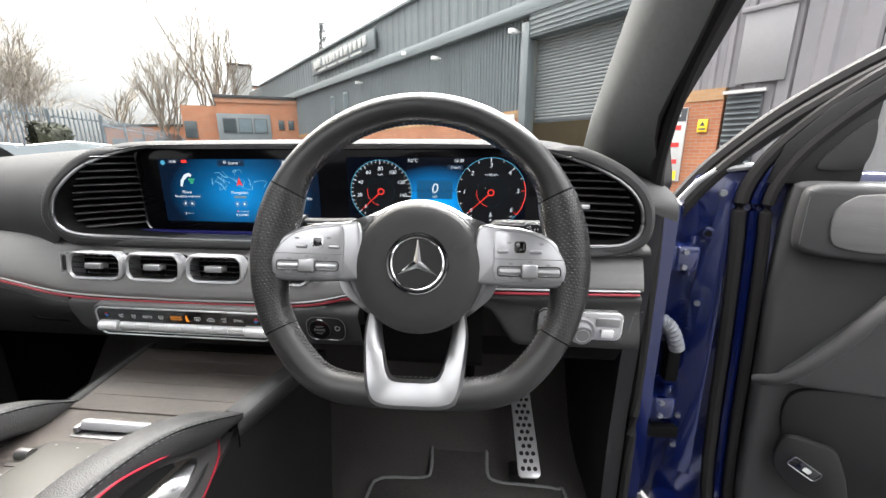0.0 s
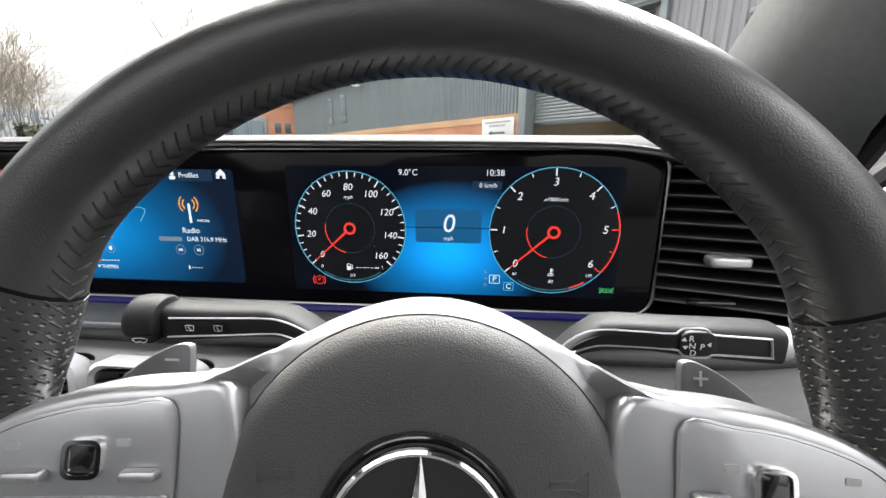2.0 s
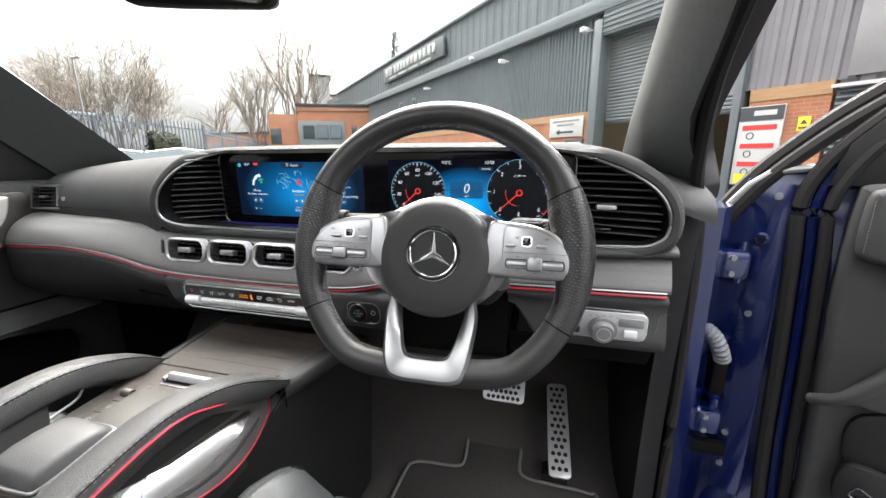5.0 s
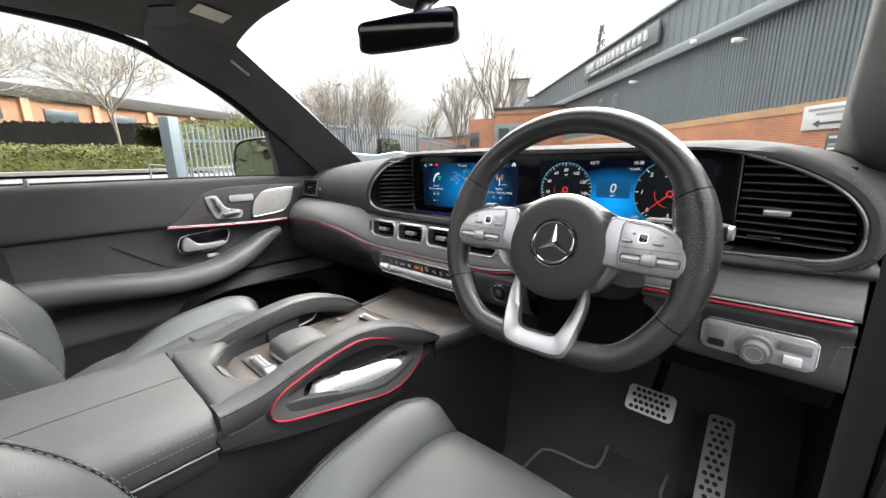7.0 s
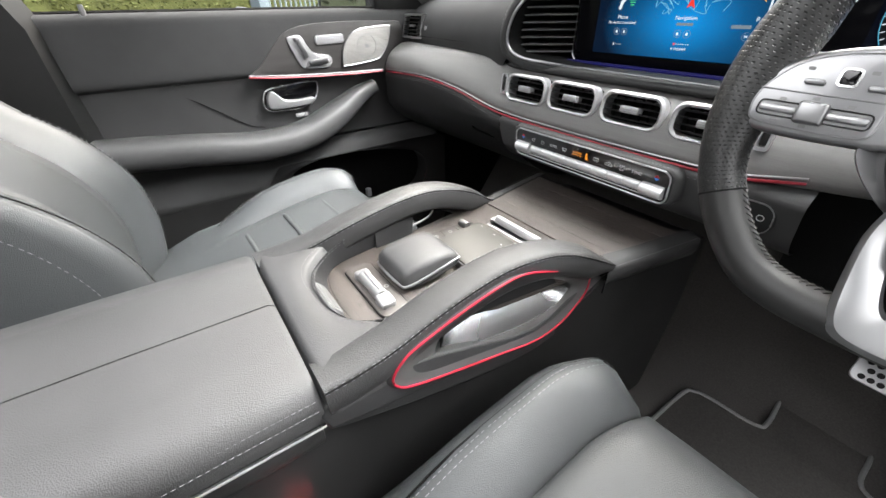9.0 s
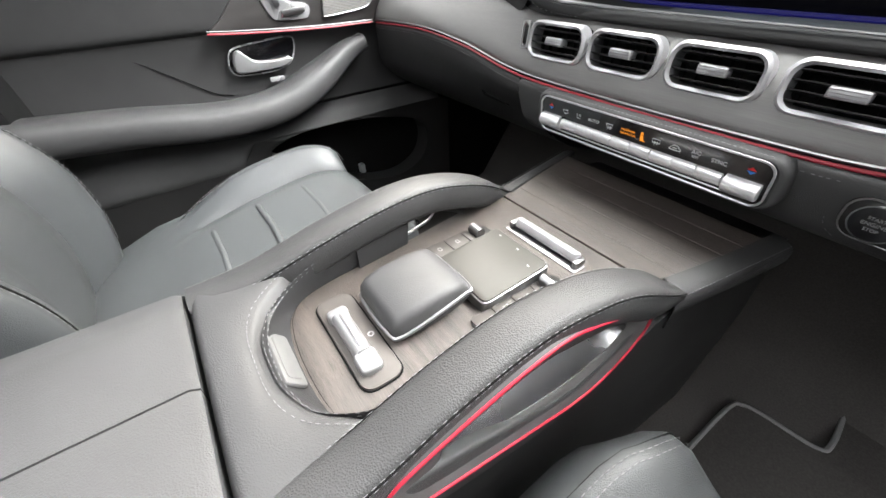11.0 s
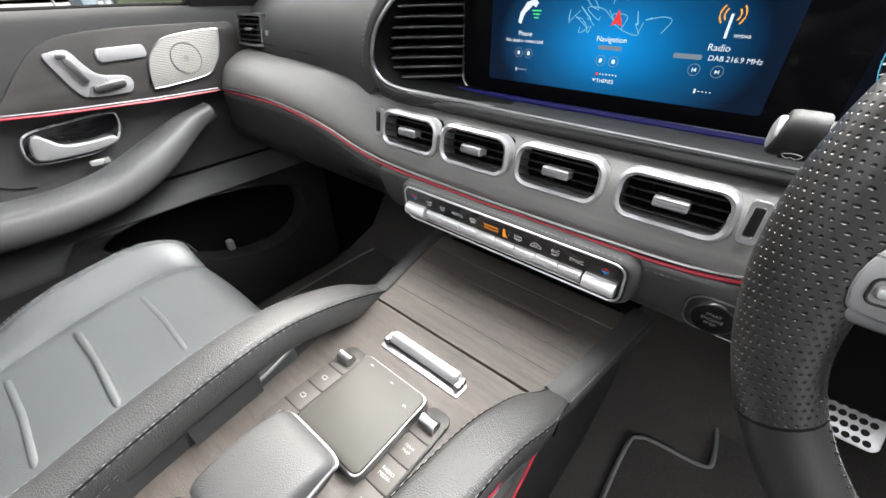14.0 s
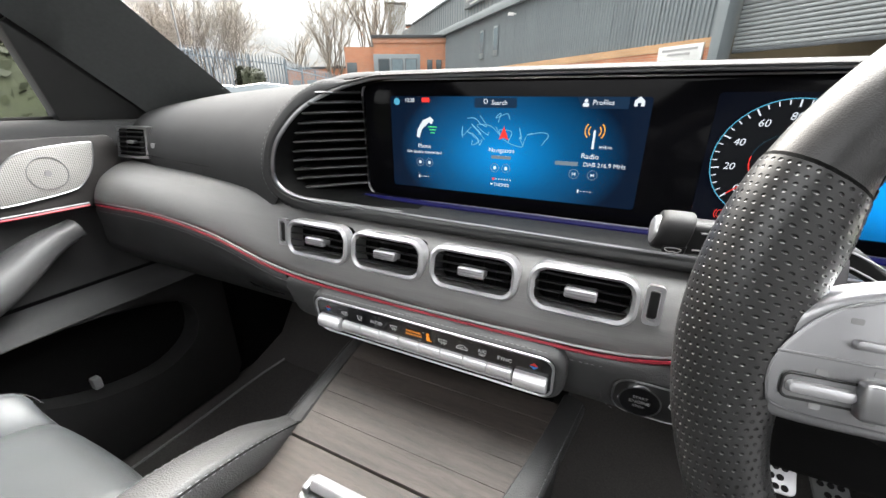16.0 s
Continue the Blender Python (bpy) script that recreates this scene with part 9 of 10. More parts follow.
def grille_mat():
    m = mat("speaker_mesh", (0.50, 0.50, 0.50), 0.35, metal=0.35, var=0.05)
    N, L = m.node_tree.nodes, m.node_tree.links
    v = N.new("ShaderNodeTexVoronoi")
    v.inputs["Scale"].default_value, v.inputs["Randomness"].default_value = 330, 0.0
    tc = N.new("ShaderNodeTexCoord")
    L.new(tc.outputs["Object"], v.inputs["Vector"])
    mr = N.new("ShaderNodeMapRange")
    mr.inputs["From Min"].default_value, mr.inputs["From Max"].default_value = 0.25, 0.42
    mr.inputs["To Min"].default_value, mr.inputs["To Max"].default_value = 0.3, 1.0
    L.new(v.outputs["Distance"], mr.inputs["Value"])
    b = N["Principled BSDF"]
    sc = N.new("ShaderNodeVectorMath")
    sc.operation = "SCALE"
    sc.inputs[0].default_value = (0.44, 0.43, 0.41)
    L.new(mr.outputs[0], sc.inputs["Scale"])
    L.new(sc.outputs[0], b.inputs["Base Color"])
    return m


GR = spline([(0.466, 1.108, 0), (0.474, 1.150, 0), (0.500, 1.182, 0), (0.535, 1.194, 0), (0.615, 1.199, 0), (0.624, 1.190, 0), (0.612, 1.150, 0), (0.590, 1.122, 0), (0.570, 1.112, 0), (0.52, 1.106, 0), (0.475, 1.103, 0)], 4, True)
sp = part("speaker_grille", slabbed([(p.x, p.y) for p in GR], 0.008, CARD(-1.1925), 0.002), grille_mat(), pdoor, "perforated silver speaker grille")
part("grille_edge", tubed([(-1.1935, p.x, p.y) for p in GR], 0.0014, 6, True), SILVER, sp)
part("grille_ring", ringed(circle(0.030, 32, 0.544, 1.150), circle(0.0288, 32, 0.544, 1.150), 0.001, CARD(-1.1915)), SILVER, sp)
part("grille_boss", slabbed(circle(0.0055, 16, 0.544, 1.150), 0.001, CARD(-1.1915)), KEYSILVER, sp)
# seat controls
PLT = spline([(0.322, 1.178, 0), (0.332, 1.184, 0), (0.358, 1.184, 0), (0.372, 1.160, 0), (0.388, 1.141, 0), (0.425, 1.134, 0), (0.436, 1.124, 0), (0.430, 1.108, 0), (0.415, 1.103, 0), (0.362, 1.105, 0), (0.345, 1.115, 0), (0.330, 1.150, 0)], 4, True)
seatc = part("seat_switch_plate", slabbed([(p.x, p.y) for p in PLT], 0.006, CARD(-1.1945), 0.002), FRAMESILVER, pdoor, "silver seat-shaped switch plate")
part("back_switch", slabbed(rrect(0.012, 0.045, 0.005, 4), 0.006, CARD(-1.188) @ Matrix.Translation((0.357, 1.152, 0)) @ Matrix.Rotation(radians(22), 4, "Z"), 0.002), SILVER, seatc, "backrest switch")
part("base_switch", slabbed(rrect(0.054, 0.013, 0.005, 4), 0.006, CARD(-1.188) @ Matrix.Translation((0.396, 1.1205, 0)) @ Matrix.Rotation(radians(6), 4, "Z"), 0.002), SILVER, seatc, "cushion switch")
part("head_switch", slabbed(rrect(0.014, 0.010, 0.004, 4), 0.006, CARD(-1.188) @ Matrix.Translation((0.345, 1.176, 0)), 0.002), SILVER, seatc)
part("memory_plate", slabbed(rrect(0.082, 0.023, 0.008, 5), 0.006, CARD(-1.1945) @ Matrix.Translation((0.4365, 1.1715, 0)) @ Matrix.Rotation(radians(1), 4, "Z"), 0.002), FRAMESILVER, pdoor, "slim silver memory key plate")

# middle card with a curved seam, door handle in its recess
bm = bm_new()
rows = []
for i in range(25):
    y = -0.24 + 1.0 * i / 24
    rows.append(spline([(-1.222, y, 1.10), (-1.222, y, 1.085), (-1.228, y, 1.05), (-1.233, y, 1.0), (-1.233, y, 0.93), (-1.225, y, 0.885)], 3))
sheet(bm, rows)
part("middle_card", bm, LEATHER, pdoor, "black leather middle card", angle=60)
part("card_seam", tubed(spline([(-1.2285, -0.20, 1.072), (-1.227, -0.05, 1.074), (-1.227, 0.04, 1.068), (-1.230, 0.11, 1.025), (-1.2325, 0.18, 0.975), (-1.2325, 0.22, 0.962)], 6), 0.0013, 5), SHADEPLASTIC, pdoor)
RC = spline([(0.232, 1.018, 0), (0.236, 1.046, 0), (0.252, 1.060, 0), (0.30, 1.066, 0), (0.375, 1.070, 0), (0.388, 1.058, 0), (0.380, 1.030, 0), (0.360, 1.010, 0), (0.32, 1.002, 0), (0.25, 1.003, 0)], 5, True)
rec = part("handle_recess", slabbed([(p.x, p.y) for p in RC], 0.006, CARD(-1.2205), 0.001), GLOSS, pdoor, "black handle recess")
part("recess_edge", tubed([(-1.2195, p.x, p.y) for p in RC], 0.0020, 6, True), FRAMESILVER, rec, "bright edge")
HD = spline([(0.240, 1.020, 0), (0.246, 1.048, 0), (0.258, 1.056, 0), (0.272, 1.044, 0), (0.29, 1.030, 0), (0.33, 1.027, 0), (0.366, 1.029, 0), (0.370, 1.018, 0), (0.345, 1.009, 0), (0.29, 1.007, 0), (0.25, 1.009, 0)], 4, True)
part("door_handle", slabbed([(p.x, p.y) for p in HD], 0.012, CARD(-1.208), 0.004, 3), KEYSILVER, pdoor, "satin silver door handle")
part("lock_key", slabbed(rrect(0.034, 0.010, 0.003, 4), 0.006, CARD(-1.214) @ Matrix.Translation((0.327, 0.984, 0)), 0.001), FRAMESILVER, pdoor, "silver lock key")
# armrest sweeping up to the front
bm = bm_new()
ap = spline([(-1.196, 0.556, 1.040), (-1.190, 0.50, 1.022), (-1.176, 0.42, 0.982), (-1.160, 0.33, 0.948), (-1.150, 0.24, 0.936), (-1.150, 0.15, 0.938), (-1.158, 0.0, 0.957), (-1.165, -0.22, 0.975)], 6)
rings = []
for i, p in enumerate(ap):
    t = (ap[min(i + 1, len(ap) - 1)] - ap[max(i - 1, 0)]).normalized()
    up = Vector((1, 0, 0)).cross(t) * -1
    up = up if up.z > 0 else -up
    k = smooth(i / 16)
    hh, hw = 0.019 + 0.017 * k, 0.024 + 0.028 * k
    ring = []
    for j in range(16):
        c, s_ = math.cos(2 * math.pi * j / 16), math.sin(2 * math.pi * j / 16)
        ring.append(p + Vector((1, 0, 0)) * hw * math.copysign(abs(c) ** 0.7, c) + up * hh * math.copysign(abs(s_) ** 0.7, s_))
    rings.append(ring)
loft(bm, rings)
arm = part("armrest", bm, LEATHER, pdoor, "padded leather armrest", angle=70)
bm = bm_new()
stitches(bm, [r[2] for r in rings], 0.0036, 0.002, 0.0004)
part("stitching", bm, PLASTIC, arm, smooth=False, kind="stuff")
# lower card with the open pocket
bm = bm_new()
rows = []
for i in range(25):
    y = -0.24 + 1.0 * i / 24
    rows.append(spline([(-1.23, y, 0.905), (-1.185, y, 0.892), (-1.165, y, 0.872), (-1.160, y, 0.82 if y < 0.2 else 0.865), (-1.175, y, 0.79 if y < 0.2 else 0.862)], 3))
sheet(bm, rows)
part("lower_lip", bm, PAD, pdoor, "black lower card", angle=70)
PK = spline([(0.250, 0.822, 0), (0.30, 0.852, 0), (0.40, 0.862, 0), (0.55, 0.850, 0), (0.68, 0.815, 0), (0.715, 0.76, 0), (0.69, 0.69, 0), (0.60, 0.655, 0), (0.46, 0.685, 0), (0.33, 0.765, 0)], 4, True)
WH = [(-0.24, 0.50), (0.80, 0.50), (0.80, 0.865), (-0.24, 0.865)]
bm = bm_new()
oute = []
for p in PK:
    d = (p - Vector((0.48, 0.76, 0))).normalized()
    t_ = min((0.80 - 0.48) / abs(d.x) if d.x > 0 else (0.48 + 0.24) / max(1e-6, abs(d.x)), (0.866 - 0.76) / abs(d.y) if d.y > 0 else (0.76 - 0.50) / max(1e-6, abs(d.y)))
    oute.append((0.48 + d.x * t_, 0.76 + d.y * t_))
loft(bm, [[CARD(x) @ Vector((q[0], q[1], 0)) for q in ring] for ring, x in ((oute, -1.170), ([((a[0] + b.x * 3) / 4, (a[1] + b.y * 3) / 4) for a, b in zip(oute, PK)], -1.163), ([(p.x, p.y) for p in PK], -1.168), ([(p.x, p.y) for p in PK], -1.225))], caps=False)
part("pocket_panel", bm, PLASTIC, pdoor, "lower card with an open pocket", angle=50)
part("pocket_back", boxed((-1.228, 0.45, 0.74), (0.006, 0.7, 0.34)), SHADEPLASTIC, pdoor)
part("pocket_clip", boxed((-1.19, 0.49, 0.705), (0.02, 0.016, 0.028), 0.004), KEYSILVER, pdoor, "pale clip in the pocket")
bm = bm_new()
cyl(bm, 0.0058, 0.022, Matrix.Translation((-1.222, -0.070, 1.238)), 14, 0.0045)
part("lock_pin", bm, KEYSILVER, pdoor, "silver lock pin")
part("sill_seal", tubed([(-1.245, y, 1.2455 - 0.006 * smooth((y - 0.45) / 0.3)) for y in (-0.24, 0.2, 0.5, 0.84)], 0.004, 6), RUBBER, pdoor)
# mirror corner, window frame
SAIL = [(0.60, 1.238), (0.84, 1.232), (0.84, 1.27), (0.70, 1.335), (0.585, 1.415), (0.565, 1.40)]
part("mirror_corner", slabbed(SAIL, 0.03, CARD(-1.222), 0.004), PLASTIC, pdoor, "black mirror corner cover")
fr = spline([(-1.245, 0.74, 1.26), (-1.245, 0.58, 1.405), (-1.24, 0.434, 1.518), (-1.232, 0.288, 1.60), (-1.225, 0.165, 1.643), (-1.222, -0.037, 1.664), (-1.222, -0.28, 1.665)], 6)
part("window_frame", tubed(fr, 0.013, 8), RUBBER, pdoor, "black window frame")

# passenger's wing mirror
wing = thing("wing_mirror", (-1.36, 0.66, 1.22), "black-edged wing mirror beside the window", "mirror")
WF = plane_frame((-1.455, 0.605, 1.300), (0.90, 0.44, 0.0), (0.44, -0.90, 0.055))
SHP = [(-0.105, -0.070), (-0.112, -0.02), (-0.100, 0.045), (-0.070, 0.078), (-0.02, 0.088), (0.06, 0.092), (0.092, 0.085), (0.098, 0.05), (0.098, -0.05), (0.09, -0.078), (0.02, -0.086), (-0.07, -0.086)]
o = spline([(*q, 0) for q in SHP], 4, True)
bm = bm_new()
loft(bm, [[WF @ Vector((p.x * k, p.y * k, z)) for p in o] for k, z in ((0.90, -0.006), (0.97, 0.008), (1.03, 0.0), (1.04, -0.03), (0.92, -0.10), (0.6, -0.14), (0.2, -0.15))], caps=True)
part("housing", bm, PLASTIC, wing, "black mirror housing")
part("mirror_glass", slabbed([(p.x * 0.92, p.y * 0.90) for p in o], 0.003, WF @ Matrix.Translation((0, 0, 0.0035))), MIRROR, wing, "mirror glass")
part("arm", boxed((-1.345, 0.69, 1.245), (0.16, 0.06, 0.035), 0.012), PLASTIC, wing)

# ---------- driver's door, wide open ----------
OPEN = radians(65)
DD = Matrix(((math.sin(OPEN), math.cos(OPEN), 0, 0.46), (-math.cos(OPEN), math.sin(OPEN), 0, 0.88), (0, 0, 1, 0), (0, 0, 0, 1)))
ddoor = thing("driver_door", (0.46, 0.88, 0.42), "wide open blue door with black leather card", "door", turn=DD.to_3x3().to_4x4())
DL = DD @ Matrix()  # local: x from the hinge outwards, -y towards the driver, z up


def DP(d, off, z):
    return DL @ Vector((d, -off, z))


def DF(off):
    return DL @ plane_frame((0, -off, 0), (1, 0, 0), (0, -1, 0))


bm = bm_new()
OUTL = [(0.012, 0.47), (0.06, 0.43), (1.08, 0.40), (1.12, 0.55), (1.12, 1.25), (0.09, 1.265), (0.05, 1.25), (0.018, 1.185)]
slab(bm, OUTL, 0.10, DF(0.0), 0.008)
skin = part("door_shell", bm, BLUE, ddoor, "dark blue painted inner frame")
bm = bm_new()
slab(bm, [(0.075, 0.55), (0.13, 0.55), (0.125, 1.24), (0.10, 1.24), (0.072, 1.0)], 0.004, DF(0.006), 0.002)
part("hinge_face", bm, BLUE, skin)
for d, z, r in ((0.086, 1.134, 0.0125), (0.100, 1.217, 0.0075)):
    bm = bm_new()
    cyl(bm, r, 0.006, DF(0.008) @ Matrix.Translation((d, z, 0)), 20, r * 0.8)
    part("bolt", bm, DARKSTEEL if r < 0.01 else BLUE, skin, "bolt head")
    if r > 0.01:
        bm = bm_new()
        cyl(bm, 0.0065, 0.004, DF(0.0135) @ Matrix.Translation((d, z, 0)), 14)
        part("grommet", bm, SHADEPLASTIC, skin)
for z in (0.62, 0.70, 0.98):
    bm = bm_new()
    cyl(bm, 0.006, 0.006, DF(0.006) @ Matrix.Translation((0.088, z, 0)), 12)
    part("bolt", bm, DARKSTEEL, skin, "bolt head")
# seals: two rubber lips with a blue strip between
for d0, r, m_, off in ((0.150, 0.012, RUBBER, 0.012), (0.172, 0.009, BLUE, 0.010), (0.190, 0.010, RUBBER, 0.022)):
    pts = [(d0 + 0.045, 0.44), (d0 + 0.018, 0.52), (d0 + 0.004, 0.70), (d0 - 0.004, 0.90), (d0 - 0.014, 1.10), (d0 - 0.020, 1.20), (d0 - 0.004, 1.262), (d0 + 0.03, 1.318), (d0 + 0.085, 1.378), (d0 + 0.16, 1.440), (d0 + 0.30, 1.53), (d0 + 0.45, 1.592), (d0 + 0.8, 1.63)]
    part("seal" if m_ is RUBBER else "painted_strip", tubed([DP(p.x, off, p.y) for p in spline([(*q, 0) for q in pts], 5)], r, 8), m_, skin, "black rubber seal" if m_ is RUBBER else "")
# slanted window frame and glass
fro = spline([(0.010, 1.180, 0), (0.053, 1.250, 0), (0.100, 1.307, 0), (0.180, 1.383, 0), (0.29, 1.460, 0), (0.45, 1.553, 0), (0.60, 1.612, 0), (0.80, 1.648, 0), (1.08, 1.65, 0), (1.11, 1.3, 0), (1.11, 1.24, 0)], 6)
part("window_frame", tubed([DP(p.x, -0.02, p.y - 0.008) for p in fro], 0.016, 8), RUBBER, ddoor, "black slanted window frame")
part("frame_trim", tubed([DP(p.x + 0.012, 0.0, p.y - 0.022) for p in fro], 0.013, 8), RUBBER, ddoor, "satin black frame trim")
pane = part("window_pane", slabbed([(0.24, 1.24), (1.08, 1.24), (1.06, 1.62), (0.62, 1.59), (0.36, 1.47), (0.24, 1.38)], 0.004, DF(-0.015)), WINDOW, ddoor, "clear door window", smooth=False)
pane.visible_shadow = False
part("corner_cover", slabbed([(0.160, 1.24), (0.285, 1.24), (0.290, 1.425), (0.225, 1.372), (0.175, 1.31)], 0.02, DF(0.026), 0.006), PLASTIC, ddoor, "black corner cover")
tw = part("tweeter_grille", slabbed([(p.x, p.y) for p in spline([(0.225, 1.268, 0), (0.275, 1.268, 0), (0.288, 1.30, 0), (0.285, 1.345, 0), (0.268, 1.338, 0), (0.242, 1.305, 0)], 4, True)], 0.006, DF(0.031), 0.002), mat("black_mesh", (0.022, 0.022, 0.022), 0.6, bump=0.5, bscale=1100, kind="grain", spec=0.25), ddoor, "black mesh tweeter cover")
# leather card in layers
CE = spline([(0.198, 1.225, 0), (0.205, 1.243, 0), (0.24, 1.247, 0), (0.32, 1.247, 0), (0.6, 1.247, 0), (1.02, 1.246, 0), (1.07, 1.22, 0), (1.08, 0.9, 0), (1.06, 0.52, 0), (0.7, 0.46, 0), (0.30, 0.47, 0), (0.222, 0.52, 0), (0.208, 0.70, 0), (0.200, 0.90, 0), (0.194, 1.05, 0), (0.194, 1.15, 0)], 4, True)
part("lower_card", slabbed([(p.x, p.y) for p in CE], 0.06, DF(0.055), 0.015, 3), PAD, ddoor, "black door card")
UP = spline([(0.206, 1.140, 0), (0.206, 1.225, 0), (0.220, 1.241, 0), (0.24, 1.2455, 0), (0.30, 1.246, 0), (0.45, 1.246, 0), (0.8, 1.246, 0), (1.02, 1.244, 0), (1.045, 1.23, 0), (1.048, 1.16, 0), (1.03, 1.143, 0), (0.8, 1.137, 0), (0.5, 1.128, 0), (0.36, 1.121, 0), (0.28, 1.118, 0), (0.23, 1.123, 0)], 4, True)
part("upper_card", slabbed([(p.x, p.y) for p in UP], 0.02, DF(0.078), 0.012, 3), LEATHER, ddoor, "stitched black leather upper card")
WD = spline([(0.252, 1.150, 0), (0.248, 1.20, 0), (0.266, 1.224, 0), (0.285, 1.230, 0), (0.32, 1.2315, 0), (0.45, 1.232, 0), (0.7, 1.232, 0), (0.97, 1.23, 0), (1.0, 1.22, 0), (1.0, 1.16, 0), (0.97, 1.15, 0), (0.7, 1.145, 0), (0.45, 1.140, 0), (0.33, 1.137, 0), (0.28, 1.138, 0)], 4, True)
part("wood_inlay", slabbed([(p.x, p.y) for p in WD], 0.006, DF(0.083), 0.002), TRIMWOOD, ddoor, "grey wood inlay")
bm = bm_new()
stitches(bm, [DP(0.213, 0.079, z) for z in (1.14, 1.18, 1.228)] , 0.0036, 0.002, 0.0005)
part("stitching", bm, THREAD, ddoor, smooth=False, kind="stuff")
# pull handle: a slanted bar
bm = bm_new()
pp = spline([(0.196, 0.868, 0.075), (0.235, 0.898, 0.098), (0.285, 0.975, 0.108), (0.325, 1.05, 0.105), (0.36, 1.085, 0.09), (0.45, 1.10, 0.08)], 5)
tube(bm, [DP(p.x, p.z, p.y) for p in pp], [0.012, 0.0125, 0.013, 0.0135] + [0.014] * (len(pp) - 4), 12, flat=0.8)
part("pull_handle", bm, LEATHER, ddoor, "slanted leather pull handle")
PP = spline([(0.232, 0.880, 0), (0.262, 0.930, 0), (0.305, 1.000, 0), (0.345, 1.052, 0), (0.38, 1.078, 0), (0.46, 1.092, 0), (0.70, 1.10, 0), (1.0, 1.10, 0), (1.03, 1.0, 0), (1.0, 0.90, 0), (0.70, 0.892, 0), (0.40, 0.885, 0), (0.28, 0.872, 0)], 4, True)
part("pull_pad", slabbed([(p.x, p.y) for p in PP], 0.02, DF(0.072), 0.008, 3), LEATHER, ddoor, "padded leather pull panel")
bm = bm_new()
pkt = spline([(0.250, 0.835, 0), (0.30, 0.872, 0), (0.45, 0.885, 0), (0.95, 0.88, 0), (0.97, 0.70, 0), (0.6, 0.66, 0), (0.33, 0.66, 0), (0.262, 0.74, 0)], 4, True)
part("bin", slabbed([(p.x, p.y) for p in pkt], 0.012, DF(0.066), 0.004), PLASTIC, ddoor, "door bin")
sw = part("switch_plinth", slabbed([(p.x, p.y) for p in spline([(0.250, 0.70, 0), (0.255, 0.765, 0), (0.30, 0.770, 0), (0.335, 0.755, 0), (0.36, 0.66, 0), (0.30, 0.655, 0)], 4, True)], 0.012, DF(0.085), 0.005), PLASTIC, ddoor, "switch plinth")
part("boot_switch", slabbed(rrect(0.048, 0.022, 0.005, 4), 0.004, DF(0.088) @ Matrix.Translation((0.292, 0.715, 0)) @ Matrix.Rotation(radians(-28), 4, "Z"), 0.001), GLOSS, sw, "black tailgate switch")
part("switch_edge", tubed([DF(0.0885) @ Matrix.Translation((0.292, 0.715, 0)) @ Matrix.Rotation(radians(-28), 4, "Z") @ Vector((*q, 0)) for q in rrect(0.048, 0.022, 0.005, 4)], 0.0012, 5, True), SILVER, sw)
part("switch_mark", slabbed(rrect(0.012, 0.009, 0.002, 3), 0.001, DF(0.0892) @ Matrix.Translation((0.296, 0.713, 0)) @ Matrix.Rotation(radians(-28), 4, "Z")), WHITEPRINT, sw)
part("belt_trim", tubed([DP(0.02, 0.004, 1.186), DP(0.055, 0.004, 1.236), DP(0.085, 0.004, 1.2615), DP(0.14, 0.006, 1.270)], 0.007, 8), KEYSILVER, ddoor, "pale belt trim end")

# ---------- door post of the body: kick trim, painted post, hinges ----------
bm = bm_new()
loft(bm, [[(0.335, y0 + 0.0, z), (0.385, y0 + 0.045, z), (0.402, y0 + 0.10, z), (0.40, 1.15, z), (0.33, 1.15, z)] for z, y0 in ((0.50, 0.700), (0.75, 0.700), (0.90, 0.690), (1.05, 0.675), (1.18, 0.665), (1.24, 0.70))])
part("kick_trim", bm, PLASTIC, None, "")
kick = bpy.data.objects["kick_trim"]
tagged(kick, "dark grey plastic kick panel beside the footwell", "trim", kind="structure")
post = thing("door_post", (0.44, 0.85, 0.42), "dark blue painted front door post with hinges", "door post")
bm = bm_new()
loft(bm, [[(0.404, 0.772, z), (0.440, 0.768, z), (0.470, 0.815, z), (0.476, 0.90, z), (0.478, 1.05, z), (0.404, 1.05, z)] for z in (0.40, 0.62, 0.9, 1.10, 1.20)])
part("post", bm, BLUE, post, "blue painted post", angle=25)
part("edge_seal", tubed(spline([(0.404, 0.758, 0.44), (0.405, 0.762, 0.7), (0.403, 0.760, 1.0), (0.396, 0.755, 1.18), (0.374, 0.73, 1.27), (0.340, 0.60, 1.40), (0.327, 0.45, 1.52), (0.31, 0.32, 1.605), (0.26, 0.18, 1.66)], 6), 0.011, 8), RUBBER, post, "black rubber edge seal")
for z in (0.735, 1.085):
    h = part("hinge", boxed((0.488, 0.83, z), (0.05, 0.05, 0.055), 0.008), BLUE, post, "painted door hinge")
    bm = bm_new()
    cyl(bm, 0.011, 0.085, Matrix.Translation((0.508, 0.842, z - 0.042)), 14)
    part("hinge_pin", bm, BLUE, h)
    for dz in (-0.016, 0.016):
        bm = bm_new()
        cyl(bm, 0.006, 0.006, plane_frame((0.480, 0.806, z + dz), (1, 0, 0), (0.2, -1, 0)), 8)
        part("hinge_bolt", bm, DARKSTEEL, h)
part("check_strap", boxed((0.492, 0.832, 0.66), (0.09, 0.02, 0.03), 0.004), SHADEPLASTIC, post, "black check strap")
part("plug", boxed((0.496, 0.83, 0.845), (0.028, 0.04, 0.09), 0.006), SHADEPLASTIC, post, "black cable plug")
bm = bm_new()
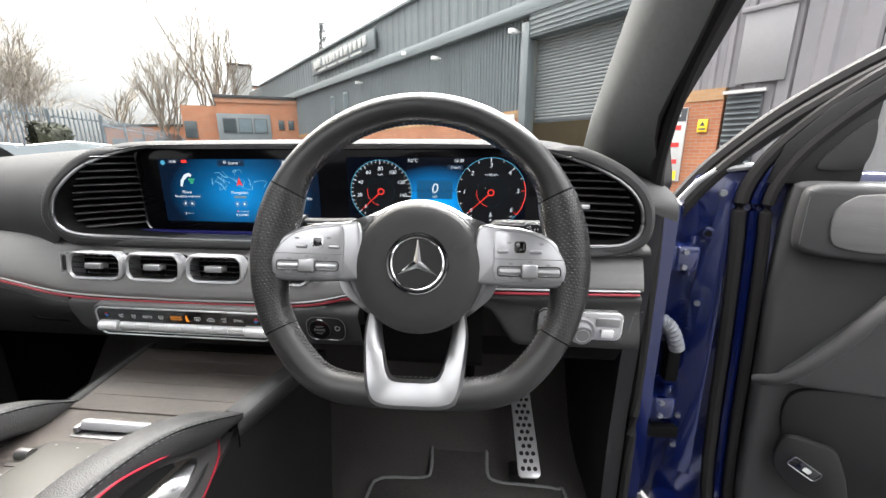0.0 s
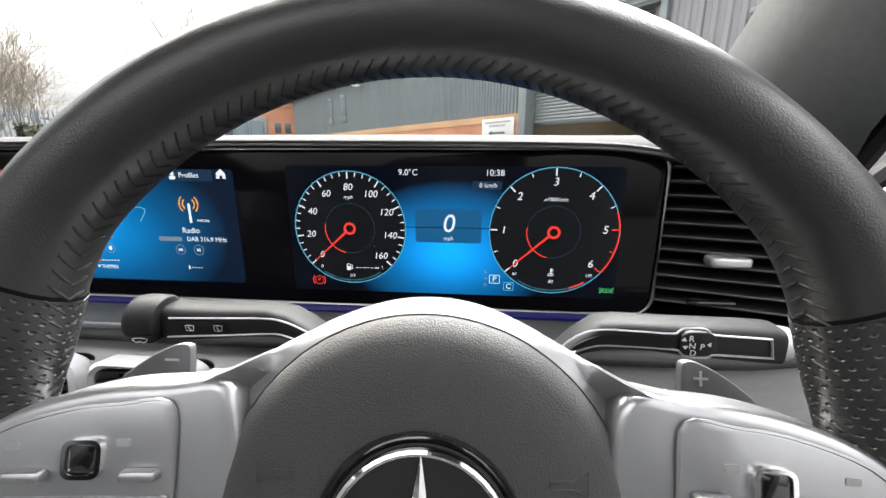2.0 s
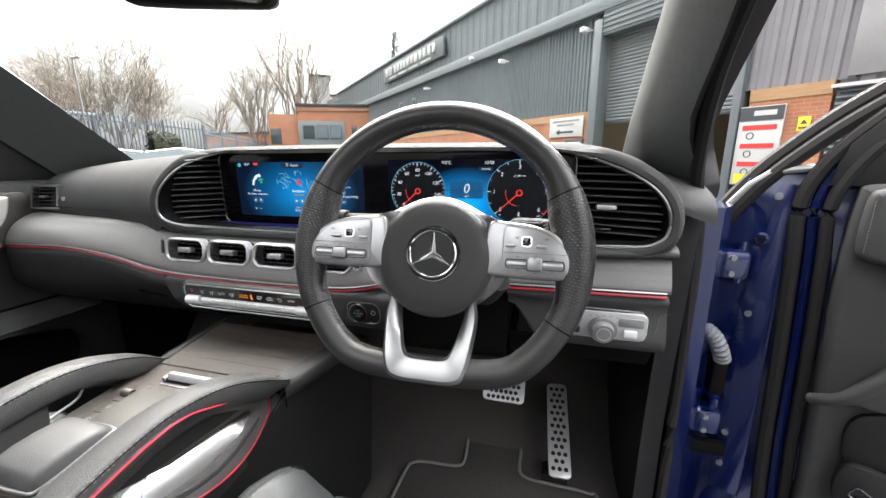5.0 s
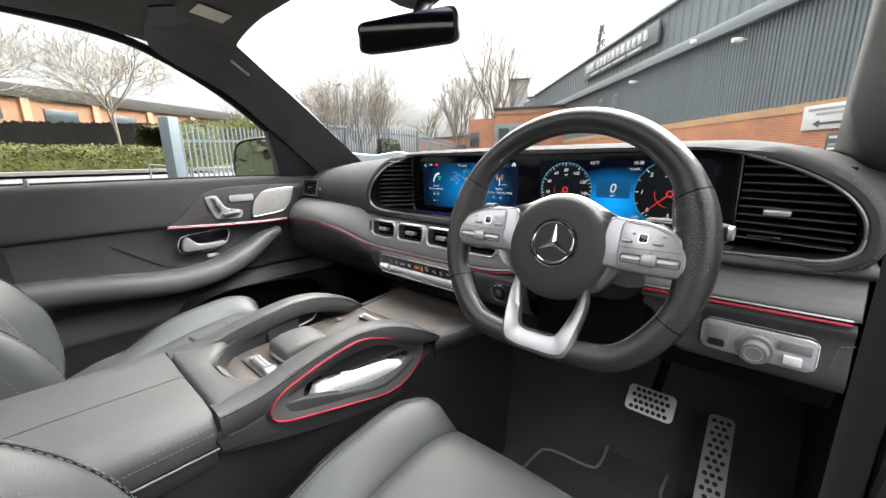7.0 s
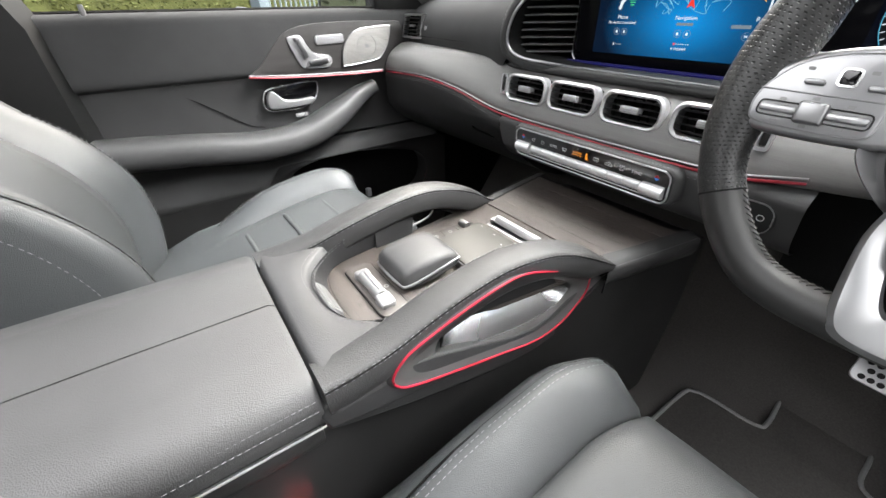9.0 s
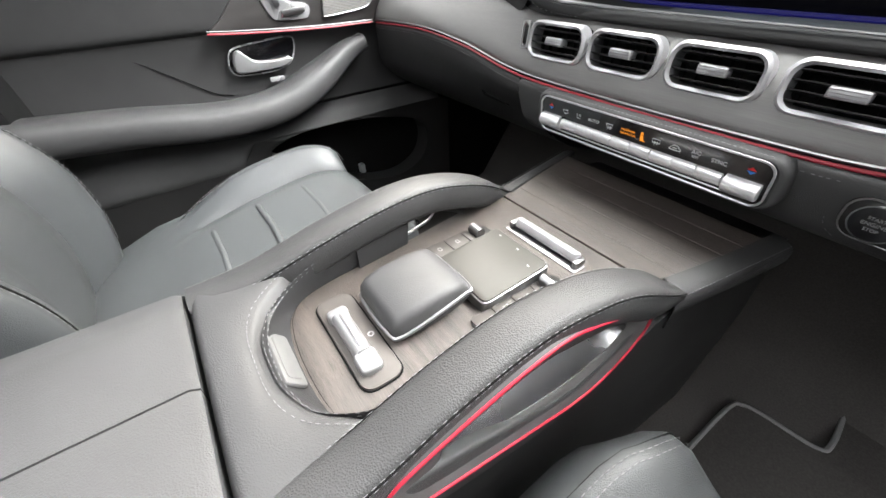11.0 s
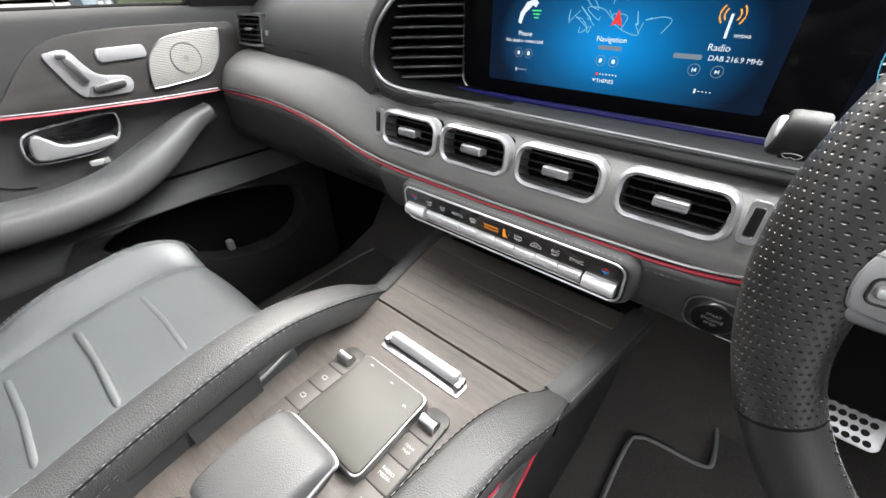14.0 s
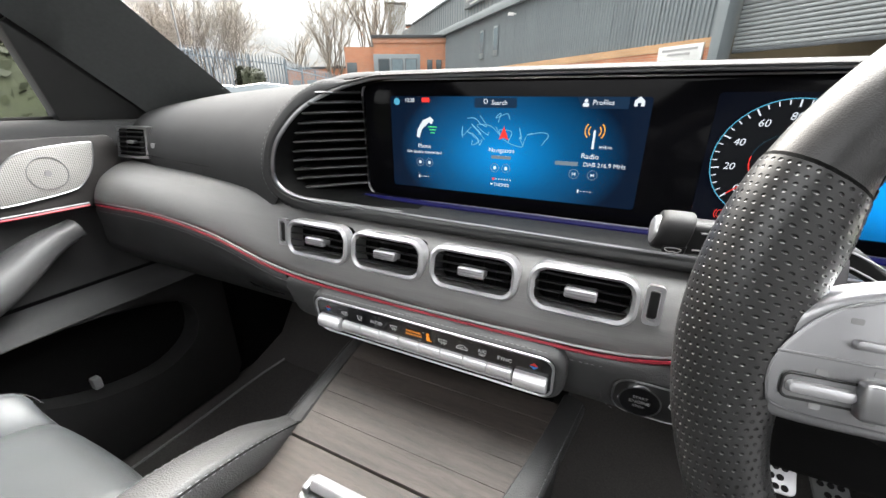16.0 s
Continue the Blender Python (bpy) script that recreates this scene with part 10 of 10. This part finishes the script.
bp_ = spline([(0.448, 0.800, 0.955), (0.462, 0.798, 0.945), (0.474, 0.797, 0.93), (0.486, 0.800, 0.905), (0.494, 0.806, 0.885)], 10)
tube(bm, bp_, [0.0145 + 0.0022 * math.sin(i * 1.55) for i in range(len(bp_))], 14)
part("cable_boot", bm, BOOT, post, "grey corrugated cable boot")

# ---------- seats ----------
def seat(x0, name_label, half=0.248, push=0.046):
    th = thing("front_seat", (x0, 0.1, 0.50), name_label, "seat", "front seats")
    prof = [(0.352, 0.62), (0.372, 0.70), (0.376, 0.775), (0.366, 0.825), (0.340, 0.850), (0.29, 0.858), (0.20, 0.848), (0.10, 0.828), (0.0, 0.800), (-0.08, 0.776), (-0.16, 0.756)]
    line = spline([(0, y, z) for y, z in prof], 3)
    bm = bm_new()
    us = [-1.0, -0.995, -0.97, -0.92, -0.85, -0.76, -0.66, -0.60, -0.57, -0.54, -0.45, -0.3, -0.15]
    us = us + [0.0] + [-u for u in us[::-1]]
    rows = []
    for p in line:
        top = smooth((p.z - 0.80) / 0.04)
        row = []
        for u in us:
            a = abs(u)
            wide = half - 0.022 * smooth((p.y - 0.26) / 0.11) - 0.020 * smooth((0.08 - p.y) / 0.2)
            bol = 0.036 * smooth((a - 0.57) / 0.22) * smooth((p.y + 0.06) / 0.22) - 0.045 * smooth((a - 0.55) / 0.3) * smooth((0.05 - p.y) / 0.2) - 0.060 * smooth((a - 0.86) / 0.14) - (0.012 if 0.55 < a < 0.59 else 0.0)
            if a >= 0.995:
                bol = -0.15
            pull = -0.03 * a ** 3 * (1 - top)
            row.append((x0 + wide * u, p.y + pull - 0.012 * a * a * (p.y > 0.3), p.z + bol * top - (0.06 * (a >= 0.995)) * (1 - top)))
        rows.append(row)
    sheet(bm, rows)
    cush = part("cushion", bm, SEATLEATHER, th, "leather seat cushion with raised side bolsters", angle=75)
    for s in (-1, 1):
        bm = bm_new()
        for u in (0.62, 0.785, 0.815):
            pts = []
            for i, p in enumerate(line):
                if p.z < 0.80 or p.y < -0.1:
                    continue
                wide = half - 0.022 * smooth((p.y - 0.26) / 0.11) - 0.020 * smooth((0.08 - p.y) / 0.2)
                z = p.z + 0.036 * smooth((u - 0.57) / 0.22) * smooth((p.y + 0.06) / 0.22) - 0.045 * smooth((u - 0.55) / 0.3) * smooth((0.05 - p.y) / 0.2)
                pts.append((x0 + s * wide * u, p.y - 0.012 * u * u * (p.y > 0.3), z + 0.0016))
            if u > 0.7:
                stitches(bm, pts, 0.0044, 0.0026, 0.00055)
            if u == 0.815:
                seam_line = [Vector(q) + Vector((s * 0.006, 0, -0.0030)) for q in pts]
        part("stitching", bm, THREAD, cush, "grey stitching along the bolster", smooth=False, kind="stuff")
        part("seam", tubed(seam_line, 0.0014, 5), SHADEPLASTIC, cush)
    for yy in (0.245, 0.155, 0.065):
        z = min(line, key=lambda p: abs(p.y - yy) + (p.z < 0.8)).z
        if x0 < -0.4:
            part("cross_rib", tubed([(x0 - 0.100, yy, z - 0.008), (x0 - 0.085, yy + 0.001, z - 0.0035), (x0, yy + 0.004, z - 0.0028), (x0 + 0.085, yy + 0.001, z - 0.0035), (x0 + 0.100, yy, z - 0.008)], 0.0062, 12), SEATLEATHER, cush, "raised leather rib")
    # backrest
    bl = [(-0.155, 0.72), (-0.138, 0.79), (-0.128, 0.86), (-0.130, 0.92), (-0.141, 0.97), (-0.165, 1.02), (-0.195, 1.06), (-0.225, 1.09), (-0.255, 1.12), (-0.315, 1.20), (-0.40, 1.34), (-0.47, 1.45), (-0.53, 1.46)]

    def back_at(u, p):
        a = abs(u)
        hw = half + 0.004 - 0.05 * smooth((p.z - 1.2) / 0.3)
        bol = push * smooth((a - 0.50) / 0.30) * smooth((1.42 - p.z) / 0.25) - 0.11 * smooth((a - 0.84) / 0.16) ** 1.5 - (0.010 if 0.47 < a < 0.50 else 0.0)
        if a >= 0.995:
            bol = -0.24
        return Vector((x0 + hw * u, p.y + bol, p.z))

    bus = [-1.0, -0.995, -0.98, -0.95, -0.91, -0.87, -0.82, -0.76, -0.68, -0.6, -0.52, -0.485, -0.45, -0.3, -0.15]
    bus = bus + [0.0] + [-u for u in bus[::-1]]
    bm = bm_new()
    line_b = spline([(0, y, z) for y, z in bl], 3)
    sheet(bm, [[back_at(u, p) for u in bus] for p in line_b])
    backr = part("backrest", bm, SEATLEATHER, th, "leather backrest with deep side bolsters", angle=75)
    for s in (-1, 1):
        bm = bm_new()
        for u in (0.80, 0.83, 0.93):
            stitches(bm, [back_at(s * u, p) + Vector((s * 0.0008, 0.0012, 0)) for p in line_b[4:24]], 0.0050, 0.0029, 0.0006)
        part("stitching", bm, THREAD, backr, "double grey stitching", smooth=False, kind="stuff")
        part("seam", tubed([back_at(s * 0.815, p) for p in line_b[4:24]], 0.0014, 5), SHADEPLASTIC, backr)
    bm = bm_new()
    box(bm, (x0, 0.10, 0.60), (0.42, 0.44, 0.20), 0.03)
    part("seat_base", bm, SHADEPLASTIC, th, "black seat base")
    bm = bm_new()
    box(bm, (x0, -0.42, 1.08), (0.40, 0.06, 0.62), 0.03, 2, Matrix.Rotation(radians(35), 4, "X"))
    part("back_shell", bm, SHADEPLASTIC, th, "black backrest shell")
    return th


seat(0.0, "black leather driver's seat with grey stitching", 0.250, 0.080)
seat(-0.81, "black leather passenger seat with grey stitching", 0.228)
buckle = thing("belt_buckle", (-0.255, -0.02, 0.80), "seat belt buckle with a red release key", "buckle")
part("buckle_body", boxed((-0.255, -0.03, 0.765), (0.026, 0.05, 0.10), 0.006, 2, Matrix.Rotation(radians(-15), 4, "X")), PLASTIC, buckle)
part("release_key", boxed((-0.255, -0.014, 0.819), (0.020, 0.034, 0.012), 0.003, 2, Matrix.Rotation(radians(-15), 4, "X")), REDPLASTIC, buckle, "red release key")

# ---------- footwell: mats and pedals ----------
def mat_thing(x0, pts, label):
    th = thing("floor_mat", (x0, 0.7, 0.493), label, "floor mat", "floor mats")
    o = [(p.x, p.y) for p in spline([(*q, 0) for q in pts], 5, True)]
    part("carpet_pad", slabbed(o, 0.008, Matrix.Translation((0, 0, 0.5015)), 0.002), CARPET, th, "black carpet pile")
    part("edging", tubed([(x, y, 0.5000) for x, y in o], 0.0048, 8, True), PAINTGREY, th, "grey bound edging")
    return th


mat_thing(0.03, [(-0.185, 0.30), (-0.188, 0.55), (-0.186, 0.745), (-0.172, 0.780), (-0.14, 0.790), (-0.06, 0.798), (-0.045, 0.83), (-0.055, 0.95), (-0.045, 1.005), (0.03, 1.012), (0.09, 1.0), (0.098, 0.90), (0.10, 0.825), (0.125, 0.803), (0.20, 0.800), (0.265, 0.796), (0.285, 0.77), (0.288, 0.5), (0.28, 0.30), (0.05, 0.285)], "black carpet driver's mat with grey edging")
mat_thing(-0.84, [(-1.10, 0.30), (-1.12, 0.6), (-1.10, 0.95), (-0.95, 0.99), (-0.72, 0.99), (-0.60, 0.95), (-0.585, 0.6), (-0.59, 0.30), (-0.85, 0.285)], "black carpet passenger mat with grey edging")


def drilled_plate(w, h, nx, ny, r, F, bend=0.0):
    """A steel pedal plate with raised rubber studs."""
    plate = slabbed(rrect(w, h, 0.012, 5), 0.006, F, 0.002)
    studs = bm_new()
    for j in range(ny):
        for i in range(nx - (j % 2)):
            x = (i - (nx - 1 - (j % 2)) / 2) * w * 0.82 / nx * 1.0
            y = (j - (ny - 1) / 2) * h * 0.92 / ny
            cyl(studs, r, 0.0012, F @ Matrix.Translation((x, y, 0.0)), 10)
    return plate, studs


brake = thing("brake_pedal", (0.05, 0.92, 0.69), "drilled steel brake pedal with rubber studs", "pedal")
F = plane_frame((0.050, 0.850, 0.716), (1, 0, 0), (0, -0.72, 0.69))
a, b = drilled_plate(0.104, 0.064, 7, 4, 0.0050, F)
part("plate", a, FRAMESILVER, brake, "brushed steel plate")
part("studs", b, RUBBER, brake, "black rubber studs", kind="stuff")
part("lever", tubed(spline([(0.05, 0.868, 0.706), (0.05, 0.93, 0.74), (0.06, 1.02, 0.86), (0.07, 1.08, 1.0)], 5), 0.011, 8), SHADEPLASTIC, brake)
gas = thing("accelerator_pedal", (0.19, 0.80, 0.50), "tall drilled steel accelerator pedal", "pedal")
F = plane_frame((0.189, 0.864, 0.622), (1, 0.04, 0.02), (0.0, -0.42, 0.91))
a, b = drilled_plate(0.052, 0.245, 3, 13, 0.0052, F)
part("plate", a, FRAMESILVER, gas, "brushed steel plate")
part("studs", b, RUBBER, gas, "black rubber studs", kind="stuff")
part("foot", boxed((0.186, 0.828, 0.512), (0.066, 0.05, 0.026), 0.008, 2), PLASTIC, gas)

# ---------- overhead: mirror, console, visor ----------
rv = thing("rearview_mirror", (-0.36, 0.50, 1.56), "black rear-view mirror hanging from the screen", "mirror")
RF = plane_frame((-0.355, 0.469, 1.532), (0.90, 0.43, 0.03), (0.42, -0.90, -0.10))
o = [q * 0.84 for q in spline([(-0.118, -0.030, 0), (-0.122, 0.0, 0), (-0.118, 0.030, 0), (-0.06, 0.035, 0), (0.06, 0.037, 0), (0.116, 0.034, 0), (0.121, 0.0, 0), (0.114, -0.032, 0), (0.05, -0.036, 0), (-0.06, -0.036, 0)], 4, True)]
bm = bm_new()
loft(bm, [[RF @ Vector((p.x * k, p.y * k, z)) for p in o] for k, z in ((0.93, 0.000), (1.0, -0.003), (1.0, -0.016), (0.85, -0.035), (0.5, -0.045))])
part("housing", bm, PLASTIC, rv, "black mirror housing")
part("mirror_glass", slabbed([(p.x * 0.93, p.y * 0.90) for p in o], 0.002, RF @ Matrix.Translation((0, 0, 0.0018))), DARKMIRROR, rv, "mirror glass with a dark reflection in its tint")
part("stem", tubed([(-0.365, 0.50, 1.545), (-0.385, 0.56, 1.62), (-0.40, 0.60, 1.67)], 0.016, 10), PLASTIC, rv)
sensor = thing("sensor_cover", (-0.405, 0.55, 1.66), "black camera cover at the top of the screen", "cover")
bm = bm_new()
loft(bm, [[(-0.405 - w, y, z + 0.02), (-0.405 - w * 0.9, y, z - 0.012), (-0.405, y, z - 0.024), (-0.405 + w * 0.9, y, z - 0.012), (-0.405 + w, y, z + 0.02)] for y, z, w in ((0.40, 1.672, 0.12), (0.46, 1.668, 0.115), (0.52, 1.655, 0.095), (0.56, 1.638, 0.075), (0.58, 1.630, 0.05))])
part("shell", bm, PLASTIC, sensor)
visor = thing("sun_visor", (-0.85, 0.38, 1.67), "black cloth sun visor folded up", "sun visor")
bm = bm_new()
slab(bm, rrect(0.40, 0.155, 0.03, 5), 0.02, plane_frame((-0.840, 0.335, 1.6585), (1, 0, 0), (0, -0.13, -0.99)), 0.006)
part("panel", bm, HEADLINER, visor)
part("warning_label", slabbed(rrect(0.075, 0.075, 0.003, 2), 0.0006, plane_frame((-0.905, 0.318, 1.6552), (1, 0, 0), (0, -0.13, -0.99))), mat("label_paper", (0.55, 0.52, 0.38), 0.6), visor, "pale warning label")
bm = bm_new()
for k in range(5):
    slab(bm, rrect(0.055, 0.003, 0.001, 1), 0.0002, plane_frame((-0.905, 0.345 - 0.012 * k, 1.6540 + 0.0015 * k - 0.002), (1, 0, 0), (0, -0.13, -0.99)))
part("label_bars", bm, GREYPRINT, visor, smooth=False, kind="stuff")
